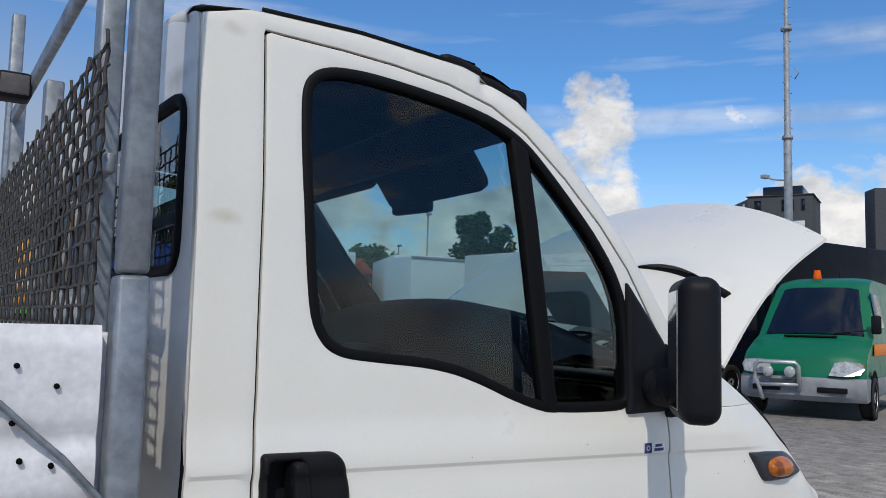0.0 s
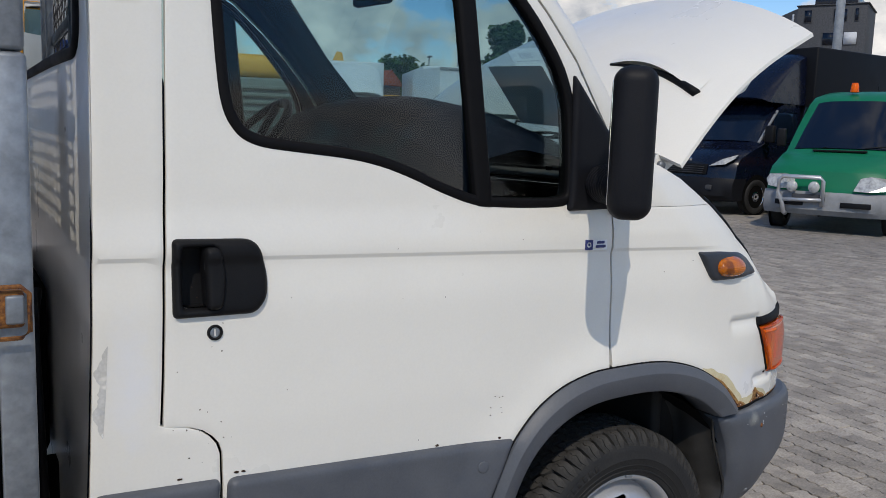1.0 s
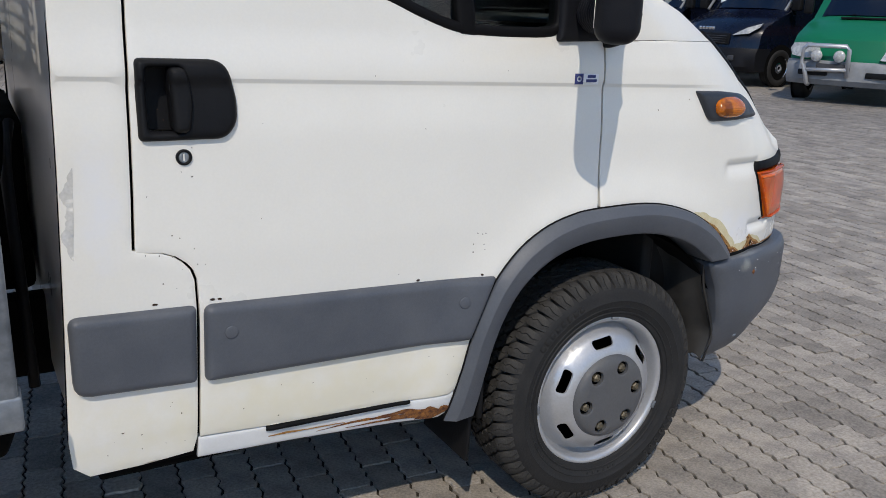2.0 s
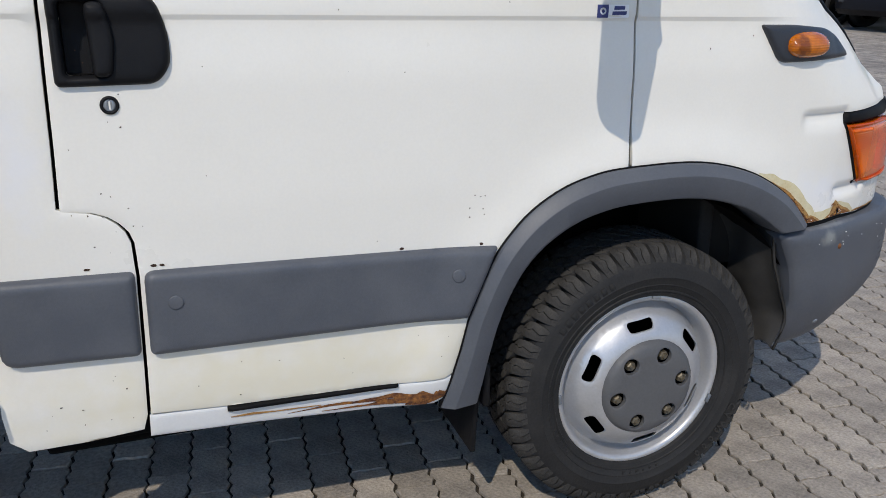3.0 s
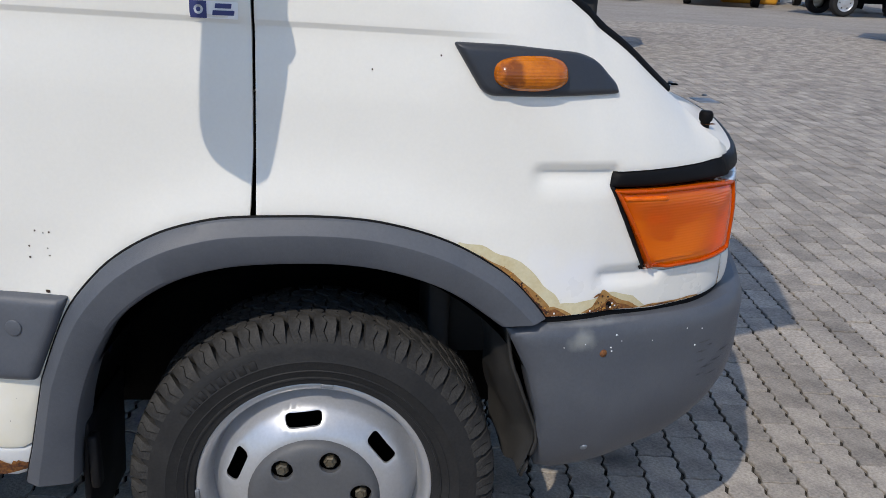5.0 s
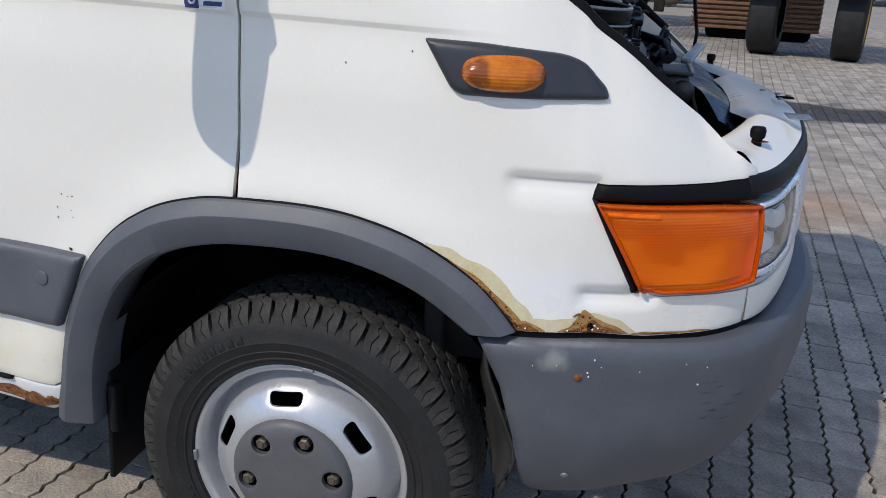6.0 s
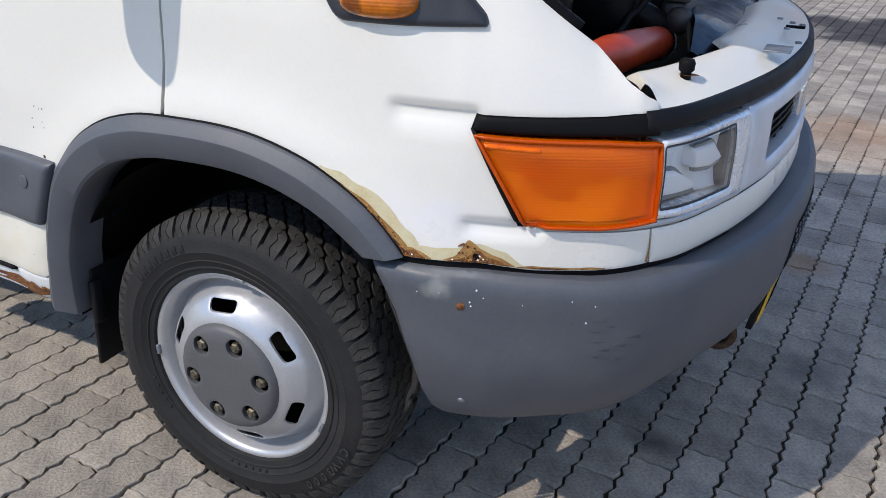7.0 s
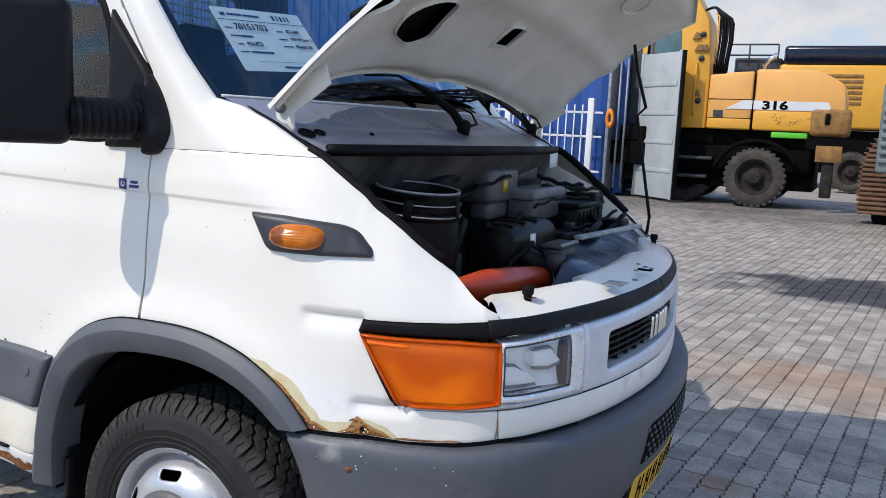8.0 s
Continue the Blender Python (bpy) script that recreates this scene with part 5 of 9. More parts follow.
# ---- lamps ----
def lamp_set(turn):
    part("lamp_housing", sheet(turn([(0.484, 0.944), (0.86, 0.944), (S_GRILLE + 0.01, 0.944), (S_GRILLE + 0.01, 0.735), (0.80, 0.745), (0.56, 0.745), (0.50, 0.86)]), (), 0.03, base=0.055, round_edge=0, flange=0), M_DARK, truck)
    amber = part("corner_indicator", sheet(turn(AMBER), (), 0.012, proud=0.012, round_edge=0.018, base=0.002, flange=0.03), M_AMBERGLASS, truck, "orange ribbed corner indicator")
    amber.visible_shadow = False
    well = lambda s, z, d: skin(s, z, 0.016 + 0.015 * max(0.0, 1 - (((2 * SC - s if s > SC else s) - 0.66) / 0.085) ** 2 - ((z - 0.815) / 0.055) ** 2) + d)
    part("bulb_well", sheet(turn(shrink(AMBER, 0.004)), (), 0.010, at=well, round_edge=0, flange=0.01), M_BULBWELL, amber, "pale stepped reflector")
    part("lamp_cavity", sheet(turn(rounded([(0.575, 0.838), (0.628, 0.836), (0.632, 0.868), (0.575, 0.872)], 0.010)), (), 0.008, base=0.008, round_edge=0.002, flange=0.004), M_AMBER_RIM, amber)
    bm = bmesh.new()
    bmesh.ops.create_uvsphere(bm, u_segments=14, v_segments=10, radius=0.013, matrix=Matrix.Translation(skin(turn([(0.605, 0.858)])[0][0], 0.858, 0.026)))
    part("bulb", bm, M_AMBER_RIM, amber)
    # brighter raised strip, a highlight painted along the top of the lens
    part("highlight_strip", sheet(turn(rounded([(0.515, 0.889), (0.60, 0.886), (0.60, 0.8945), (0.512, 0.8975)], 0.003)), (), 0.008, proud=0.004, round_edge=0.004, base=-0.009, flange=0.003), M_AMBER_RIB, amber)
    part("lens_rim", sheet(turn(shrink(AMBER, -0.001)), [turn(shrink(AMBER, 0.0045))], 0.012, proud=0.0025, round_edge=0.006, base=-0.010, flange=0.006), M_AMBER_RIM, amber)
    part("lamp_edge", sheet(turn([(0.489, 0.915), (0.53, 0.835), (0.572, 0.757), (0.581, 0.7565), (0.541, 0.832), (0.4985, 0.912)]), (), 0.01, base=0.001, proud=0.004, round_edge=0.004, flange=0.02), M_SEAL, truck)
    wav = [(0.497, 0.9365), (0.60, 0.937), (0.70, 0.9375), (0.765, 0.9415), (0.80, 0.93), (0.80, 0.906), (0.70, 0.909), (0.56, 0.9105), (0.488, 0.9115), (0.494, 0.920), (0.492, 0.927)]
    part("lamp_gasket", sheet(turn(wav), (), 0.012, base=0.004, proud=0.006, round_edge=0.01, flange=0.02), M_SEAL, truck, "black rubber lamp gasket")
    head = part("headlamp", sheet(turn(HEAD), [turn(GLASS)], 0.012, proud=0.007, round_edge=0.007, base=0.002, flange=0.04), M_BEZEL, truck, "headlamp in a bright bezel")
    part("bezel_gap", sheet(turn(shrink(GLASS, -0.001)), [turn(shrink(GLASS, 0.0025))], 0.012, base=-0.001, proud=0.001, round_edge=0.001, flange=0.003), M_DARKGREY, head)
    c = (S_HEAD + 0.10, 0.825)

    def bowl(s, z, d):
        q = 2 * SC - s if s > SC else s
        k = min(1.0, ((q - c[0]) / 0.17) ** 2 + ((z - c[1]) / 0.085) ** 2)
        return skin(s, z, 0.012 + 0.024 * (1 - k) + d)

    part("reflector", sheet(turn(shrink(GLASS, 0.003)), (), 0.012, at=bowl, round_edge=0, flange=0), M_REFLECT, head, "bright stepped reflector")
    # two tilted shelves of bright facets, each over a grey sheet drawn as its shade
    for a in ([(0.004, 0.846), (0.040, 0.842), (0.090, 0.818), (0.112, 0.797), (0.004, 0.803)], [(0.094, 0.868), (0.160, 0.866), (0.196, 0.832), (0.150, 0.826), (0.100, 0.834)]):
        part("reflector_step", sheet(turn([(S_HEAD + x, z) for x, z in a]), (), 0.010, base=0.014, proud=0.007, round_edge=0.003, flange=0.02), M_FACET, head)
        part("step_shade", sheet(turn([(S_HEAD + x + 0.004, z - (0.008 if z < a[0][1] - 0.012 else -0.004)) for x, z in a]), (), 0.010, base=0.012, round_edge=0, flange=0.01), M_GREYPAINT, head)
    part("lamp_divider", sheet(turn([(S_GRILLE - 0.078, 0.775), (S_GRILLE - 0.062, 0.773), (S_GRILLE - 0.065, 0.886), (S_GRILLE - 0.081, 0.887)]), (), 0.012, base=0.006, flange=0.02), M_DARKGREY, head)
    part("lamp_glass", sheet(turn(shrink(GLASS, 0.001)), (), 0.02, proud=0.004, round_edge=0.008, base=0.001, flange=0.0), M_LENS, head, "clear headlamp glass").visible_shadow = False


lamp_set(lambda p: list(p))
lamp_set(mirror_s)
part("lamp_tray", sheet([(S_HEAD - 0.20, 0.755), (S_HEAD, 0.7555), (S_GRILLE, 0.742), (S_GRILLE, 0.752), (S_HEAD, 0.766), (S_HEAD - 0.20, 0.762)], (), 0.012, base=-0.001, proud=0.004, round_edge=0.005, flange=0.03), M_SILVER, truck)
# grille filling
grille = [o for o in truck.children if o.name == "grille"][0]
part("grille_back", sheet(shrink(G_OPEN, -0.012), (), 0.03, base=0.075, round_edge=0, flange=0), M_DARK, grille)
a0, a1 = arc_y(0.53) + 0.004, 2 * SC - arc_y(0.53) - 0.004
for z in (0.795, 0.812, 0.829, 0.846):
    part("grille_bar", sheet([(a0, z - 0.003), (a1, z - 0.003), (a1, z + 0.003), (a0, z + 0.003)], (), 0.03, base=0.018, round_edge=0.002, flange=0.03), M_BLACK, grille)
for k in range(12):
    s = a0 + 0.04 + (a1 - a0 - 0.08) * k / 11
    part("grille_rib", sheet([(s - 0.003, 0.777), (s + 0.003, 0.777), (s + 0.003, 0.866), (s - 0.003, 0.866)], (), 0.03, base=0.022, round_edge=0.002, flange=0.03), M_BLACK, grille)
for k, w in enumerate((0.006, 0.012, 0.011, 0.012, 0.013)):
    s = SC - 0.09 + 0.043 * k
    part("badge_mark", sheet(rounded([(s - w / 2, 0.790), (s + w / 2, 0.790), (s + w / 2 + 0.005, 0.853), (s - w / 2 + 0.005, 0.853)], 0.003), (), 0.012, base=0.008, proud=0.006, round_edge=0.003, flange=0.015), M_CHROME, grille, "bright raised badge shape")

# slam panel behind the grille, its buffers, plate and latch
def slam_at(u, v):
    s = 0.80 + (2 * SC - 1.60) * u
    q = min(s, 2 * SC - s)
    w = float(np.interp(q, [0.80, 0.87, 0.95, 1.1, 1.25, 1.32, SC], [0.05, 0.13, 0.12, 0.115, 0.11, 0.15, 0.155]))
    z = 0.9455 + 0.03 * math.sin(min(1.0, v * 1.3) * math.pi / 2) - 0.012 * max(0, v - 0.85) / 0.15
    return skin(s, 0.945, 0.004 + w * v) + Vector((0, 0, z - 0.945))


bm = bmesh.new()
grid_sheet(bm, slam_at, 80, 12)
slam = part("slam_panel", bm, M_WHITE, truck, "white panel over the grille")
for y in (0.31, 2 * YC - 0.31):
    x = 0.752
    bm = bmesh.new()
    lathe(bm, [(0, 0.03), (0.011, 0.03), (0.014, 0.024), (0.013, 0.012), (0.009, 0.008), (0.009, -0.004), (0, -0.004)], 14, Matrix.Translation((x, y, 0.969)) @ Matrix.Rotation(radians(90), 4, "X"))
    part("rubber_buffer", bm, M_SEAL, truck, "black rubber bonnet buffer")
    bm = bmesh.new()
    vs = [bm.verts.new(Vector((x + 0.004 + 0.016 * math.cos(a) * random.uniform(0.6, 1.3), y + 0.012 * math.sin(a), 0.9735))) for a in np.linspace(0, 6.283, 11)[:-1]]
    bm.faces.new(vs)
    part("rust_ring", bm, M_RUST, slam)
bm = newbox((0.845, 0.585, 0.973), (0.895, 0.655, 0.9755), 0.001)
part("data_plate", bm, M_STEEL, slam, "small grey data plate")
bm = newbox((0.86, 0.885, 0.9725), (0.90, 0.905, 0.9765), 0.001)
part("latch_slot", bm, M_DARK, slam)
for x, y in ((0.865, 0.86), (0.892, 0.925), (0.87, 0.945), (0.90, 0.70), (0.84, 0.99)):
    bm = lathe(bmesh.new(), [(0, 0.004), (0.006, 0.004), (0.007, 0)], 8, Matrix.Translation((x, y, 0.9735)) @ Matrix.Rotation(radians(90), 4, "X"))
    part("panel_bolt", bm, M_STEEL, slam)

# bumper fittings
bumper = [o for o in truck.children if o.name == "bumper"][0]
for s, z, m in ((0.49, 0.624, M_RUST), (0.492, 0.415, M_STEEL)):
    bm = sheet(disc(s, z, 0.0075, 12), (), 0.006, at=bumper_at, base=-0.0072, proud=0.004, round_edge=0.006, flange=0.004)
    part("bumper_screw", bm, m, bumper, "rusty bumper screw" if m is M_RUST else "bright bumper screw")
rs = random.Random(12)
for k in range(9):
    s0, z0, w = 0.69 + rs.uniform(0, 0.07), 0.535 + 0.009 * k + rs.uniform(-0.003, 0.003), rs.uniform(0.015, 0.05)
    part("scuff", sheet([(s0, z0), (s0 + w * 0.5, z0 - 0.0025), (s0 + w, z0 + 0.001), (s0 + w * 0.5, z0 + 0.0022)], (), 0.02, at=bumper_at, base=-0.0088, round_edge=0, flange=0), M_SCUFF, bumper, "dark scuff")
for k in range(10):
    s, z, r = rs.gauss(0.54, 0.06), 0.655 - abs(rs.gauss(0, 0.03)), rs.choice((0.0007, 0.0009, 0.0012, 0.0016))
    part("paint_spot", sheet(disc(s, z, r, 7), (), 0.006, at=bumper_at, base=-0.0086, round_edge=0, flange=0.001), M_LABEL, bumper)
VENT = rounded([(arc_y(0.66), 0.50), (arc_y(0.71), 0.60), (2 * SC - arc_y(0.71), 0.60), (2 * SC - arc_y(0.66), 0.50)], 0.02)
part("bumper_vent", sheet(VENT, (), 0.03, at=bumper_at, base=-0.010, round_edge=0.004, flange=0.0), M_DARK, bumper, "dark air inlet")
for j in range(5):
    for k in range(14):
        s = arc_y(0.70) + (2 * SC - 2 * arc_y(0.70)) * (k + 0.5 * (j % 2)) / 14
        z = 0.512 + 0.019 * j
        part("vent_tooth", sheet([(s - 0.011, z), (s, z - 0.006), (s + 0.011, z), (s, z + 0.006)], (), 0.02, at=bumper_at, base=-0.012, round_edge=0, flange=0.004), M_GREY, bumper)
def plate_at(a, z, d):
    """The number plate bends round the bumper and leans a little."""
    return skin(a, 0.5, d - 0.040) + Vector(((z - 0.46) * 0.16, 0, z - 0.5))


P0, P1 = arc_y(0.675), 2 * SC - arc_y(0.675)
part("plate_frame", sheet([(P0 - 0.012, 0.345), (P1 + 0.012, 0.345), (P1 + 0.012, 0.478), (P0 - 0.012, 0.478)], (), 0.03, at=plate_at, base=0.004, flange=0.014), M_BLACK, truck, "black plate holder")
plate = part("number_plate", sheet(rounded([(P0, 0.355), (P1, 0.355), (P1, 0.467), (P0, 0.467)], 0.006), (), 0.03, at=plate_at, base=-0.001, flange=0.003), M_PLATE, truck, "yellow number plate")
for k in range(7):
    a = P0 + 0.045 + 0.064 * k
    for z0, z1, a0, a1 in ((0.376, 0.446, 0.0, 0.007), (0.376, 0.446, 0.027, 0.034), (0.406, 0.416, 0.007, 0.027)):
        part("plate_bar", sheet([(a + a0, z0), (a + a1, z0), (a + a1, z1), (a + a0, z1)], (), 0.03, at=plate_at, base=-0.0028, round_edge=0, flange=0.001), M_DARK, plate)
bm = bmesh.new()
lathe(bm, [(0.026, -0.008), (0.042, -0.008), (0.042, 0.008), (0.026, 0.008)], 20, Matrix.Translation((0.852, 0.70, 0.298)) @ Matrix.Rotation(radians(12), 4, "Z"), close=True)
tube(bm, [(0.68, 0.70, 0.31), (0.818, 0.70, 0.300)], 0.011, 8)
part("tow_eye", bm, M_TOWEYE, truck, "rusty steel towing eye")

# ---- wheels ----
def simple_wheel(parent, x, y, r, width, rim_mat, side):
    C = Matrix.Translation((x, y, r)) @ (Matrix() if side < 0 else Matrix.Rotation(math.pi, 4, "Z"))
    w = part("wheel", lathe(bmesh.new(), [(0, 0.02), (0.06, 0.0), (0.10, 0.01), (0.62 * r * 0.85, 0.05), (0.62 * r, 0.02), (0.64 * r, 0.0)], 28, C), rim_mat, parent)
    part("tyre", lathe(bmesh.new(), [(0.63 * r, 0.01), (0.72 * r, -0.012), (0.9 * r, -0.01), (0.985 * r, 0.02), (r, 0.05), (r, width - 0.04), (0.95 * r, width), (0.6 * r, width)], 32, C), M_RUBBER, w)
    for k in range(6):
        a = k * math.pi / 3
        part("rim_slot", lathe(bmesh.new(), [(0, 0), (0.022, 0.0), (0.024, 0.006)], 8, C @ Matrix.Translation((0.42 * r * math.cos(a), 0.022, 0.42 * r * math.sin(a)))), M_DARK, w)
    return w


def wheel_disc_y(r):
    return float(np.interp(r, [0, 0.112, 0.125, 0.142, 0.167, 0.179, 0.192], [-0.026, -0.026, -0.024, -0.015, 0.004, 0.034, 0.052]))


def build_wheel(x, y, z=0.333):
    C = Matrix.Translation((x, y, z))
    at = lambda a, b, d: C @ Vector((a, wheel_disc_y(math.hypot(a, b)) + d, b))
    slots = []
    for k in range(6):
        t = radians(97 + 60 * k)
        c, s = math.cos(t), math.sin(t)
        q = [(0.149 + dr, dt) for dr, dt in ((-0.0115, -0.031), (0.0115, -0.034), (0.0115, 0.034), (-0.0115, 0.031))]
        slots.append(rounded([(r * c - w * s, r * s + w * c) for r, w in q], 0.014, 6))
    ring = [(0.192 * math.cos(a), 0.192 * math.sin(a)) for a in np.linspace(0, 2 * math.pi, 73)[:-1]]
    core = [(0.10 * math.cos(a), 0.10 * math.sin(a)) for a in np.linspace(0, 2 * math.pi, 49)[:-1]]
    w = part("wheel", sheet(ring, [core] + slots, 0.010, at=at, round_edge=0.004, flange=0.006), M_SILVER, truck, "silver steel wheel with six slots")
    bm = bmesh.new()
    lathe(bm, [(0.188, 0.050), (0.193, 0.044), (0.197, 0.030), (0.199, 0.012), (0.204, 0.006), (0.212, 0.002), (0.2165, 0.006), (0.217, 0.014), (0.21, 0.05), (0.20, 0.12), (0.19, 0.12)], 96, C)
    part("rim", bm, M_SILVER, w, "silver rim flange")
    bm = bmesh.new()
    lathe(bm, [(0, 0.085), (0.17, 0.085), (0.19, 0.06)], 40, C)
    part("brake_drum", bm, M_DARK, w)
    holes = [[(0.085 * math.cos(radians(70 + 60 * k)) + 0.0195 * math.cos(a), 0.085 * math.sin(radians(70 + 60 * k)) + 0.0195 * math.sin(a)) for a in np.linspace(0, 6.2832, 19)[:-1]] for k in range(6)]
    cap_y = lambda r: float(np.interp(r, [0, 0.09, 0.108, 0.117, 0.122], [-0.043, -0.0425, -0.038, -0.030, -0.014]))
    cat = lambda a, b, d: C @ Vector((a, cap_y(math.hypot(a, b)) + d, b))
    part("hub_cap", sheet([(0.122 * math.cos(a), 0.122 * math.sin(a)) for a in np.linspace(0, 2 * math.pi, 65)[:-1]], holes, 0.008, at=cat, round_edge=0.003, flange=0.012), M_HUB, w, "dark grey plastic hub cap")
    for k in range(6):
        a = radians(70 + 60 * k)
        n = C @ Matrix.Translation((0.085 * math.cos(a), 0, 0.085 * math.sin(a)))
        bm = bmesh.new()
        lathe(bm, [(0.0, -0.028), (0.0195, -0.026), (0.0195, -0.022)], 16, n)
        part("nut_well", bm, M_DARK, w)
        bm = bmesh.new()
        lathe(bm, [(0.0, -0.043), (0.005, -0.043), (0.0065, -0.040), (0.0085, -0.041), (0.0115, -0.038), (0.012, -0.024)], 6, n @ Matrix.Rotation(0.3 * k, 4, "Y"))
        part("wheel_nut", bm, M_NUT, w, "weathered wheel nut", smooth=False)
    for t, m in ((84, M_STEEL), (183, M_STEEL), (-22, M_STEEL)):
        a = radians(t)
        bm = newbox((-0.011, -0.004, -0.004), (0.011, 0.004, 0.004), 0.0015, C @ Matrix.Translation((0.2115 * math.cos(a), 0.001, 0.2115 * math.sin(a))) @ Matrix.Rotation(-(a + math.pi / 2), 4, "Y"))
        part("balance_weight", bm, m, w)
    # tyre: carcass with rings, shoulder lugs and tread blocks
    bm = bmesh.new()
    lathe(bm, [(0.209, 0.03), (0.2115, 0.008), (0.217, -0.003), (0.227, -0.0055), (0.2285, -0.0085), (0.231, -0.0085), (0.2325, -0.0065), (0.244, -0.0105), (0.2455, -0.0118), (0.247, -0.0105), (0.262, -0.0135), (0.2645, -0.0150),
               (0.267, -0.0135), (0.284, -0.0125), (0.296, -0.008), (0.308, 0.0), (0.314, 0.010), (0.3155, 0.022), (0.316, 0.10), (0.3155, 0.17), (0.313, 0.19), (0.28, 0.205), (0.21, 0.18)], 120, C)
    part("tyre", bm, M_RUBBER, w, "worn black all-terrain tyre", angle=38)
    N = 46
    p = 2 * math.pi / N

    def lug(rows, a0, a1, skew=0.0):
        """A siped tread block through (radius, y, lift, share of its width) stations, between two angles, about the axle."""
        mid, half = (a0 + a1) / 2, (a1 - a0) / 2
        bm = bmesh.new()
        vs = []
        across = ((-1, None), (-0.97, 0), (-0.06, 0), (-0.05, -0.0055), (0.05, -0.0055), (0.06, 0), (0.97, 0), (1, None))
        for i, (r, yy, lift, share) in enumerate(rows):
            line = []
            for c, dh in across:
                h = -0.012 if dh is None else lift + dh
                a = mid + half * share * (c + (0.16 * (1 if i % 2 else -1) if abs(c) < 0.1 else 0)) + skew * i
                line.append(bm.verts.new(((r + h) * math.cos(a), yy - (max(h, 0) * 0.7 if i < 2 and yy < 0.03 else 0), (r + h) * math.sin(a))))
            vs.append(line)
        for g, h in zip(vs, vs[1:]):
            for k in range(len(across) - 1):
                bm.faces.new((g[k], g[k + 1], h[k + 1], h[k]))
        for g in (vs[0], vs[-1]):
            bm.faces.new(g)
        return bm

    T = 0.3235
    lugs = [lug([(foot, -0.006, 0.002, 0.80), (0.311, 0.0025, 0.005, 0.95), (0.320, 0.0135, 0.0095, 1.0), (T, 0.022, 0.0105, 0.98), (T, 0.032 + reach, 0.011, 0.90), (T, 0.043 + reach, 0.0108, 0.35)], -wide * p, (wide - 0.02) * p, 0.006) for wide, reach, foot in ((0.43, 0.0, 0.295), (0.45, -0.004, 0.301))]
    for yy, sk in ((0.036, 0.5), (0.064, 0.0), (0.092, 0.5), (0.120, 0.0)):
        lugs.append(lug([(T, yy, 0.0105, 0.42), (T, yy + 0.010, 0.0112, 0.98), (T, yy + 0.018, 0.0112, 1.0), (T, yy + 0.0285, 0.0105, 0.5)], (sk - 0.45) * p, (sk + 0.43) * p, 0.014))
    lugs.append(lug([(T, 0.15, 0.011, 0.6), (T, 0.17, 0.0105, 1.0), (0.314, 0.19, 0.006, 1.0)], -0.40 * p, 0.38 * p))
    for row, bm in enumerate(lugs):
        first = None
        for k in range(N):
            if row < 2 and k % 2 != row:
                continue
            if first is None:
                first = ob = part("tread_block", bm, M_TREAD, w, angle=38)
            else:
                ob = new("tread_block", first.data)
                ob.parent = w
            ob.matrix_local = C @ Matrix.Rotation(-p * k, 4, "Y")
    # raised sidewall writing: one readable word, and plain bars
    for k, letter in enumerate("CVW3000"):
        a = radians(-22 - 5.1 * k)
        turn = C @ Matrix.Translation((0.270 * math.cos(a), -0.0146, 0.270 * math.sin(a))) @ Matrix.Rotation(math.pi / 2 - a, 4, "Y") @ Matrix.Rotation(math.pi / 2, 4, "X") @ Matrix.Translation((-0.008, 0, 0))
        writing("raised_letter", letter, 0.026, turn, M_TREAD, w, bold=0.0006)
    for t0, n in ((112, 8), (200, 5), (262, 6)):
        for k in range(n):
            a = radians(t0 + 4.4 * k)
            long = 0.0085 if t0 == 112 else 0.004
            bm = bmesh.new()
            box(bm, (-long * 0.8, -0.0012, -long), (long * 0.8, 0.001, long), 0.0006, C @ Matrix.Translation(((0.275 if t0 == 112 else 0.239) * math.cos(a), -0.0137 if t0 == 112 else -0.0092, (0.275 if t0 == 112 else 0.239) * math.sin(a))) @ Matrix.Rotation(-(a + math.pi / 2), 4, "Y"), 1)
            part("raised_mark", bm, M_RUBBER, w)
    return w


build_wheel(-0.004, 0.018)
for x, y, side in ((-0.004, 1.88, 1), (-3.2, 0.02, -1), (-3.2, 1.88, 1)):
    simple_wheel(truck, x, y, 0.333, 0.2, M_SILVER, side)

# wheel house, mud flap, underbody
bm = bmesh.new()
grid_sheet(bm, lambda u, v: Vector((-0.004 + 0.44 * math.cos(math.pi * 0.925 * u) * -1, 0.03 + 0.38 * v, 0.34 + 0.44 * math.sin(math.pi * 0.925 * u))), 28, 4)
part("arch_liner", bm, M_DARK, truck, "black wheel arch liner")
bm = bmesh.new()
grid_sheet(bm, lambda u, v: Vector((float(np.interp(v, [0, 0.25, 0.6, 1.0], [0.372, 0.386, 0.368, 0.318])) - 0.055 * u + 0.012 * math.sin(7 * v + 2 * u), 0.030 + 0.12 * u, 0.355 + 0.045 * u * u + 0.012 * math.sin(9 * u) + (0.32 - 0.045 * u * u) * v)), 10, 16)
liner_edge = [(float(np.interp(v, [0, 0.25, 0.6, 1.0], [0.376, 0.390, 0.372, 0.322])) + 0.012 * math.sin(7 * v), 0.026, 0.352 + 0.32 * v) for v in np.linspace(0, 1, 14)]
tube(bm, liner_edge, 0.004, 6)
part("splash_guard", bm, M_LINER, truck, "torn dark grey splash guard ahead of the wheel")
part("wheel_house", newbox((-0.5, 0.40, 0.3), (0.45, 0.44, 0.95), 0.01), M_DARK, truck)
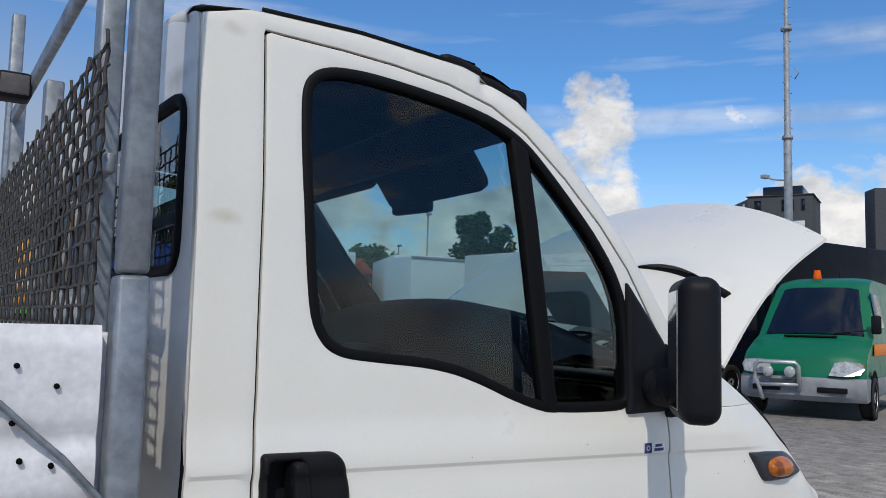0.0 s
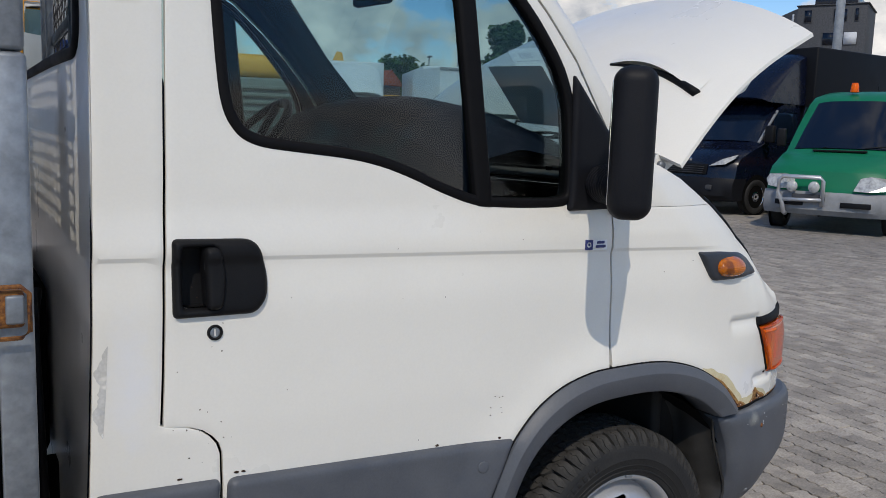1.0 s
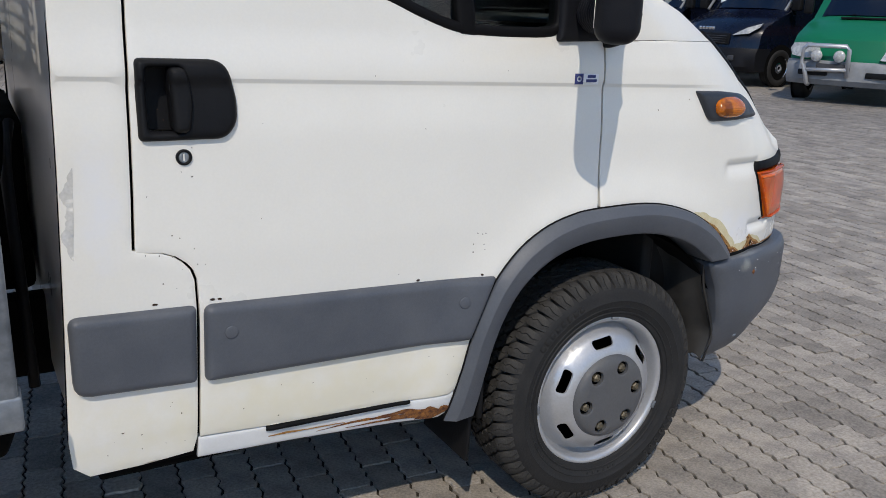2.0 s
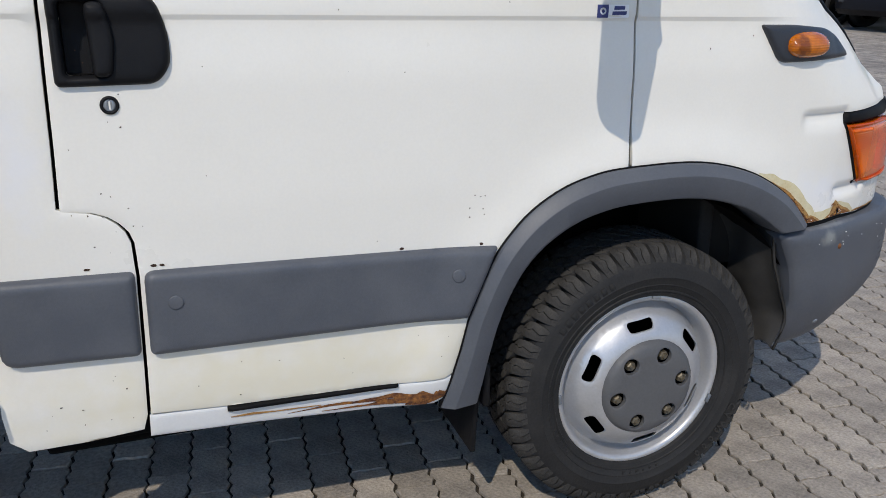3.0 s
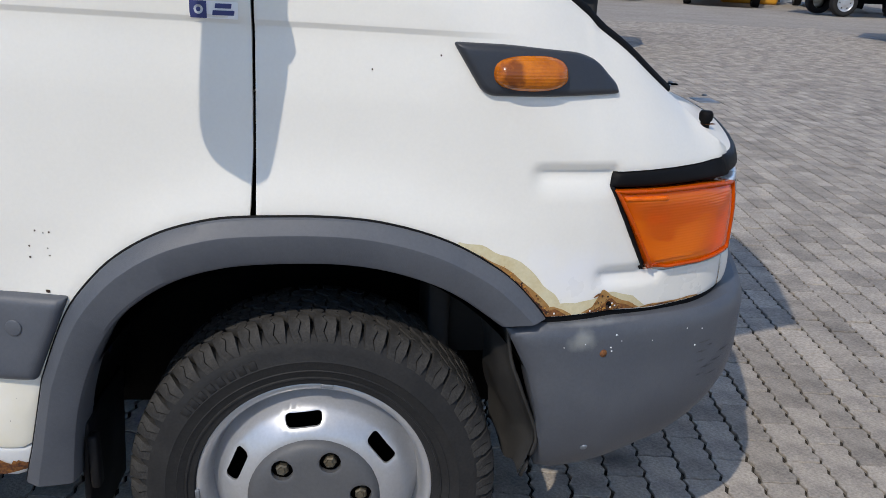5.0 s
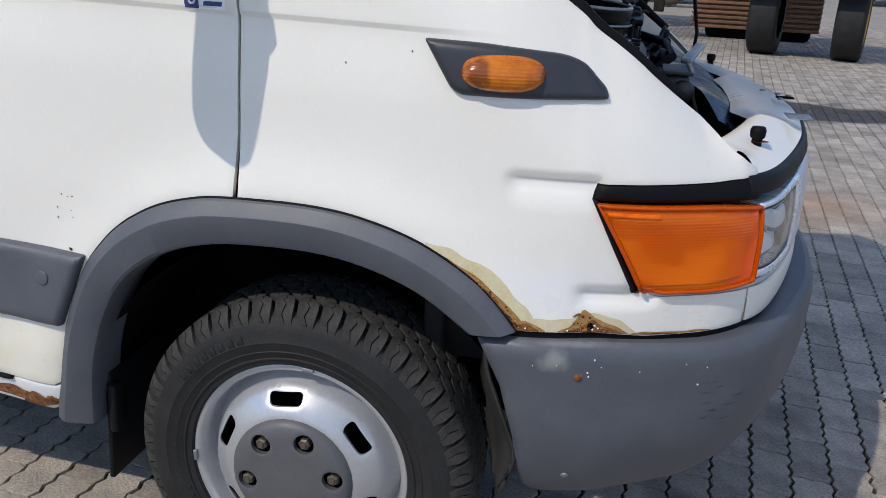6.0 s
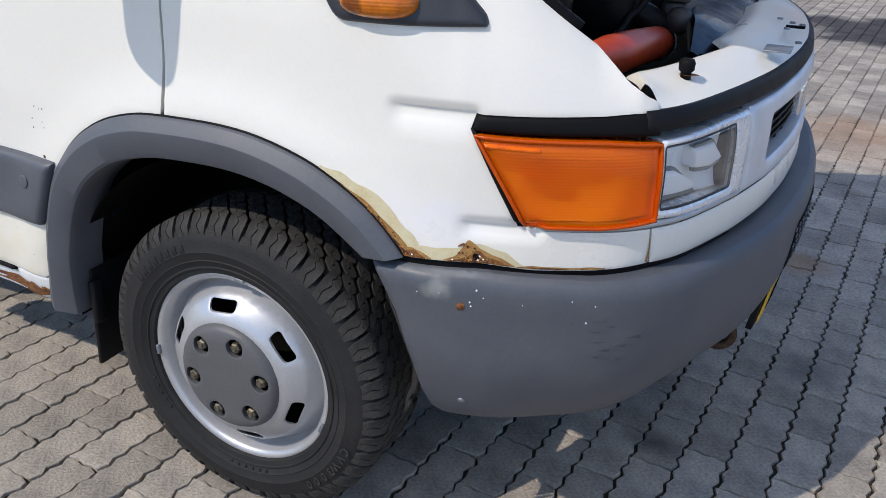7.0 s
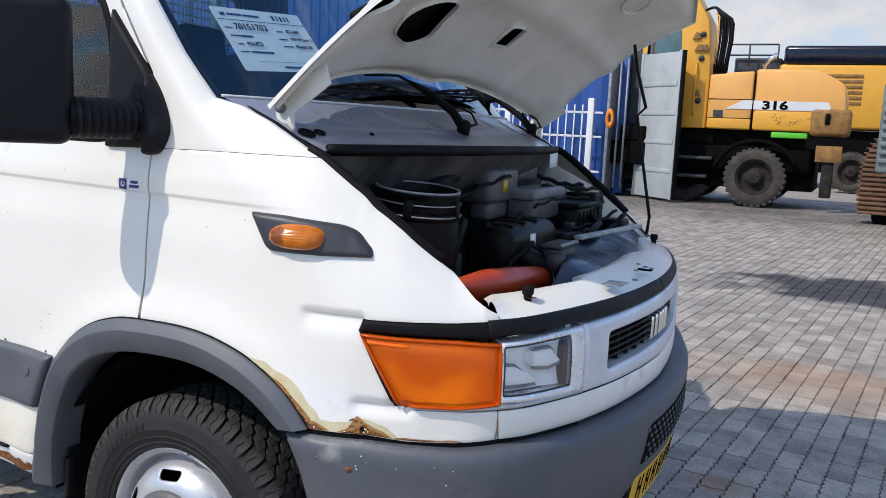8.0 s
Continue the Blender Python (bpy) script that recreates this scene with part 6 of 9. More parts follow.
part("mud_flap", newbox((-0.442, 0.035, 0.215), (-0.430, 0.26, 0.46), 0.004, Matrix.Translation((-0.405, 0, 0.46)) @ Matrix.Rotation(radians(3), 4, "Y") @ Matrix.Translation((0.435, 0, -0.46))), M_BLACK, truck, "black rubber mud flap")
part("mud_flap_bracket", newbox((-0.402, 0.02, 0.335), (-0.385, 0.05, 0.44), 0.006), M_BLACK, truck)
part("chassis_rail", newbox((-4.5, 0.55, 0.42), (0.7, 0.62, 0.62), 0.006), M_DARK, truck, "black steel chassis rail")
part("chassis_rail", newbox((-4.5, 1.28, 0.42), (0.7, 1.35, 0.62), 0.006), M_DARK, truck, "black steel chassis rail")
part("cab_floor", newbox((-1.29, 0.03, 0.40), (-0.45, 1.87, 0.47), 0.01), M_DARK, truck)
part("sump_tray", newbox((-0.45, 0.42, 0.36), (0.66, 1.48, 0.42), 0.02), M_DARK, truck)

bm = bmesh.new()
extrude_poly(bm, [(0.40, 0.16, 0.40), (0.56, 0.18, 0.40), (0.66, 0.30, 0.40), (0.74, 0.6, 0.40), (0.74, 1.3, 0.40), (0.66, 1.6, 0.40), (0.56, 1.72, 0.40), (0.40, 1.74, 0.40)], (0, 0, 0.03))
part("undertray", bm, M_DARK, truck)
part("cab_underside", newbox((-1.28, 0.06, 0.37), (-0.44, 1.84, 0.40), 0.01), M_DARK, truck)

# ---- engine bay ----
part("firewall", newbox((0.20, 0.13, 0.5), (0.24, 1.77, 1.275), 0.01), M_BAY, truck)
# the near inner wing is near-black, the far one off-white
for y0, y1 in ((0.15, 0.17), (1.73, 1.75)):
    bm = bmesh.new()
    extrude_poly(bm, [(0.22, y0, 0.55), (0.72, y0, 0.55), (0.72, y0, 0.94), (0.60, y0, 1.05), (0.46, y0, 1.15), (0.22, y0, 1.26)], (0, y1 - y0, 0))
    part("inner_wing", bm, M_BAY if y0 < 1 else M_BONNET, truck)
CUT_EDGE = [(0.30, 1.277), (0.335, 1.262), (0.5, 1.156), (0.6, 1.093), (0.66, 1.055)]
for turn in (lambda p: list(p), mirror_s):
    pts = [skin(s, z + 0.002, 0.012) for s, z in turn(resample(CUT_EDGE, 0.03, False))]
    bm = bmesh.new()
    tube(bm, pts, 0.013, 8)
    part("bay_seal", bm, M_SEAL, truck, "black rubber bonnet seal")


def scuttle_at(u, v):
    """From the foot of the windscreen down a sloped ledge, over a crease, and steeply to the bulkhead."""
    c = 1 - (2 * u - 1) ** 2
    a = screen_at(u, 0.045 - 0.022 * c) + Vector((0.008, 0, 0.004))
    f = Vector((0.30 + 0.13 * c, a.y + 0.06 - 0.12 * u, 1.276 + 0.004 * c))
    r = a.lerp(f, 0.55)
    r.z = 1.326
    if v < 0.55:
        p = a.lerp(r, v / 0.55)
        for k in (0.115, 0.255, 0.385, 0.62, 0.76, 0.88):
            p.z -= 0.010 * math.exp(-((u - k - 0.05 * v) / 0.007) ** 2) * math.exp(-((v - 0.27) / 0.12) ** 2)
        p.z += 0.004 * math.exp(-((v - 0.53) / 0.04) ** 2)
    else:
        p = r.lerp(f, (v - 0.55) / 0.45)
        p.x += 0.012 * math.sin(math.pi * (v - 0.55) / 0.45)
    return p


bm = bmesh.new()
grid_sheet(bm, scuttle_at, 150, 30)
part("scuttle", bm, M_SCUTTLE, truck, "grey scuttle panel under the windscreen, darkened for the bonnet's shade")
bm = bmesh.new()
tube(bm, [scuttle_at(u, 0.0) + Vector((0.002, 0, 0.001)) for u in np.linspace(0.0, 1.0, 40)], 0.0035, 6)
part("scuttle_lip", bm, M_GRILLE, truck, "pale lip at the foot of the windscreen")
# rubber seal, drawn thick to stand also for the dark reflection above it
bm = bmesh.new()
tube(bm, [scuttle_at(u, 1.0) + Vector((0.004, 0, 0.002)) for u in np.linspace(0.01, 0.99, 40)], 0.014, 8)
part("bulkhead_seal", bm, M_SEAL, truck, "black rubber bulkhead seal")
# bulkhead below the seal, with the bay's shade in its colour
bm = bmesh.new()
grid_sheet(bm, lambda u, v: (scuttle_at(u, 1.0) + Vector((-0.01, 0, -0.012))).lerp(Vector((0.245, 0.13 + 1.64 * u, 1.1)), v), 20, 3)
part("bulkhead", bm, M_BULKHEAD, truck, "off-white bulkhead darkened for the bay's shade")
for u, v, r in ((0.024, 0.68, 0.021), (0.05, 0.66, 0.014), (0.15, 0.66, 0.006)):
    p = scuttle_at(u, v)
    n = (scuttle_at(u + 0.01, v) - p).cross(scuttle_at(u, v + 0.03) - p).normalized()
    n = n if n.z > 0 else -n
    bm = bmesh.new()
    lathe(bm, [(0, 0.0), (r * 0.8, 0.0), (r, 0.004), (r * 1.05, 0.0)], 16, Matrix.Translation(p + n * 0.001) @ Vector((0, 1, 0)).rotation_difference(n).to_matrix().to_4x4())
    part("grommet", bm, M_SEAL, truck)
# two wipers at rest: pivot, tapering arm, blade with its bow, washer hose
for piv, way, blade in (((0.43, 0.55), ((0.455, 0.075), (0.40, 0.122), (0.31, 0.122)), ((0.19, 0.080), (0.42, 0.084))), ((0.965, 0.52), ((0.955, 0.115), (0.93, 0.175), (0.80, 0.155)), ((0.47, 0.085), (0.90, 0.135)))):
    off = Vector((0.026, 0, 0.020))
    p0 = scuttle_at(*piv) + Vector((0.004, 0, 0.016))
    knee, bend, tip = (screen_at(*q) + off for q in way)
    bm = bmesh.new()
    tube(bm, [p0, p0.lerp(knee, 0.35) + Vector((0.008, 0, 0.010)), knee, knee.lerp(bend, 0.6)], [0.015, 0.013, 0.010, 0.006], 8)
    tube(bm, [knee.lerp(bend, 0.55), bend, bend.lerp(tip, 0.4) - off * 0.1, tip - off * 0.35], 0.0042, 6)
    lathe(bm, [(0, -0.018), (0.019, -0.018), (0.021, 0.016), (0.012, 0.024), (0, 0.024)], 14, Matrix.Translation(p0) @ Matrix.Rotation(radians(75), 4, "X"))
    w = part("wiper", bm, M_SEAL, truck, "black windscreen wiper")
    (ua, va), (ub, vb) = blade
    lie = lambda k, h: screen_at(ua + (ub - ua) * k, va + (vb - va) * k) + off * h
    bm = bmesh.new()
    tube(bm, [lie(k / 10, 0.22) for k in range(11)], 0.0045, 6)
    tube(bm, [lie(0.08, 0.3), lie(0.25, 0.75), lie(0.5, 0.95), lie(0.75, 0.75), lie(0.92, 0.3)], 0.0048, 6)
    tube(bm, [lie(0.30, 0.75), lie(0.42, 0.4)], 0.004, 6)
    tube(bm, [lie(0.70, 0.75), lie(0.58, 0.4)], 0.004, 6)
    part("wiper_blade", bm, M_SEAL, w)
    bm = bmesh.new()
    tube(bm, [p0 + Vector((0.01, 0.0, 0.004)), p0 + Vector((0.02, 0.05, 0.014)), p0 + Vector((-0.01, 0.075, 0.045)), p0 + Vector((-0.03, 0.04, 0.062)), p0.lerp(knee, 0.42) + Vector((0.014, 0.006, 0.016))], 0.0035, 6)
    part("washer_hose", bm, M_SEAL, w)

# engine parts
ell = Matrix.Translation((0.402, 0.425, 1.183)) @ Matrix.Rotation(radians(5), 4, Vector((0.3, 0.95, 0))) @ Matrix.Rotation(radians(90), 4, "X")
bm = bmesh.new()
lathe(bm, [(0.100, 0.006), (0.106, 0.006), (0.108, 0.0), (0.104, -0.010), (0.104, -0.018), (0.110, -0.021), (0.110, -0.026), (0.103, -0.030), (0.103, -0.042), (0.112, -0.046), (0.114, -0.056), (0.110, -0.064), (0.116, -0.11), (0.118, -0.27), (0.11, -0.30), (0.0, -0.30)], 48, ell)
lathe(bm, [(0.100, 0.006), (0.097, -0.01), (0.094, -0.12), (0.0, -0.13)], 48, ell)
filt = part("air_filter_housing", bm, M_BAYPART, truck, "black air filter housing without its lid", angle=30)
# pale rings paint the glossy glint along the black housing's rims
for r, h, w in ((0.105, 0.006, 0.0034), (0.1105, -0.0235, 0.0022), (0.1135, -0.051, 0.0022)):
    bm = bmesh.new()
    tube(bm, [ell @ Vector((r * math.cos(a), h, r * math.sin(a))) for a in np.linspace(0, 6.2832, 61)[:-1]], w, 6, True)
    part("housing_rim", bm, M_PALEEDGE, filt, "pale grey rim with its gloss put into the colour")
for a in (0.3, 1.6, 2.9, 4.4):
    part("clip", newbox((-0.011, -0.004, -0.024), (0.011, 0.004, 0.024), 0.002, ell @ Matrix.Rotation(a, 4, "Y") @ Matrix.Translation((0, -0.035, 0.112)) @ Matrix.Rotation(radians(90), 4, "X")), M_BAYPART, filt)
bm = bmesh.new()
tube(bm, [(0.36, 0.58, 1.10), (0.335, 0.66, 1.175), (0.32, 0.76, 1.205), (0.31, 0.85, 1.215), (0.30, 0.90, 1.19)], [0.03, 0.034, 0.032, 0.028, 0.026], 14)
part("breather_hose", bm, M_SEAL, truck, "thick black breather hose")
bm = bmesh.new()
box(bm, (0.28, 0.93, 1.115), (0.385, 1.17, 1.225), 0.018)
box(bm, (0.30, 0.96, 1.06), (0.37, 1.12, 1.12), 0.014)
tank = part("expansion_tank", bm, M_TANK, truck, "grey translucent expansion tank")
part("tank_cap", lathe(bmesh.new(), [(0, 0.03), (0.03, 0.03), (0.032, 0.0), (0.03, -0.01)], 18, Matrix.Translation((0.34, 0.97, 1.225)) @ Matrix.Rotation(radians(90), 4, "X")), M_DARKGREY, tank)
part("tank_label", newbox((0.3842, 1.03, 1.15), (0.387, 1.065, 1.185), 0), M_PLATE, tank)
for y in (0.93, 1.10):
    part("tank_bracket", newbox((0.30, y - 0.025, 1.222), (0.325, y + 0.03, 1.258), 0.003), M_PALEEDGE, tank)
res = part("fluid_reservoir", newbox((0.36, 1.13, 1.05), (0.45, 1.42, 1.125), 0.012), M_TANK, truck, "pale grey brake fluid reservoir")
part("reservoir_lid", newbox((0.35, 1.115, 1.122), (0.462, 1.435, 1.158), 0.008), M_RESLID, res, "pale grey lid")
bm = bmesh.new()
box(bm, (0.40, 0.70, 0.93), (0.55, 1.12, 1.075), 0.045, None, 4)
eng = part("engine_cover", bm, M_BAYPART, truck, "black plastic engine cover")
part("cover_label", newbox((0.5485, 0.858, 1.010), (0.5525, 0.897, 1.046), 0), M_LABEL, eng)
for k in range(3):
    part("cover_rib", newbox((0.44, 0.76 + 0.1 * k, 1.072), (0.53, 0.775 + 0.1 * k, 1.080), 0.003), M_BAYPART, eng)
bat = part("battery_box", newbox((0.37, 1.40, 0.93), (0.52, 1.70, 1.085), 0.012), M_BAYPART, truck, "black ribbed battery box")
for k in range(6):
    part("rib", newbox((0.518, 1.42 + 0.045 * k, 0.95), (0.526, 1.445 + 0.045 * k, 1.07), 0.003), M_BAYPART, bat)
part("battery_lid", newbox((0.36, 1.39, 1.083), (0.53, 1.71, 1.10), 0.006), M_BAYPART, bat)
bm = bmesh.new()
tube(bm, [(0.50, 0.34, 0.80), (0.535, 0.345, 0.90), (0.56, 0.38, 0.945), (0.585, 0.46, 0.958), (0.60, 0.60, 0.95), (0.605, 0.74, 0.935), (0.60, 0.86, 0.92)], [0.042, 0.042, 0.042, 0.040, 0.038, 0.037, 0.036], 18)
hose = part("turbo_hose", bm, M_REDHOSE, truck, "orange-red turbo hose")
for y, x, z in ((0.82, 0.602, 0.926),):
    bm = lathe(bmesh.new(), [(0.0405, -0.006), (0.043, -0.006), (0.043, 0.006), (0.0405, 0.006)], 20, Matrix.Translation((x, y, z)), close=True)
    part("hose_clip", bm, M_STEEL, hose)
for box_lo, box_hi, m in (((0.26, 0.62, 1.12), (0.34, 0.80, 1.20), M_BAYPART), ((0.28, 1.30, 1.17), (0.33, 1.50, 1.225), M_TANK), ((0.30, 0.55, 0.88), (0.42, 0.68, 1.0), M_DARKGREY), ((0.46, 1.16, 0.94), (0.56, 1.36, 1.02), M_BAYPART), ((0.57, 1.10, 0.93), (0.63, 1.22, 0.99), M_CAST), ((0.40, 1.615, 0.95), (0.52, 1.732, 1.125), M_BAYPART), ((0.53, 1.63, 0.92), (0.625, 1.732, 1.035), M_BAYPART)):
    part("bay_unit", newbox(box_lo, box_hi, 0.012), m, truck, "dark boxed unit in the engine bay")
part("paper_tag", newbox((0.40, 1.50, 1.115), (0.402, 1.58, 1.165), 0, Matrix.Rotation(radians(4), 4, "X")), M_LABEL, truck)
bm = bmesh.new()
tube(bm, [(0.50, 0.78, 0.99), (0.55, 0.80, 0.99), (0.60, 0.83, 0.96), (0.61, 0.84, 0.93)], 0.032, 14)
part("intake_elbow", bm, M_BAYPART, truck, "black rubber intake elbow")
for pts, r in (([(0.30, 0.50, 1.15), (0.36, 0.62, 1.19), (0.34, 0.74, 1.20)], 0.014), ([(0.46, 0.46, 0.95), (0.44, 0.58, 1.04), (0.40, 0.70, 1.08), (0.30, 0.84, 1.08)], 0.018), ([(0.30, 0.95, 1.16), (0.34, 1.05, 1.18), (0.32, 1.2, 1.16), (0.28, 1.4, 1.18)], 0.010),
               ([(0.56, 1.15, 0.98), (0.62, 1.2, 1.02), (0.60, 1.4, 1.04), (0.5, 1.6, 1.05)], 0.012), ([(0.40, 0.55, 0.80), (0.48, 0.66, 0.90), (0.44, 0.78, 0.96)], 0.022), ([(0.28, 1.45, 1.1), (0.4, 1.55, 1.08), (0.55, 1.62, 1.0)], 0.015),
               ([(0.24, 0.40, 1.22), (0.26, 0.8, 1.235), (0.26, 1.3, 1.235), (0.24, 1.7, 1.22)], 0.012)):
    bm = bmesh.new()
    tube(bm, pts, r, 8)
    part("hose", bm, M_SEAL, truck, "black rubber hose")
# wiring looms draped over the bay
rh = random.Random(21)
for (ax, ay, az), (bx, by, bz), r in (((0.36, 0.60, 1.10), (0.40, 1.05, 1.20), 0.006), ((0.34, 0.82, 1.14), (0.30, 1.20, 1.24), 0.007), ((0.46, 1.12, 1.10), (0.54, 1.45, 1.12), 0.005), ((0.42, 1.30, 1.16), (0.50, 1.68, 1.14), 0.007),
                                   ((0.54, 1.22, 1.03), (0.60, 1.62, 1.07), 0.006), ((0.55, 0.60, 0.93), (0.58, 0.80, 1.03), 0.008), ((0.56, 1.36, 1.00), (0.61, 1.70, 1.05), 0.009), ((0.30, 1.48, 1.20), (0.44, 1.70, 1.15), 0.008), ((0.48, 0.68, 1.08), (0.47, 1.00, 1.09), 0.010)):
    bm = bmesh.new()
    a, b = Vector((ax, ay, az)), Vector((bx, by, bz))
    bow, dip = rh.uniform(-0.02, 0.02), rh.uniform(-0.03, 0.025)
    tube(bm, [a.lerp(b, k / 13) + Vector((bow * math.sin(math.pi * k / 13), 0, dip * math.sin(math.pi * k / 13) + 0.004 * math.sin(k * 1.7))) for k in range(14)], r, 7)
    part("cable", bm, M_SEAL, truck, "thin black wiring loom")
for p in ((0.47, 1.10, 1.06), (0.52, 1.32, 1.03), (0.60, 1.28, 1.02), (0.45, 1.64, 1.13)):
    part("connector", newbox((p[0] - 0.014, p[1] - 0.022, p[2] - 0.012), (p[0] + 0.014, p[1] + 0.022, p[2] + 0.012), 0.004), M_CAST, truck, "small grey wiring connector")
bm = bmesh.new()
box(bm, (0.595, 0.83, 0.94), (0.655, 0.97, 1.018), 0.014)
lathe(bm, [(0, -0.016), (0.024, -0.016), (0.030, 0.0), (0.030, 0.02)], 16, Matrix.Translation((0.640, 0.826, 0.975)))
thermo = part("thermostat_bracket", bm, M_CAST, truck, "cast grey engine bracket")
part("flange", newbox((0.590, 0.822, 1.016), (0.660, 0.985, 1.024), 0.002), M_CAST, thermo)
for k in range(6):
    part("flange_bolt", lathe(bmesh.new(), [(0, 0.007), (0.005, 0.007), (0.006, 0)], 6, Matrix.Translation((0.655, 0.834 + 0.027 * k, 1.023)) @ Matrix.Rotation(radians(90), 4, "X")), M_PALEEDGE, thermo)
rad = part("radiator", newbox((0.70, 0.60, 0.55), (0.735, 1.55, 0.95), 0.008), M_DARK, truck, "black radiator")
bm = bmesh.new()
box(bm, (-0.014, 0.0, -0.007), (0.014, 0.52, 0.006), 0.004, pose(0.648, 1.00, 1.032, 0, 0, -7))
part("top_rail", bm, M_PALEEDGE, rad, "bright radiator top rail")
bm = bmesh.new()


def shroud_at(u, v):
    y = 0.60 + 1.12 * u
    top = float(np.interp(y, [0.6, 0.8, 1.0, 1.2, 1.72], [0.71, 0.68, 0.62, 0.60, 0.62]))
    foot = 0.795 - 0.10 * ((y - 0.95) / 0.75) ** 2
    return Vector((top + (foot - top) * v, y, 1.005 - 0.055 * v ** 1.5 - 0.05 * (1 - u) ** 4 + 0.006 * math.sin(9 * u)))


grid_sheet(bm, shroud_at, 40, 10)
part("fan_shroud", bm, M_SHROUD, rad, "glossy dark blue fan shroud", angle=60)
bm = bmesh.new()
lathe(bm, [(0, -0.004), (0.08, -0.004), (0.085, 0.004), (0, 0.004)], 28, Matrix.Translation((0.69, 0.84, 0.90)) @ Matrix.Rotation(radians(-90), 4, "Z") @ Matrix.Rotation(radians(20), 4, "X"))
part("fan_cover", bm, M_CAST, rad)

# ---- cab inside ----
inner = lambda s, z, d: skin(s, z, 0.035 + d)
for turn in (lambda p: list(p), mirror_s):
    part("pillar_lining", sheet(turn([(s, z) for s, z in PANEL]), (), 0.05, at=inner, round_edge=0, flange=0), M_LINING, truck)
    part("door_lining", sheet(turn(shrink(DOOR, 0.01)), [turn(shrink(WINDOW, 0.012))], 0.05, at=lambda s, z, d: skin(s, z, 0.05 + d), round_edge=0, flange=0), M_LINING, truck)
bm = bmesh.new()
grid_sheet(bm, lambda u, v: roof_at(0.05 + 0.90 * u, 0.05 + 0.95 * v) - Vector((0, 0, 0.045)), 20, 12)
part("headliner", bm, M_LINING, truck)
part("back_lining", sheet(rounded(REAR, 0.03), [R_WIN], 0.1, at=lambda y, z, d: Vector((-1.26 + d, y, z)), round_edge=0, flange=0), M_LINING, truck)


def dash_at(u, v):
    """A high rounded hood in the middle that falls away to both sides and to the foot of the windscreen."""
    k = 2 * u - 1
    top = float(np.interp(v, [0, 0.06, 0.28, 0.5, 0.75, 1.0], [1.47, 1.525, 1.553, 1.536, 1.49, 1.435]))
    return Vector((-0.47 + (0.64 - 0.14 * k * k) * v, 0.09 + 1.72 * u, top - 0.15 * abs(k) ** 2.3))


bm = bmesh.new()
grid_sheet(bm, dash_at, 40, 20)
grid_sheet(bm, lambda u, v: dash_at(u, 0) + Vector((-0.08 * v * (1 - v) * 2 + 0.10 * v, 0, -0.75 * v)), 40, 8)
dash = part("dashboard", bm, M_BLUEDASH, truck, "dark blue-grey dashboard")
for a, b in ((0.22, 0.05), (0.5, 0.03), (0.78, 0.05)):
    bm = bmesh.new()
    grid_sheet(bm, lambda u, v: dash_at(a - b + 2 * b * u, 0.86 + 0.08 * v) + Vector((0, 0, 0.004)), 8, 2)
    part("demister_vent", bm, M_BLACK, dash)
bm = bmesh.new()
extrude_poly(bm, [(-0.47, 1.72, 1.955), (-0.33, 1.72, 1.965), (-0.16, 1.72, 1.735), (-0.02, 1.72, 1.58), (0.05, 1.72, 1.46), (-0.07, 1.72, 1.44), (-0.19, 1.72, 1.60), (-0.33, 1.72, 1.78)], (0, 0.08, 0), 0.012)
part("pillar_trim", bm, M_LINING, truck, "dark windscreen pillar trim")
bm = bmesh.new()
box(bm, (-0.53, 0.78, 1.02), (-0.40, 1.05, 1.40), 0.02)
for k in range(4):
    box(bm, (-0.535, 0.80, 1.10 + 0.06 * k), (-0.525, 1.03, 1.14 + 0.06 * k), 0.004)
part("centre_console", bm, M_BLUEDASH, dash)
SW = Matrix.Translation((-0.60, 1.42, 1.37)) @ Matrix.Rotation(radians(-48), 4, "Y")
bm = bmesh.new()
tube(bm, [SW @ Vector((0.215 * math.cos(a), 0.215 * math.sin(a), 0)) for a in np.linspace(0, 6.2832, 41)[:-1]], 0.016, 10, True)
for a in (0.2, 2.2, 4.2):
    tube(bm, [SW @ Vector((0.2 * math.cos(a), 0.2 * math.sin(a), 0)), SW @ Vector((0, 0, -0.03))], 0.016, 8)
lathe(bm, [(0, 0.0), (0.07, 0.0), (0.08, -0.04)], 18, SW @ Matrix.Rotation(radians(90), 4, "X"))
tube(bm, [SW @ Vector((0, 0, -0.03)), Vector((-0.40, 1.42, 1.22))], 0.04, 10)
part("steering_wheel", bm, M_BLACK, truck, "black steering wheel")
part("header_trim", newbox((-0.56, 0.12, 1.93), (-0.47, 1.78, 2.05), 0.02), M_LINING, truck)
for y, w, h in ((0.40, 0.55, 0.165), (0.98, 0.68, 0.075)):
    VM = Matrix.Translation((-0.47, y, 1.99)) @ Matrix.Rotation(radians(-35), 4, "Y")
    bm = bmesh.new()
    extrude_poly(bm, [VM @ Vector((-0.026, a, b)) for a, b in rounded([(0, 0), (0, -h), (w, -h), (w, 0)], [0.01, 0.045, 0.03, 0.01], 6)], VM.to_3x3() @ Vector((0.026, 0, 0)), 0.006)
    part("sun_visor", bm, M_LINING, truck, "dark folded sun visor")
bm = newbox((-0.02, -0.09, -0.05), (0.01, 0.09, 0.02), 0.012, Matrix.Translation((-0.37, YC - 0.1, 1.87)) @ Matrix.Rotation(radians(12), 4, "Z"))
part("interior_mirror", bm, M_BLACK, truck)
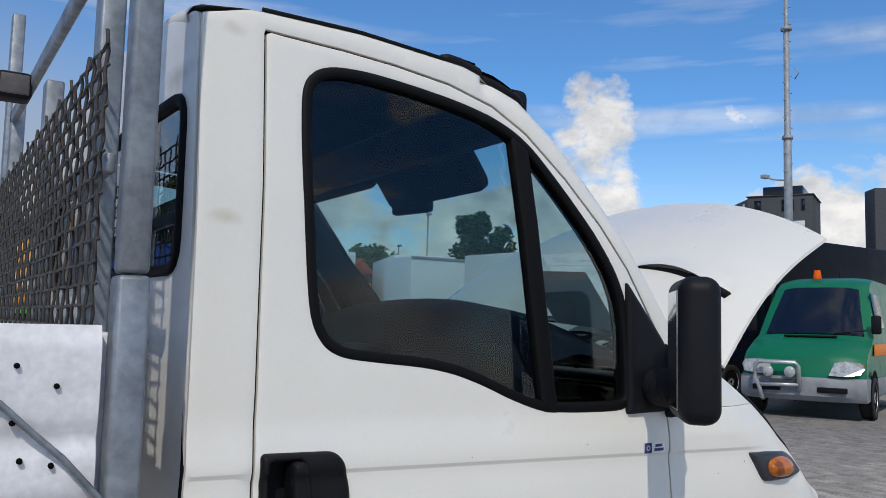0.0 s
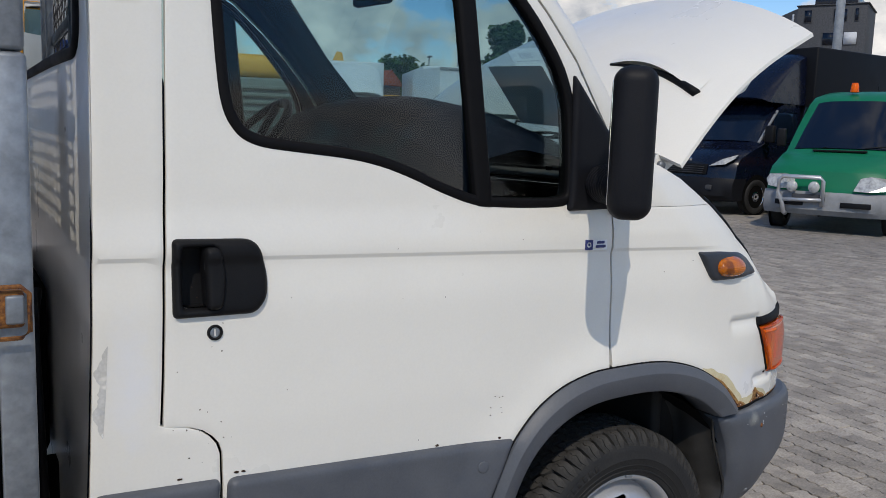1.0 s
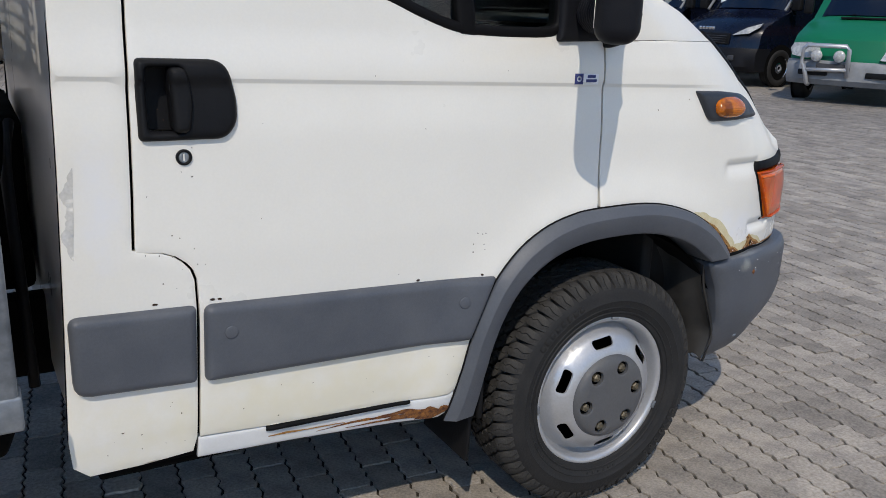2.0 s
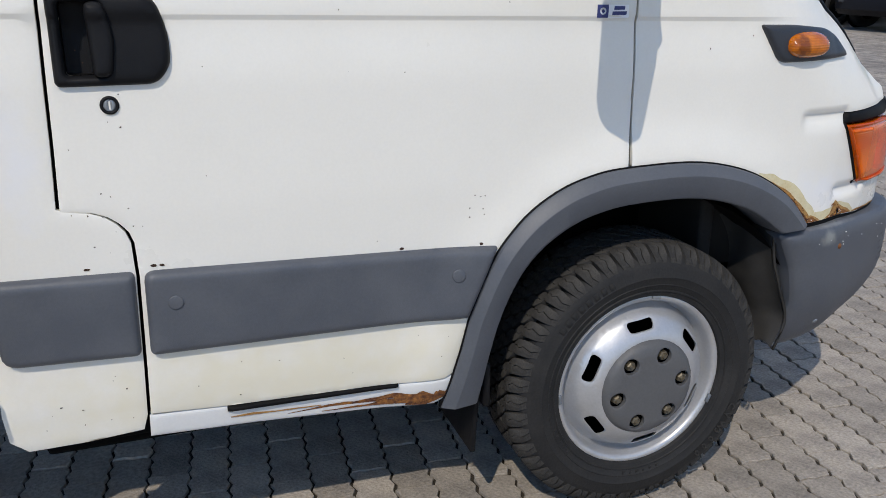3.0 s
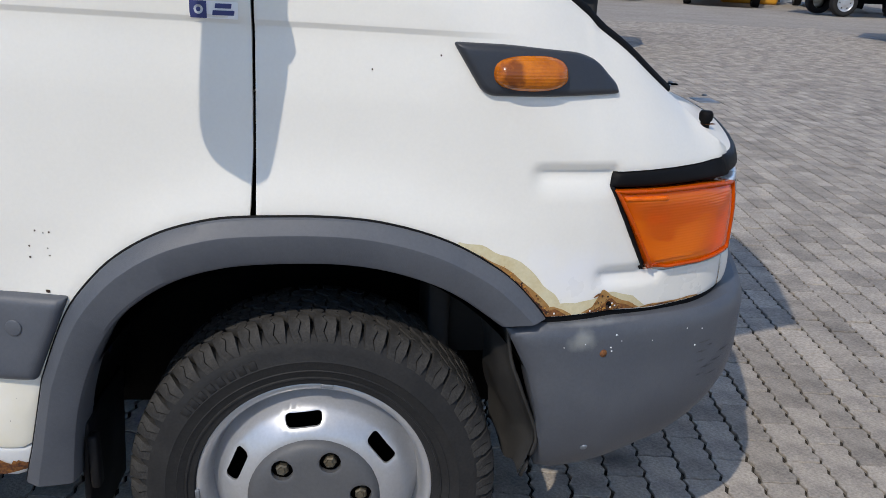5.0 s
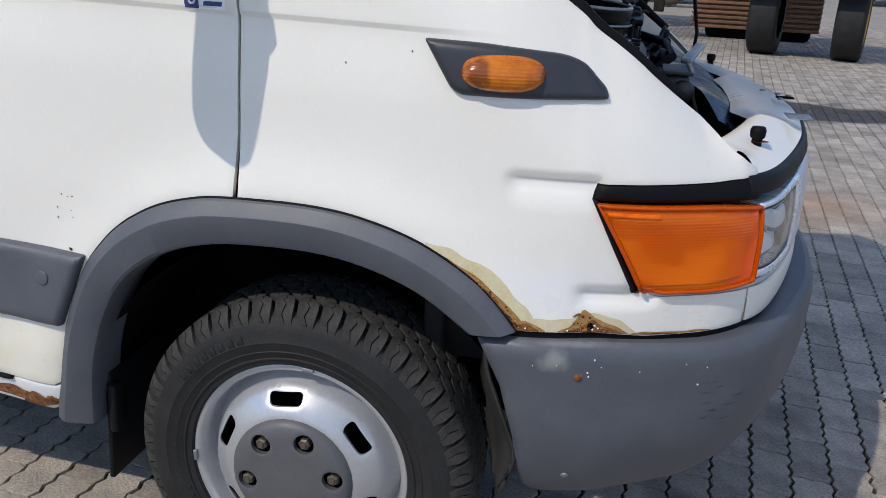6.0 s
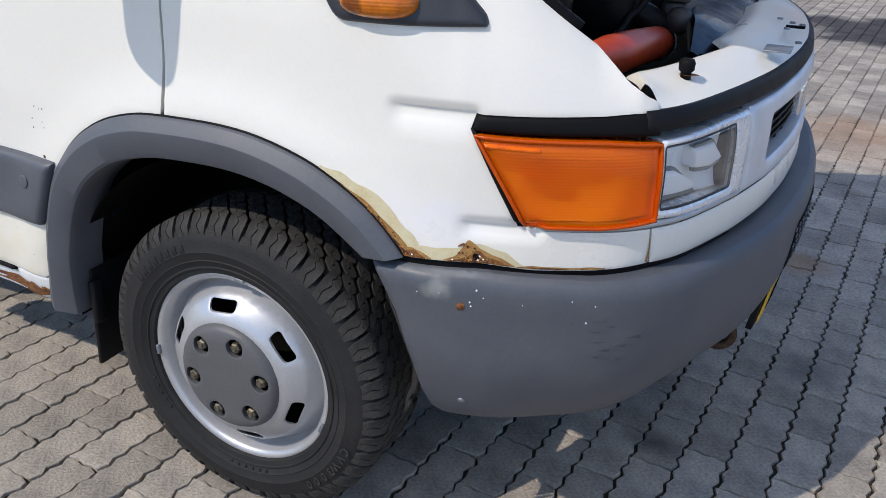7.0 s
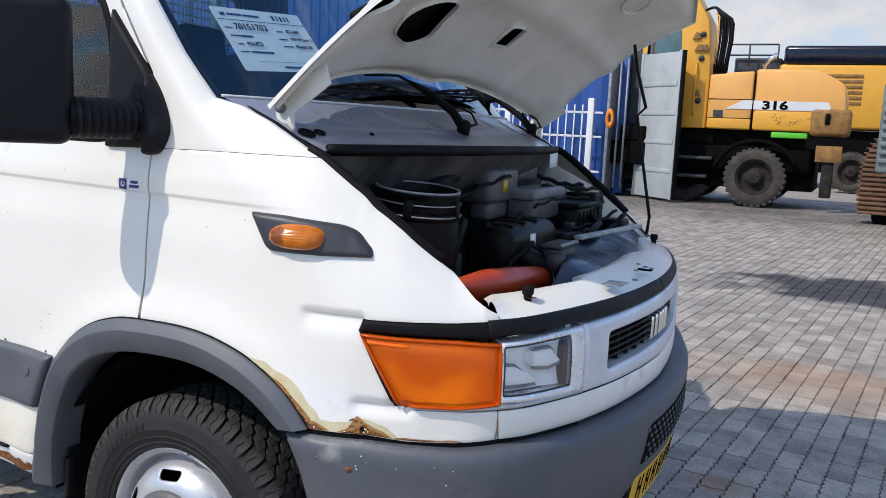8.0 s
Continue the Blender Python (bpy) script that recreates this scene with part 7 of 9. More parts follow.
for y0, y1 in ((0.16, 0.60), (0.62, 1.06), (1.20, 1.68)):
    bm = bmesh.new()
    lean = Matrix.Translation((-1.12, 0, 1.02)) @ Matrix.Rotation(radians(-8), 4, "Y") @ Matrix.Translation((1.12, 0, -1.02))
    box(bm, (-1.19, y0, 0.98), (-1.07, y1, 1.56), 0.045, lean, 4)
    seat = part("seat", bm, M_SEAT, truck, "dark blue cloth cab seat")
    part("cushion", newbox((-1.14, y0 + 0.01, 0.88), (-0.62, y1 - 0.01, 1.0), 0.04), M_SEAT, seat)
    part("headrest", newbox((-1.19, (y0 + y1) / 2 - 0.13, 1.58), (-1.10, (y0 + y1) / 2 + 0.13, 1.74), 0.035, lean), M_SEAT, seat)
    part("seat_base", newbox((-1.10, y0 + 0.03, 0.46), (-0.68, y1 - 0.03, 0.88), 0.02), M_DARK, seat)
# notice behind the windscreen
def note_at(a, b, d):
    p00, p10, p11, p01 = (screen_at(u, v) for u, v in ((0.108, 0.15), (0.295, 0.165), (0.295, 0.40), (0.108, 0.385)))
    q = p00.lerp(p10, a).lerp(p01.lerp(p11, a), b)
    return q + Vector((-0.035 - d, 0.0, -0.02))


note = part("price_notice", sheet(rounded([(0, 0), (1, 0), (1, 1), (0, 1)], 0.03), (), 0.2, at=note_at, round_edge=0, flange=0.001), M_LABEL, truck, "white printed notice behind the windscreen")
for a0, b0, w, h in ((0.07, 0.87, 0.05, 0.05), (0.14, 0.88, 0.16, 0.035), (0.31, 0.88, 0.18, 0.03), (0.64, 0.85, 0.03, 0.09), (0.69, 0.85, 0.02, 0.09), (0.73, 0.85, 0.03, 0.09), (0.78, 0.85, 0.02, 0.09), (0.82, 0.85, 0.02, 0.09), (0.01, 0.80, 0.98, 0.012),
                     (0.04, 0.665, 0.08, 0.02), (0.60, 0.66, 0.08, 0.02), (0.05, 0.54, 0.09, 0.02), (0.15, 0.535, 0.14, 0.03), (0.58, 0.53, 0.1, 0.02), (0.08, 0.41, 0.06, 0.02), (0.58, 0.41, 0.12, 0.02), (0.06, 0.29, 0.09, 0.02), (0.17, 0.285, 0.25, 0.03), (0.2, 0.15, 0.75, 0.006), (0.45, 0.06, 0.42, 0.03)):
    part("print_bar", sheet([(a0, b0), (a0 + w, b0), (a0 + w, b0 + h), (a0, b0 + h)], (), 0.3, at=lambda a, b, d: note_at(a, b, -0.0015), round_edge=0, flange=0), M_INK, note)


px, py = (note_at(1, 0, 0) - note_at(0, 0, 0)).normalized(), (note_at(0, 1, 0) - note_at(0, 0, 0)).normalized()
pz = px.cross(py).normalized()
py = pz.cross(px)
for text, a, b, size in (("70151703", 0.14, 0.655, 0.030), ("02-2003", 0.71, 0.655, 0.016), ("130 HP Euro 3", 0.71, 0.53, 0.0145), ("416.823", 0.17, 0.405, 0.018), ("Manual (5)", 0.73, 0.405, 0.0155)):
    o = note_at(a, b, -0.003)
    writing("printed_number", text, size, Matrix(((px.x, py.x, pz.x, o.x), (px.y, py.y, pz.y, o.y), (px.z, py.z, pz.z, o.z), (0, 0, 0, 1))), M_DARK, note)

# roof edge, gutters and black roof visor
bm = bmesh.new()
grid_sheet(bm, lambda u, v: roof_at(0.010 + 0.98 * u, 0.70 + 0.298 * v) + Vector((0.006 * v, 0, 0.008 + 0.022 * math.sin(math.pi * min(1, 0.05 + 0.85 * v)))), 48, 12)
visor = part("roof_visor", bm, M_BLACKTRIM, truck, "black plastic roof visor")
for end in (0.014, 0.986):
    bm = bmesh.new()
    tube(bm, [roof_at(end, v) + Vector((0.006 * (v - 0.70), 0, 0.010)) for v in np.linspace(0.69, 0.995, 16)], [0.006] + [0.012] * 14 + [0.006], 8)
    part("visor_edge", bm, M_BLACKTRIM, visor)
for side in (0.012, 0.988):
    bm = bmesh.new()
    tube(bm, [roof_at(side, v) + Vector((0, 0, 0.006)) for v in np.linspace(0.16, 0.80, 24)], 0.0055, 6)
    part("roof_strip", bm, M_SEAL, truck, "black roof edge strip")

# ---- load bed behind the cab ----
post = part("corner_post", box(newbox((-1.462, -0.115, 0.655), (-1.41, -0.055, 1.532), 0.008), (-1.459, -0.112, 1.5345), (-1.412, -0.058, 2.6), 0.008), M_STEEL, truck, "galvanised steel corner post")
for y, top in ((0.10, 2.35), (0.84, 2.07), (1.76, 2.26), (1.99, 2.6)):
    part("headboard_post", newbox((-1.475, y, 1.10), (-1.43, y + 0.06, top), 0.006), M_STEEL, truck, "galvanised headboard post")
part("headboard_rail", newbox((-1.475, -0.05, 2.135), (-1.455, 1.80, 2.18), 0.004), M_STEEL, truck, "galvanised top rail")
part("headboard_rail", newbox((-1.478, -0.05, 1.70), (-1.462, 2.0, 1.735), 0.004), M_STEEL, truck, "galvanised middle rail")
part("headboard_panel", newbox((-1.475, -0.05, 1.10), (-1.445, 2.0, 1.44), 0.006), M_BED, truck, "scratched white headboard panel")
bm = bmesh.new()
rw = random.Random(9)
for k in range(34):
    y = -0.05 + 0.061 * k
    tube(bm, [(-1.486 + (0.002 if (j + k) % 2 else -0.002), y + rw.uniform(-0.002, 0.002), 1.435 + 0.036 * j - (0.02 if j == 14 and k % 3 else 0)) for j in range(15)], 0.0036, 5)
for j in range(14):
    z = 1.447 + 0.036 * j
    tube(bm, [(-1.486 + (-0.002 if (j + k) % 2 else 0.002), -0.06 + 0.061 * k, z + rw.uniform(-0.002, 0.002)) for k in range(34)], 0.0032, 5)
tagged(part("wire_mesh", bm, M_WIRE, truck, "rusty crimped wire mesh"), kind="stuff")


def board(z0, z1, y, label):
    """A ribbed drop side."""
    def f(u, v):
        z = z0 + (z1 - z0) * v
        return Vector((-1.475 - 3.3 * u, y - 0.012 * smooth01((0.5 - abs(v - 0.5)) / 0.12) * (1 if 0.0 < v < 1 else 0) + 0.010 * math.exp(-((v - 0.38) / 0.07) ** 2), z))
    bm = bmesh.new()
    grid_sheet(bm, f, 30, 24)
    box(bm, (-4.775, y, z0), (-1.475, y + 0.025, z1), 0.003)
    return part("drop_side", bm, M_BED, truck, label)


side = board(1.17, 1.452, -0.085, "scratched white drop side")
board(0.72, 1.12, -0.085, "scratched white lower drop side")
board(1.17, 1.452, 1.985, "scratched white drop side")
bm = bmesh.new()
tube(bm, [(-2.513, -0.108, 1.686), (-1.613, -0.108, 1.336), (-1.565, -0.108, 1.289), (-1.524, -0.108, 1.252), (-1.469, -0.108, 1.189), (-1.449, -0.106, 1.159)], 0.0055, 6)
part("lashing_cable", bm, M_STEEL, side, "thin grey cable")
for x, z in ((-1.593, 1.390), (-1.537, 1.359), (-1.594, 1.306), (-1.537, 1.264), (-1.538, 1.241), (-1.581, 1.250)):
    part("rivet", lathe(bmesh.new(), [(0, -0.012), (0.004, -0.012), (0.005, 0)], 8, Matrix.Translation((x, -0.092, z))), M_DARK, side)
part("bed_frame", newbox((-4.8, -0.10, 1.10), (-1.47, 2.0, 1.165), 0.006), M_BED, truck, "white bed frame")
latch = part("side_latch", newbox((-1.50, -0.128, 1.105), (-1.425, -0.10, 1.165), 0.006), M_RUST, truck, "rusty side latch")
part("latch_plate", newbox((-1.452, -0.135, 1.112), (-1.425, -0.115, 1.158), 0.004), M_STEEL, latch)
bm = bmesh.new()
tube(bm, [(-1.52, -0.132, 1.172), (-1.43, -0.132, 1.172), (-1.418, -0.132, 1.16), (-1.418, -0.132, 1.10), (-1.43, -0.132, 1.09), (-1.52, -0.132, 1.09)], 0.004, 6)
part("latch_hoop", bm, M_RUST, latch)
part("side_bracket", newbox((-1.50, -0.118, 0.60), (-1.405, -0.06, 0.665), 0.006), M_STEEL, truck)
lamp = part("work_lamp", newbox((-1.565, 1.20, 2.093), (-1.468, 1.29, 2.172), 0.014), M_BLACK, truck, "black work lamp on the headboard")
part("lamp_lens", newbox((-1.555, 1.194, 2.103), (-1.478, 1.202, 2.162), 0.004), M_TANK, lamp)
part("fuel_tank", newbox((-2.3, 0.1, 0.42), (-1.42, 0.5, 0.80), 0.05), M_DARK, truck, "black fuel tank")
part("battery_tray", newbox((-1.42, 0.62, 0.62), (-1.33, 1.3, 1.05), 0.02), M_DARK, truck)
bm = bmesh.new()
tube(bm, [(-1.37, 0.3, 0.5), (-1.38, 0.34, 0.95), (-1.36, 0.5, 1.05)], 0.012, 8)
part("breather_pipe", bm, M_BLACK, truck)

# ---- parked vehicles ----
def facing(x, y, degrees_z, z=0.0):
    return pose(x, y, z, 0, 0, degrees_z)


def hull(profile, half, sweep=0.12, drop=0.05, waist=0.06, bottom=0.35, n=16):
    """A van's body. profile: (back from the nose, height) from the bumper over the roof to the tail. It looks along -x."""
    bm = bmesh.new()
    rows = []
    zmax = max(p[1] for p in profile)
    for xb, z in profile:
        lean = waist * max(0.0, (z - 1.2) / (zmax - 1.2)) if zmax > 1.2 else 0
        row = []
        for i in range(n + 1):
            k = math.sin((2 * i / n - 1) * math.pi / 2)
            row.append(bm.verts.new(Vector((xb + sweep * abs(k) ** 3 * max(0.0, 1 - xb / 2.2), (half - lean) * k, z - drop * abs(k) ** 5 * (1 if z > 0.9 else 0.2)))))
        rows.append(row)
    for a, b in zip(rows, rows[1:]):
        for i in range(n):
            bm.faces.new((a[i], a[i + 1], b[i + 1], b[i]))
    for i in (0, n):
        bm.faces.new([r[i] for r in rows])
    bm.faces.new(rows[0] + rows[-1][::-1])
    return bm


# green van
gv = tagged(new("green_van"), "green van with a silver bull bar and orange beacon", "van")
gv.matrix_world = facing(11.36, 7.58, 22) @ Matrix.Diagonal((1.07, 1.07, 1.12, 1))
GVP = [(0.06, 0.30), (0.0, 0.42), (0.0, 0.60), (0.05, 0.72), (0.12, 0.95), (0.25, 1.05), (0.75, 1.22), (1.02, 1.30), (1.36, 1.72), (1.75, 2.10), (2.0, 2.22), (2.5, 2.30), (4.6, 2.30), (4.95, 2.2), (5.0, 0.6), (4.9, 0.4)]
part("body", hull(GVP, 0.95, 0.22, 0.05, 0.21), M_GREEN, gv, "dull green bodywork", angle=35)
part("windscreen", hull([(0.985, 1.315), (1.32, 1.725), (1.70, 2.10), (1.75, 2.08), (1.36, 1.7), (1.03, 1.3)], 0.82, 0.185, 0.04, 0.20), M_CARGLASS, gv, "dark van windscreen", angle=35)
part("bumper", hull([(0.03, 0.28), (-0.04, 0.36), (-0.05, 0.56), (0.0, 0.64), (0.4, 0.64), (0.4, 0.3)], 0.965, 0.20, 0.0, 0.0), M_GREYPAINT, gv, "grey plastic bumper", angle=35)
part("grille", newbox((-0.030, -0.46, 0.66), (0.05, 0.46, 0.90), 0.02, Matrix.Translation((0.03, 0, 0)) @ Matrix.Rotation(radians(8), 4, "Y")), M_BLACK, gv)
part("bumper_slot", newbox((-0.06, 0.28, 0.42), (0.0, 0.72, 0.50), 0.01), M_BLACK, gv)
part("bumper_slot", newbox((-0.06, -0.72, 0.42), (0.0, -0.28, 0.50), 0.01), M_BLACK, gv)
for s in (1, -1):
    bm = bmesh.new()
    lampside = [(0.005, s * 0.44, 0.68), (0.03, s * 0.66, 0.67), (0.12, s * 0.88, 0.70), (0.19, s * 0.935, 0.80), (0.16, s * 0.88, 0.88), (0.09, s * 0.66, 0.90), (0.06, s * 0.52, 0.87)]
    a = [bm.verts.new(Vector(q) + Vector((-0.03, s * 0.008, 0))) for q in lampside]
    b = [bm.verts.new(Vector(q) + Vector((0.10, -s * 0.03, 0))) for q in lampside]
    bm.faces.new(a)
    for i in range(len(a)):
        bm.faces.new((a[i], a[(i + 1) % len(a)], b[(i + 1) % len(a)], b[i]))
    part("headlamp", bm, M_LAMP, gv, "clear slanted headlamp", smooth=False)
    part("turn_signal", newbox((0.18, s * 0.90 - 0.02, 0.74), (0.30, s * 0.90 + 0.02, 0.86), 0.01), M_AMBER, gv)
    bm = bmesh.new()
    box(bm, (1.02, s * 1.0 - 0.06, 1.32), (1.12, s * 1.0 + 0.09, 1.62), 0.03)
    part("door_mirror", bm, M_BLACK, gv)
    part("side_window", newbox((-0.40, -0.006, -0.29), (0.40, 0.006, 0.29), 0.005, Matrix.Translation((2.02, s * 0.858, 1.71)) @ Matrix.Rotation(radians(s * 10.8), 4, "X")), M_CARGLASS, gv)
    part("stripe", newbox((1.05, s * 0.952 - 0.004, 0.98), (4.8, s * 0.952 + 0.004, 1.16), 0.002), M_ORANGE, gv, "orange side stripe")
    part("sill_cladding", newbox((0.4, s * 0.955 - 0.012, 0.35), (4.8, s * 0.955 + 0.012, 0.62), 0.01), M_GREYPAINT, gv)
    for x in (0.88, 4.0):
        part("wheel_well", lathe(bmesh.new(), [(0, 0), (0.40, 0)], 30, Matrix.Translation((x, s * 0.972, 0.36))), M_DARK, gv)
        simple_wheel(gv, x, s * 0.978, 0.335, 0.2, M_SILVER, s)
part("hood_vent", newbox((0.78, -0.42, 1.235), (0.86, 0.42, 1.265), 0.006, Matrix.Translation((0.02, 0, 0.02))), M_BLACK, gv)
bar = bmesh.new()
tube(bar, [(-0.10, -0.02, 0.42), (-0.12, -0.02, 0.80), (-0.11, 0.03, 0.86), (-0.11, 0.60, 0.86), (-0.12, 0.66, 0.80), (-0.12, 0.66, 0.62), (-0.11, 0.60, 0.48), (-0.08, 0.56, 0.30), (-0.02, 0.55, 0.28)], 0.034, 10)
tube(bar, [(-0.11, -0.02, 0.52), (-0.11, 0.60, 0.50)], 0.03, 10)
bull = part("bull_bar", bar, M_SILVER, gv, "silver tubular bull bar")
for y in (0.12, 0.46):
    bm = bmesh.new()
    lathe(bm, [(0, -0.03), (0.08, -0.02), (0.09, 0.0), (0.07, 0.06), (0, 0.08)], 20, Matrix.Translation((-0.10, y, 0.71)) @ Matrix.Rotation(radians(-90), 4, "Z"))
    part("spot_lamp", bm, M_LAMP, bull, "round chrome spot lamp")
part("plate_bar", newbox((-0.075, -0.05, 0.50), (-0.06, 0.45, 0.60), 0.004), M_DARKGREY, gv)
bm = bmesh.new()
lathe(bm, [(0, 0.16), (0.05, 0.155), (0.065, 0.1), (0.075, 0.0)], 16, Matrix.Translation((2.05, 0.12, 2.265)) @ Matrix.Rotation(radians(90), 4, "X"))
part("beacon", bm, M_AMBER, gv, "orange roof beacon")
bm = bmesh.new()
tube(bm, [(2.1, -0.25, 2.29), (2.12, -0.25, 2.40)], 0.008, 6)
part("aerial", bm, M_BLACK, gv)
part("rag", hull([(1.08, 1.33), (1.10, 1.37), (1.16, 1.40), (1.22, 1.38), (1.24, 1.33)], 0.16, 0.02, 0.02, 0.0, n=8), M_LABEL, gv, "crumpled white cloth behind the glass")
for k in (-0.35, 0.3):
    bm = bmesh.new()
    tube(bm, [(0.98, k, 1.315), (1.02, k - 0.1, 1.335), (1.05, k - 0.5, 1.375)], 0.01, 6)
    part("wiper", bm, M_BLACK, gv)

# dark box vans
DVP = [(0.08, 0.30), (0.0, 0.38), (0.0, 0.62), (0.04, 0.78), (0.07, 1.0), (0.2, 1.13), (0.62, 1.30), (0.98, 1.42), (1.3, 1.85), (1.58, 2.16), (1.8, 2.26), (2.3, 2.28), (2.32, 0.6), (2.2, 0.42)]


def box_van(x, y, turn, mat_body, label, size=1.1):
    v = tagged(new("box_van"), label, "van", "parked box vans")
    v.matrix_world = facing(x, y, turn) @ Matrix.Diagonal((size, size, size, 1))
    part("cab", hull(DVP, 1.0, 0.30, 0.04, 0.12), mat_body, v, angle=35)
    part("windscreen", hull([(0.95, 1.44), (1.26, 1.865), (1.54, 2.155), (1.6, 2.13), (1.33, 1.8), (1.0, 1.42)], 0.86, 0.25, 0.03, 0.10), M_CARGLASS, v, "dark windscreen", angle=35)
    part("bumper", hull([(0.05, 0.26), (-0.05, 0.36), (-0.06, 0.60), (0.0, 0.70), (0.4, 0.70), (0.4, 0.3)], 1.01, 0.30, 0.0, 0.0), M_BLACKTRIM, v, angle=35)
    part("grille", hull([(0.0, 0.76), (-0.01, 0.78), (0.02, 0.95), (0.05, 0.96)], 0.52, 0.06, 0, 0), M_BLACK, v, angle=35)
    for k in range(4):
        part("grille_bar", newbox((-0.012 + 0.008 * k, -0.48, 0.785 + 0.04 * k), (0.0 + 0.01 * k, 0.48, 0.795 + 0.04 * k), 0.002), M_DARKGREY, v)
    for k in range(5):
        part("badge_mark", newbox((0.035, -0.19 + 0.08 * k, 1.015), (0.055, -0.13 + 0.08 * k, 1.075), 0.004, Matrix.Translation((-0.03, 0, 0.0))), M_CHROME, v)
    for s in (1, -1):
        pts = [(0.10, s * 0.56, 0.93), (0.20, s * 0.86, 0.97), (0.32, s * 0.985, 1.08), (0.40, s * 0.99, 1.16), (0.20, s * 0.80, 1.07)]
        bm = bmesh.new()
        a = [bm.verts.new(Vector(p) + Vector((-0.035, s * 0.012, 0))) for p in pts]
        b = [bm.verts.new(Vector(p) + Vector((0.08, -s * 0.05, 0))) for p in pts]
        bm.faces.new(a)
        for i in range(len(pts)):
            bm.faces.new((a[i], a[(i + 1) % len(pts)], b[(i + 1) % len(pts)], b[i]))
        part("headlamp", bm, M_LAMP, v, "slanted clear headlamp", smooth=False)
        part("fog_lamp", newbox((0.0, s * 0.60 - 0.11, 0.47), (0.03, s * 0.60 + 0.11, 0.57), 0.02), M_DARKGREY, v)
        part("side_window", newbox((1.45, s * 0.93 - 0.006, 1.42), (2.15, s * 0.93 + 0.006, 2.02), 0.02), M_CARGLASS, v)
        part("door_mirror", newbox((1.05, s * 1.12 - 0.1, 1.40), (1.16, s * 1.12 + 0.1, 1.74), 0.03), M_BLACK, v)
        # on the dark vans the strip's grey stands for a reflection on the pillar
        part("pillar_trim", newbox((-0.02, -0.02, 0), (0.02, 0.02, 0.82), 0.005, Matrix.Translation((1.02, s * 0.93, 1.40)) @ Matrix.Rotation(radians(38), 4, "Y")), M_GREYPAINT if mat_body is M_NAVY else M_WHITE2, v)
        for xx in (0.95, 4.6):
            part("wheel_well", lathe(bmesh.new(), [(0, 0), (0.41, 0)], 30, Matrix.Translation((xx, s * 1.02, 0.37))), M_DARK, v)
            simple_wheel(v, xx, s * 1.03, 0.35, 0.2, M_CHROME if mat_body is M_NAVY else M_SILVER, -1 if s < 0 else 1)
    bm = bmesh.new()
    box(bm, (2.42, -1.10, 0.95), (6.8, 1.10, 3.35), 0.04)
    part("box_body", bm, M_BLACKBOX if mat_body is M_NAVY else mat_body, v, "tall box body")
    part("roof_spoiler", hull([(1.15, 2.30), (1.25, 2.42), (1.6, 2.75), (2.05, 3.12), (2.38, 3.25), (2.40, 2.28)], 0.98, 0.25, 0.10, 0.10), mat_body, v, "roof air deflector", angle=35)
    part("chassis", newbox((2.3, -0.5, 0.45), (6.6, 0.5, 0.95), 0.02), M_DARK, v)
    for yy in (-0.5, -0.42, 0.42, 0.5):
        part("marker_light", newbox((1.62, yy, 2.25), (1.66, yy + 0.035, 2.275), 0.004), M_LAMP, v)
    part("paper_notice", newbox((1.06, 0.55, 1.47), (1.068, 0.70, 1.60), 0, Matrix.Translation((0.04, 0, 0)) @ Matrix.Rotation(radians(0), 4, "Y")), M_LABEL, v)
    return v


box_van(12.35, 11.75, 2, M_NAVY, "very dark blue van with black box body")
box_van(12.2, 14.6, 2, M_NAVY, "very dark blue van with black box body")
for x, y, t in ((14.6, 33.9, 72), (19.8, 32.6, 72), (10.0, 36.5, 72)):
    box_van(x, y, t, M_FLEET, "plain white truck with white box body", 1.5)
trailer = tagged(new("box_trailer"), "large white truck box parked behind vans", "trailer")
trailer.matrix_world = facing(13.4, 16.6, 8)
part("box_body", newbox((-2.3, -1.2, 0.9), (3.9, 1.2, 3.35), 0.05), M_FLEET, trailer)
part("chassis", newbox((-2.2, -0.5, 0.55), (3.8, 0.5, 0.9), 0.02), M_DARK, trailer)
for side in (1, -1):
    simple_wheel(trailer, 2.6, side * 1.05, 0.45, 0.25, M_SILVER, side)

long_trailer = tagged(new("box_trailer"), "long white box trailer parked across the yard", "trailer")
long_trailer.matrix_world = facing(19.3, 30.0, 0)
part("box_body", newbox((-3.4, -1.2, 1.0), (5.6, 1.2, 4.3), 0.05), M_FLEET, long_trailer)
part("chassis", newbox((-3.2, -0.5, 0.6), (5.4, 0.5, 1.0), 0.02), M_DARK, long_trailer)
for z in (1.06, 4.24):
    part("side_rail", newbox((-3.42, -1.225, z - 0.06), (5.62, -1.2, z + 0.06), 0.006), M_STEELFAR, long_trailer)
for x in (-2.2, 3.2, 4.4):
    for side in (1, -1):
        simple_wheel(long_trailer, x, side * 1.05, 0.48, 0.3, M_SILVER, side)

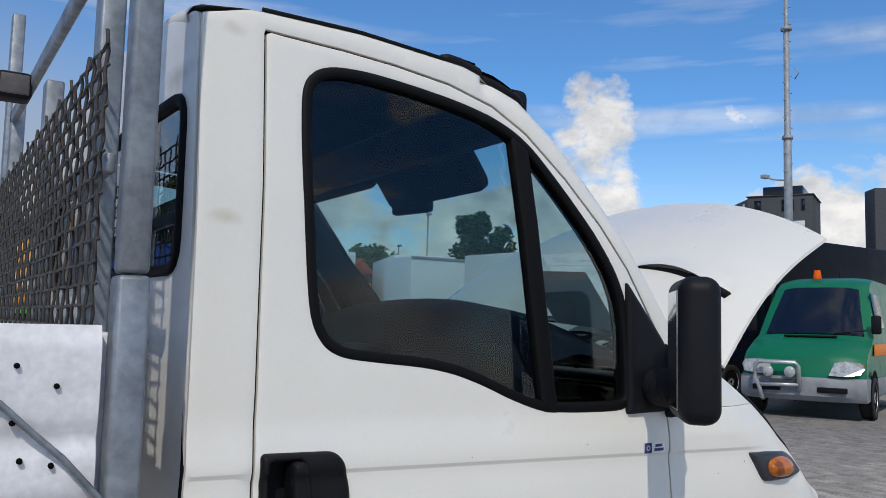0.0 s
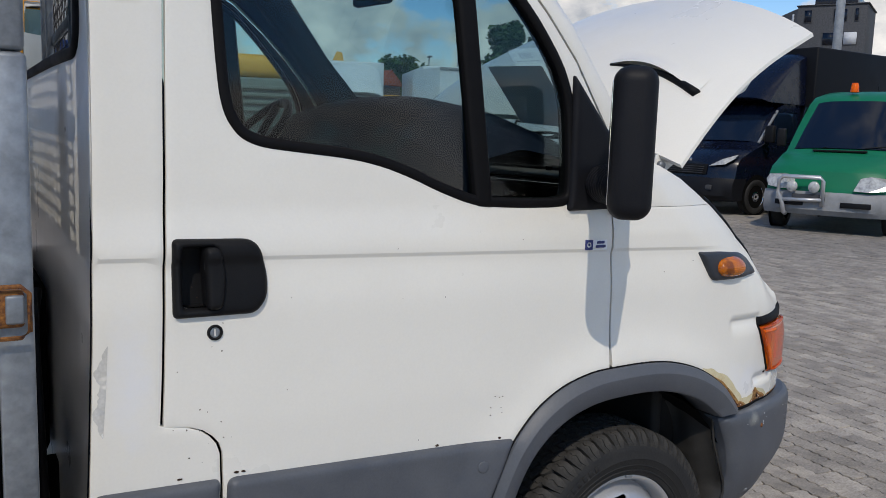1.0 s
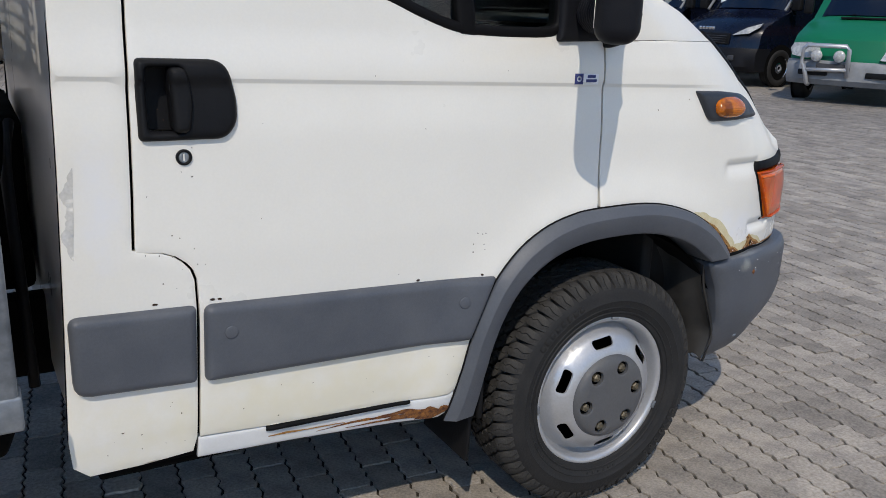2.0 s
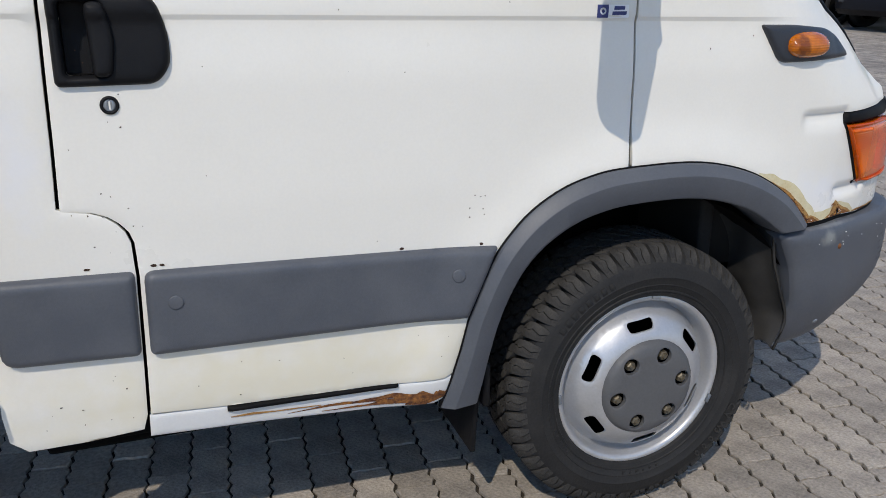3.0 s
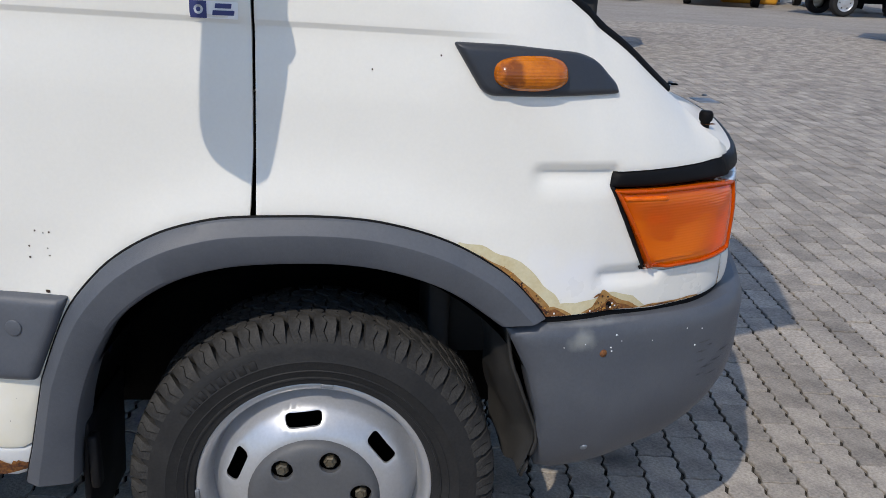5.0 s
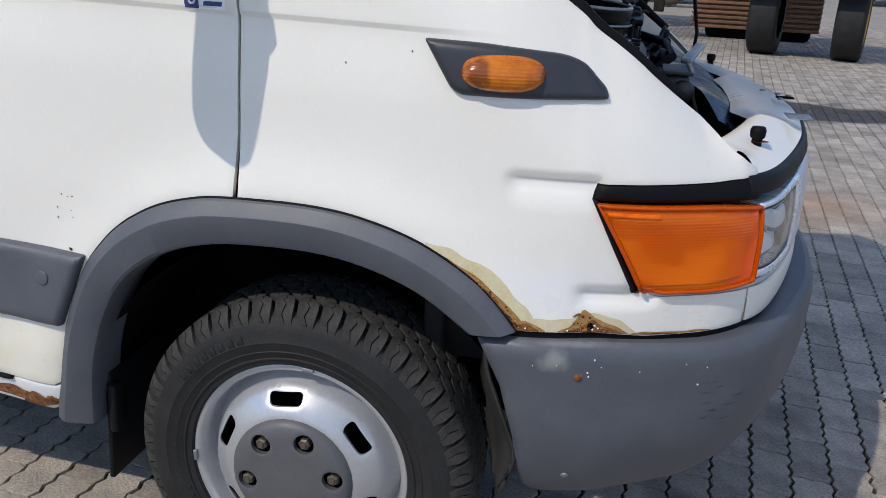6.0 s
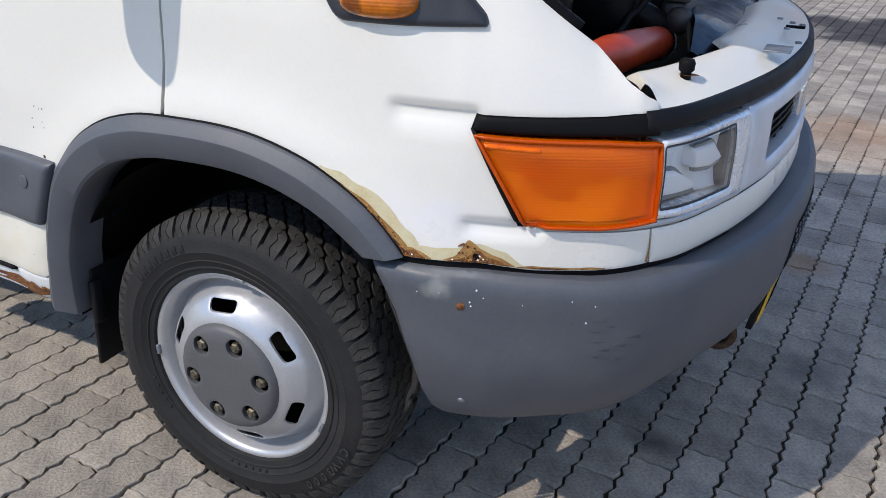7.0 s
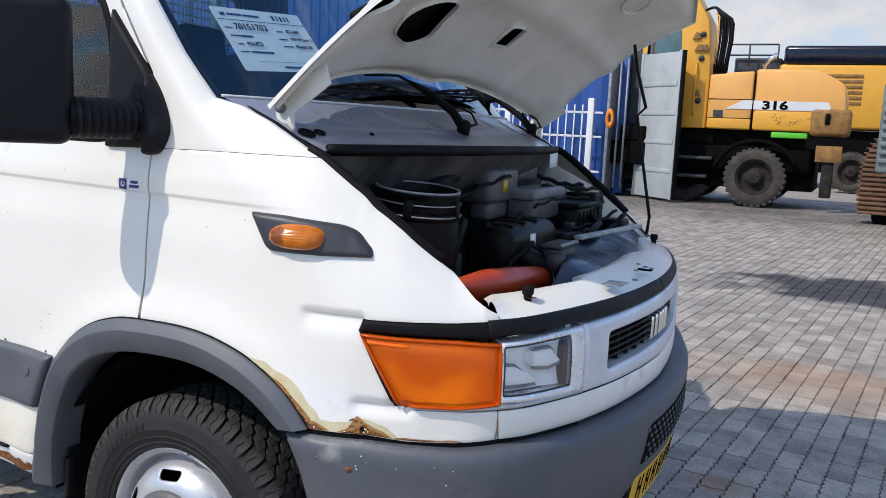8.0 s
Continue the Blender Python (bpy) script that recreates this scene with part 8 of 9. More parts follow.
# ---- yellow machines and container ----
ex = tagged(new("wheeled_excavator"), "yellow wheeled excavator with rusty counterweight", "excavator")
ex.matrix_world = facing(-0.6, 17.5, 0)
bm = bmesh.new()
extrude_poly(bm, [(-1.08, -0.05, 1.62), (-0.17, -0.05, 1.62), (-0.17, -0.05, 2.84), (-0.55, -0.05, 2.82), (-1.08, -0.05, 2.76)], (0, 2.45, 0), 0.05)
part("engine_housing", bm, M_PEACH, ex, "faded orange-yellow engine housing")
bm = bmesh.new()
extrude_poly(bm, [(-0.15, -0.05, 1.62), (1.35, -0.05, 1.62), (1.62, -0.05, 1.72), (1.63, -0.05, 2.11), (1.59, -0.05, 2.52), (1.50, -0.05, 2.63), (1.12, -0.05, 2.85), (0.95, -0.05, 2.89), (-0.15, -0.05, 2.88)], (0, 2.45, 0), 0.05)
part("counterweight", bm, M_PEACH, ex, "faded orange-yellow counterweight")
part("lower_panel", newbox((-1.06, -0.062, 1.64), (-0.185, -0.04, 1.85), 0.008), M_YELLOW, ex, "deeper yellow lower panel")
part("lower_panel", newbox((-0.135, -0.062, 1.64), (1.55, -0.04, 2.03), 0.02), M_YELLOW, ex, "deeper yellow lower panel")
part("panel_gap", newbox((-0.172, -0.066, 1.63), (-0.148, -0.03, 2.82), 0), M_DARK, ex)
rf = random.Random(31)
for k in range(26):
    x, z, r = rf.uniform(0.25, 1.0), 1.86 + rf.gauss(0, 0.06), rf.uniform(0.010, 0.035)
    bm = bmesh.new()
    bm.faces.new([bm.verts.new((x + r * rf.uniform(0.5, 1.5) * math.cos(a), -0.0645, z + 0.6 * r * rf.uniform(0.4, 1.5) * math.sin(a))) for a in np.linspace(0, 6.283, 9)[:-1]])
    part("rust_flake", bm, M_OCHRE, ex)
part("rusty_corner", newbox((0.96, -0.09, 1.55), (1.74, 0.6, 2.12), 0.09), M_RUSTYELLOW, ex, "scraped rusty corner")
part("corner_opening", newbox((1.24, -0.10, 1.76), (1.37, -0.06, 2.02), 0.04), M_DARK, ex)
part("panel_gap", newbox((-1.07, -0.0585, 2.245), (-0.16, -0.05, 2.257), 0), M_DARK, ex)
part("panel_gap", newbox((-1.07, -0.064, 1.85), (-0.16, -0.05, 1.862), 0), M_DARK, ex)
bm = bmesh.new()
extrude_poly(bm, [(-0.72, -0.054, 2.05), (1.28, -0.054, 2.05), (1.34, -0.054, 2.12), (1.28, -0.054, 2.235), (-0.36, -0.054, 2.235)], (0, -0.012, 0))
part("pale_band", bm, M_WHITE2, ex, "pale faded stripe", smooth=False)
part("door_lock", newbox((-0.95, -0.065, 1.88), (-0.75, -0.05, 2.02), 0.005), M_DARKGREY, ex)
writing("model_number", "316", 0.235, pose(0.02, -0.068, 2.065, 90, 0, 0) @ Matrix.Diagonal((1.45, 1.0, 1.0, 1.0)), M_DARK, ex, bold=0.010)
bm = bmesh.new()
lathe(bm, [(0, 0.12), (0.10, 0.12), (0.13, 0.06), (0.13, 0.0)], 18, Matrix.Translation((0.95, 0.4, 2.74)) @ Matrix.Rotation(radians(90), 4, "X"))
part("exhaust_cap", bm, M_STEEL, ex)
bm = bmesh.new()
extrude_poly(bm, [(-1.65, 0.0, 1.62), (-1.10, 0.0, 1.62), (-1.10, 0.0, 3.0), (-1.2, 0.0, 3.9), (-1.55, 0.0, 4.5), (-1.8, 0.0, 4.4)], (0, 1.0, 0), 0.03)
part("boom_foot", bm, M_YELLOW, ex, "yellow boom foot")
for z in (2.2, 3.1, 3.6):
    bm = bmesh.new()
    lathe(bm, [(0, -0.06), (0.03, -0.06), (0.035, -0.03), (0.06, -0.03), (0.065, 0)], 14, Matrix.Translation((-1.30, 0.0, z)))
    part("boom_pin", bm, M_DARKGREY, ex)
bm = bmesh.new()
tube(bm, [(-1.38, 0.0, 1.9), (-1.38, -0.07, 1.95), (-1.38, -0.07, 2.95), (-1.38, 0.0, 3.0)], 0.022, 8)
part("hand_rail", bm, M_YELLOW, ex)
bm = bmesh.new()
tube(bm, [(-2.45, 0.42, 1.85), (-1.62, 0.42, 1.85), (-1.58, 0.42, 2.6), (-1.66, 0.42, 3.5), (-1.85, 0.42, 3.82), (-2.45, 0.42, 3.86)], 0.05, 8, True)
cab_door_frame = part("cab_door", bm, M_WHITE2, ex, "pale framed cab door with greenish glass")
part("door_glass", newbox((-2.42, 0.41, 1.9), (-1.68, 0.43, 3.75), 0.004), M_CABGLASS, cab_door_frame)
part("cab", newbox((-3.0, 0.64, 1.62), (-1.72, 1.9, 3.9), 0.08), M_DARKGREY, ex, "dark operator cab")
for k in range(10):
    bm = bmesh.new()
    a, row = rf.uniform(-0.015, 0.015), 0.05 * (k % 2)
    tube(bm, [(-1.02 + 0.028 * k, -0.02 + row, 2.78), (-1.01 + 0.030 * k + a, -0.09 + row, 3.10), (-0.99 + 0.033 * k + a, -0.10 + row, 3.45), (-0.99 + 0.033 * k, -0.08 + row, 3.80), (-1.01 + 0.030 * k, -0.05 + row, 4.02 - 0.012 * k), (-1.07 + 0.020 * k, 0.0, 4.13 - 0.012 * k), (-1.18 + 0.010 * k, 0.06, 4.17), (-1.32, 0.12, 4.12)], 0.021, 7)
    part("hydraulic_hose", bm, M_BLACK, ex, "black hydraulic hose")
bm = bmesh.new()
tube(bm, [(-1.08, -0.04, 2.95), (-1.02, -0.13, 2.97), (-0.98, -0.13, 3.3), (-0.98, -0.13, 3.95), (-1.06, -0.05, 4.02)], 0.018, 7)
part("hose_guard", bm, M_YELLOW, ex, "yellow tube guard beside the hoses")
bm = bmesh.new()
tube(bm, [(-0.10, 0.9, 2.86), (-0.10, 0.9, 3.05), (0.0, 0.9, 3.18), (0.14, 0.9, 3.28)], 0.05, 10)
part("exhaust_pipe", bm, M_CHROME, ex, "bright exhaust pipe")
for x, z, w in ((-1.42, 3.55, 0.09), (-1.34, 3.30, 0.12), (-1.22, 3.30, 0.07), (-1.33, 2.35, 0.07)):
    bm = bmesh.new()
    extrude_poly(bm, [(x - w, -0.001, z - 0.05), (x + w, -0.001, z - 0.05), (x + w * 0.4, -0.001, z + 0.09), (x - w * 0.4, -0.001, z + 0.09)], (0, -0.06, 0), 0.012)
    part("boom_bracket", bm, M_RUSTYELLOW, ex)
bm = bmesh.new()
box(bm, (-2.75, 0.6, 1.65), (-1.70, 1.8, 3.95), 0.10)
part("cab", bm, M_YELLOW, ex)
part("cab_glass", newbox((-2.6, 0.58, 2.5), (-1.85, 0.6, 3.75), 0.05), M_CARGLASS, ex)
part("cab_frame", box(newbox((-1.86, 0.55, 1.9), (-1.74, 0.62, 3.9), 0.03), (-2.7, 0.55, 3.80), (-1.75, 0.62, 3.92), 0.03), M_STEEL, ex)
part("undercarriage", newbox((-3.2, 0.15, 0.75), (1.05, 2.2, 1.28), 0.05), M_DARK, ex, "black undercarriage")
part("turntable", newbox((-0.9, 0.2, 1.28), (0.9, 2.1, 1.62), 0.03), M_DARK, ex)
part("green_valve", newbox((0.25, -0.04, 1.48), (0.95, 0.1, 1.60), 0.02), M_LIME, ex)
bm = bmesh.new()
tube(bm, [(0.0 + 0.86 * math.cos(a), -0.02, 0.60 + 0.80 * math.sin(a)) for a in np.linspace(0.35, 2.9, 16)], 0.05, 6)
part("mudguard", bm, M_DARK, ex)
part("step_box", box(newbox((-1.9, -0.05, 0.55), (-1.0, 0.3, 0.62), 0.02), (-1.9, -0.05, 0.95), (-0.9, 0.3, 1.02), 0.02), M_DARKGREY, ex)
part("stabiliser", box(newbox((1.15, -0.1, 1.05), (1.62, 0.3, 1.35), 0.02), (1.28, -0.06, 0.30), (1.50, 0.2, 1.05), 0.03), M_DUSTYHUB, ex, "worn stabiliser leg")
part("stabiliser_plate", newbox((1.14, -0.115, 1.03), (1.63, -0.10, 1.36), 0.01), M_RUSTYELLOW, ex, "rusty yellow plate")
part("lower_frame", newbox((-2.9, 0.35, 0.38), (1.15, 2.0, 1.28), 0.04), M_DARK, ex)
part("deck", newbox((-3.0, 0.15, 1.28), (-0.9, 2.1, 1.62), 0.04), M_DARK, ex)
def machine_wheel(parent, x, y, r, width):
    """A chunky machine tyre on a dished rim."""
    C = Matrix.Translation((x, y, r))
    w = part("wheel", lathe(bmesh.new(), [(0, 0.0), (0.17 * r, 0.0), (0.20 * r, 0.015), (0.24 * r, 0.02), (0.26 * r, 0.09), (0.50 * r, 0.13), (0.53 * r, 0.03), (0.58 * r, 0.0), (0.60 * r, 0.02)], 32, C), M_DUSTYHUB, parent, "dusty dished rim")
    part("tyre", lathe(bmesh.new(), [(0.57 * r, 0.03), (0.62 * r, -0.03), (0.76 * r, -0.045), (0.90 * r, -0.03), (0.955 * r, 0.0), (0.965 * r, width), (0.6 * r, width)], 40, C), M_OLDTYRE, w, "dusty worn machine tyre", angle=35)
    for k in range(30):
        part("tread_lug", newbox((-0.045, -0.022, 0.90 * r), (0.030, width, 1.0 * r), 0.008, C @ Matrix.Rotation(2 * math.pi * k / 30, 4, "Y")), M_OLDTYRE, w)
    for k in range(10):
        a = 2 * math.pi * k / 10
        part("wheel_nut", lathe(bmesh.new(), [(0, -0.02), (0.018, -0.02), (0.02, 0.01)], 6, C @ Matrix.Translation((0.14 * r * math.cos(a) * 1.1, 0.0, 0.14 * r * math.sin(a) * 1.1))), M_OLDTYRE, w, smooth=False)


for x, near in ((0.0, -0.05), (-1.55, 0.4)):
    machine_wheel(ex, x, near, 0.63, 0.5)
    simple_wheel(ex, x, 2.35, 0.63, 0.5, M_DUSTYHUB, 1)

ex2 = tagged(new("large_excavator"), "large yellow excavator with dark top cover", "excavator")
ex2.matrix_world = facing(0.6, 28.5, 0)
bm = bmesh.new()
box(bm, (-1.9, 0, 1.95), (2.2, 3.0, 3.95), 0.08)
box(bm, (1.9, -0.1, 2.0), (3.4, 3.0, 3.9), 0.2)
part("engine_housing", bm, M_YELLOW, ex2)
part("top_cover", newbox((-1.8, -0.02, 3.95), (3.3, 3.0, 4.55), 0.12), M_NAVY, ex2, "dark top cover")
for k in range(6):
    part("louvre", newbox((-0.6, -0.03, 2.7 + 0.17 * k), (0.6, 0.0, 2.8 + 0.17 * k), 0.01), M_RUSTYELLOW, ex2)
part("panel_gap", newbox((1.85, -0.012, 2.0), (1.88, 0.0, 3.9), 0), M_DARK, ex2)
part("undercarriage", newbox((-2.2, 0.3, 0.5), (3.0, 2.8, 1.9), 0.1), M_DARK, ex2)
bm = bmesh.new()
for x in (-3.6, -2.9, -2.0):
    tube(bm, [(x, 0.2, 3.9), (x, 0.2, 4.6)], 0.03, 6)
for z in (4.25, 4.6):
    tube(bm, [(-3.6, 0.2, z), (-2.0, 0.2, z)], 0.03, 6)
box(bm, (-3.4, 0.6, 3.6), (-1.9, 2.0, 4.2), 0.05)
part("guard_rail", bm, M_DARKGREY, ex2)
machine_wheel(ex2, 0.55, -1.9, 0.62, 0.5)
crawler = tagged(new("crawler_track"), "rusty steel crawler track of another machine", "excavator track")
for k in range(16):
    a = k / 16
    shift = 0.30 * max(0.0, a - 0.55) ** 2 * 4
    part("track_shoe", box(newbox((1.42 + shift, 15.4, 0.18 + 0.085 * k), (3.6, 16.0, 0.235 + 0.085 * k), 0.008), (1.38 + shift, 15.44, 0.235 + 0.085 * k), (3.6, 15.96, 0.26 + 0.085 * k), 0.004), M_TRACK, crawler)
part("track_frame", newbox((1.66, 15.5, 0.0), (3.5, 15.98, 1.5), 0.1), M_DARK, crawler)

cont = tagged(new("shipping_container"), "blue shipping container with an open white door", "container")
bm = bmesh.new()
pts = []
for k in range(40):
    x = -10.0 + 6.3 * k / 39
    pts.append((x, 18.0 + (0.05 if k % 4 in (1, 2) else 0.0)))
vs = [[bm.verts.new((x, y, z)) for z in (0.15, 3.15)] for x, y in pts]
for a, b in zip(vs, vs[1:]):
    bm.faces.new((a[0], b[0], b[1], a[1]))
part("side_wall", bm, M_BLUE, cont, "corrugated blue side", smooth=False)
part("roof", newbox((-10, 18.0, 3.12), (-3.7, 20.4, 3.22), 0.02), M_BLUE, cont)
part("floor", newbox((-10, 18.0, 0.08), (-3.7, 20.4, 0.2), 0.02), M_DARK, cont)
part("back_wall", newbox((-10, 20.35, 0.1), (-3.7, 20.42, 3.2), 0.01), M_BLUE, cont)
for y in (17.96, 20.3):
    part("corner_column", newbox((-3.75, y, 0.05), (-3.55, y + 0.16, 3.25), 0.02), M_BLUE, cont)
part("near_door", newbox((-3.85, 17.35, 0.1), (-3.78, 17.98, 3.2), 0.01), M_STEEL, cont, "grey container door edge-on")
DM = facing(-3.23, 17.90, -40.9)
cd = part("open_door", newbox((0, -0.03, 0.06), (1.40, 0.03, 3.2), 0.01, DM), M_CONTDOOR, cont, "pale grey ribbed container door")
for k in range(4):
    part("door_rib", newbox((0.10, -0.045, 0.62 + 0.62 * k), (1.30, -0.03, 0.72 + 0.62 * k), 0.012, DM), M_CONTDOOR, cd)
for x0 in (-0.005, 1.334):
    part("door_frame", newbox((x0, -0.06, 0.05), (x0 + 0.07, 0.05, 3.23), 0.01, DM), M_CONTDOOR, cd)
part("door_seal", newbox((1.405, -0.05, 0.06), (1.444, 0.05, 3.22), 0.008, DM), M_SEAL, cd, "black rubber door seal")
for x in (-3.62, -3.46):
    bm = bmesh.new()
    tube(bm, [(x, 17.5, 0.2), (x, 17.5, 3.1)], 0.025, 8)
    part("lock_rod", bm, M_STEEL, cont)
part("hose_coil", lathe(bmesh.new(), [(0.10, -0.04), (0.22, -0.04), (0.22, 0.04), (0.10, 0.04)], 20, Matrix.Translation((-3.75, 17.3, 1.75)) @ Matrix.Diagonal((0.4, 1, 1, 1)), close=True), M_ORANGE, cont, "orange hose coil")

def stacked_container(x, z):
    """A corrugated blue box, 6.3 m long."""
    c = tagged(new("shipping_container"), "corrugated blue container stacked at the yard edge", "container", "stacked containers")
    bm = bmesh.new()
    pts = []
    for k in range(22):
        for dx, dy in ((0.0, 0.0), (0.09, 0.0), (0.12, 0.04), (0.21, 0.04)):
            pts.append((x + 0.29 * k + dx, 18.0 + dy))
    pts.append((x + 6.3, 18.0))
    vs = [[bm.verts.new((px, py, pz)) for pz in (z + 0.1, z + 2.95)] for px, py in pts]
    for a, b in zip(vs, vs[1:]):
        bm.faces.new((a[0], b[0], b[1], a[1]))
    part("side_wall", bm, M_BLUE, c, smooth=False)
    part("body", newbox((x, 18.06, z + 0.02), (x + 6.3, 20.4, z + 3.0), 0.02), M_BLUE, c)
    for zz in (z, z + 2.92):
        part("rail", newbox((x, 17.97, zz), (x + 6.3, 18.07, zz + 0.1), 0.01), M_BLUE, c)
    return c


for x in (-16.6, -23.1):
    for z in (0.0, 3.05):
        stacked_container(x, z)

fence = tagged(new("steel_fence"), "white steel bar fence beside the container", "fence")
for x in (-4.35, -6.4, -8.4):
    part("post", newbox((x, 17.55, 0), (x + 0.14, 17.67, 2.2), 0.01), M_WHITE2, fence)
for z in (0.5, 1.3, 1.85):
    part("rail", newbox((-8.4, 17.59, z), (-4.0, 17.63, z + 0.05), 0.006), M_WHITE2, fence)
for k in range(22):
    part("bar", newbox((-8.3 + 0.19 * k, 17.59, 0.2), (-8.27 + 0.19 * k, 17.62, 2.05), 0.004), M_WHITE2, fence)

loader = tagged(new("wheel_loader"), "yellow wheel loader with grey louvred cover", "loader")
loader.matrix_world = facing(2.6, 12.3, 75)
part("hood", newbox((-0.2, -1.1, 2.3), (1.6, 1.0, 2.68), 0.12), M_YELLOW, loader)
part("engine_cover", newbox((-0.25, -1.1, 1.0), (1.6, 1.0, 2.3), 0.05), M_LOUVRE, loader)
for k in range(9):
    part("louvre", newbox((-0.30, -1.05, 1.15 + 0.12 * k), (-0.25, 0.95, 1.21 + 0.12 * k), 0.01), M_LOUVRE, loader)
for y in (-1.0, 0.6):
    simple_wheel(loader, 0.6, y, 0.6, 0.4, M_YELLOW, -1 if y < 0 else 1)
boom = tagged(new("excavator_boom"), "yellow excavator boom raised behind vans", "excavator")
boom.matrix_world = facing(16.5, 40.5, -20) @ Matrix.Diagonal((1, 1, 1.33, 1))
bm = bmesh.new()
extrude_poly(bm, [(-0.9, 0, 2.6), (-0.45, 0, 3.9), (-0.2, 0, 4.35), (0.1, 0, 4.3), (0.2, 0, 3.9), (1.2, 0, 3.3), (2.1, 0, 2.9), (2.2, 0, 2.4), (1.2, 0, 2.8), (-0.1, 0, 3.4), (-0.6, 0, 2.5)], (0, 0.4, 0), 0.03)
part("arm", bm, M_YELLOW, boom)
part("house", newbox((0.6, -0.5, 0.0), (3.2, 1.6, 2.7), 0.1), M_YELLOW, boom)
house = tagged(new("far_house"), "small grey house with a red-tiled roof far behind", "building")
part("wall", newbox((20.6, 44.0, 0), (21.9, 46.5, 4.4), 0.02), M_DARKGREY, house)
bm = bmesh.new()
extrude_poly(bm, [(20.4, 43.9, 4.4), (22.1, 43.9, 4.4), (21.25, 43.9, 5.35)], (0, 2.7, 0), 0.02)
part("roof", bm, M_REDROOF, house, "red-tiled gable roof")

# ---- mast, lamp, buildings ----
mast = tagged(new("lattice_mast"), "tall grey tapered steel mast with climbing pegs", "mast")
bm = bmesh.new()
tube(bm, [(47.3, 33.1, 0), (47.3, 33.1, 14.5), (47.3, 33.1, 14.6), (47.3, 33.1, 22.0), (47.3, 33.1, 22.1), (47.3, 33.1, 40)], [0.31, 0.26, 0.21, 0.185, 0.15, 0.09], 14)
part("pole", bm, M_STEELFAR, mast)
for z in (14.5, 22.0):
    part("collar", lathe(bmesh.new(), [(0.27, -0.1), (0.36, -0.1), (0.36, 0.1), (0.27, 0.1)], 14, Matrix.Translation((47.3, 33.1, z)) @ Matrix.Rotation(radians(90), 4, "X"), close=True), M_STEELFAR, mast)
for k in range(46):
    s = 1 if k % 2 else -1
    part("peg", newbox((47.3 + s * 0.22, 33.05, 11 + 0.6 * k), (47.3 + s * 0.48, 33.1, 11.04 + 0.6 * k)), M_STEELFAR, mast)
bm = bmesh.new()
tube(bm, [(47.3, 33.1, 11.6), (46.6, 33.8, 11.7), (46.2, 34.1, 11.9)], 0.06, 6)
part("camera_arm", bm, M_STEELFAR, mast)
bm = bmesh.new()
tube(bm, [(47.6, 32.7, 18.5), (47.75, 32.5, 18.9), (47.6, 32.7, 19.3)], 0.05, 6)
part("lamp_hook", bm, M_STEELFAR, mast)
part("yard_camera", newbox((46.0, 33.9, 11.75), (46.5, 34.3, 12.0), 0.04), M_STEELFAR, mast)
for x, y, h in ((24.2, 41.25, 8.0), (26.6, 49.0, 6.8)):
    lp = tagged(new("street_lamp"), "slim grey street lamp behind the yard", "street lamp", "street lamps")
    bm = bmesh.new()
    tube(bm, [(x, y, 0), (x, y, h)], [0.07, 0.04], 8)
    part("pole", bm, M_STEELFAR, lp)
    part("lamp_head", newbox((x - 0.1, y - 0.3, h - 0.05), (x + 0.1, y + 0.1, h + 0.08), 0.03), M_STEELFAR, lp)


def block(x, y, turn, w, d, h, rows, cols, label, seed, top=True):
    b = tagged(new("office_building"), label, "building")
    b.matrix_world = facing(x, y, turn)
    part("wall", newbox((0, 0, 0), (d, w, h), 0.05), M_BRICKDARK, b, "dark grey brick wall")
    if top:
        part("roof_house", newbox((1, 1.2, h), (d - 1, w * 0.78, h + 1.3), 0.05), M_NAVY, b)
        part("parapet", newbox((-0.15, -0.15, h), (d, w + 0.15, h + 0.12), 0.02), M_DARKGREY, b)
    r = random.Random(seed)
    for i in range(rows):
        z = h - 1.9 - 2.6 * i
        yy = 0.8
        while yy < w - 1.2:
            ww = r.choice((0.5, 0.5, 0.9, 1.5))
            if r.random() < 0.8:
                win = part("window", newbox((-0.06, yy, z), (0.02, yy + ww, z + 1.5), 0.01), M_DARKGREY, b)
                part("pane", newbox((-0.08, yy + 0.08, z + 0.08), (-0.05, yy + ww - 0.08, z + 1.42)), r.choice((M_CARGLASS, M_CARGLASS, M_BLIND)), win)
            yy += ww + r.choice((0.5, 0.7, 1.0))
    return b


block(87.2, 58.0, 27.6, 7.3, 8, 17.8, 5, 6, "dark grey brick office block", 3)
block(83.8, 64.5, -34, 17.8, 6, 17.6, 5, 5, "dark grey brick office wing", 5, False)
block(99.4, 46.7, 51.4, 10.1, 3, 18.4, 5, 6, "dark grey brick office block beyond", 7, False)

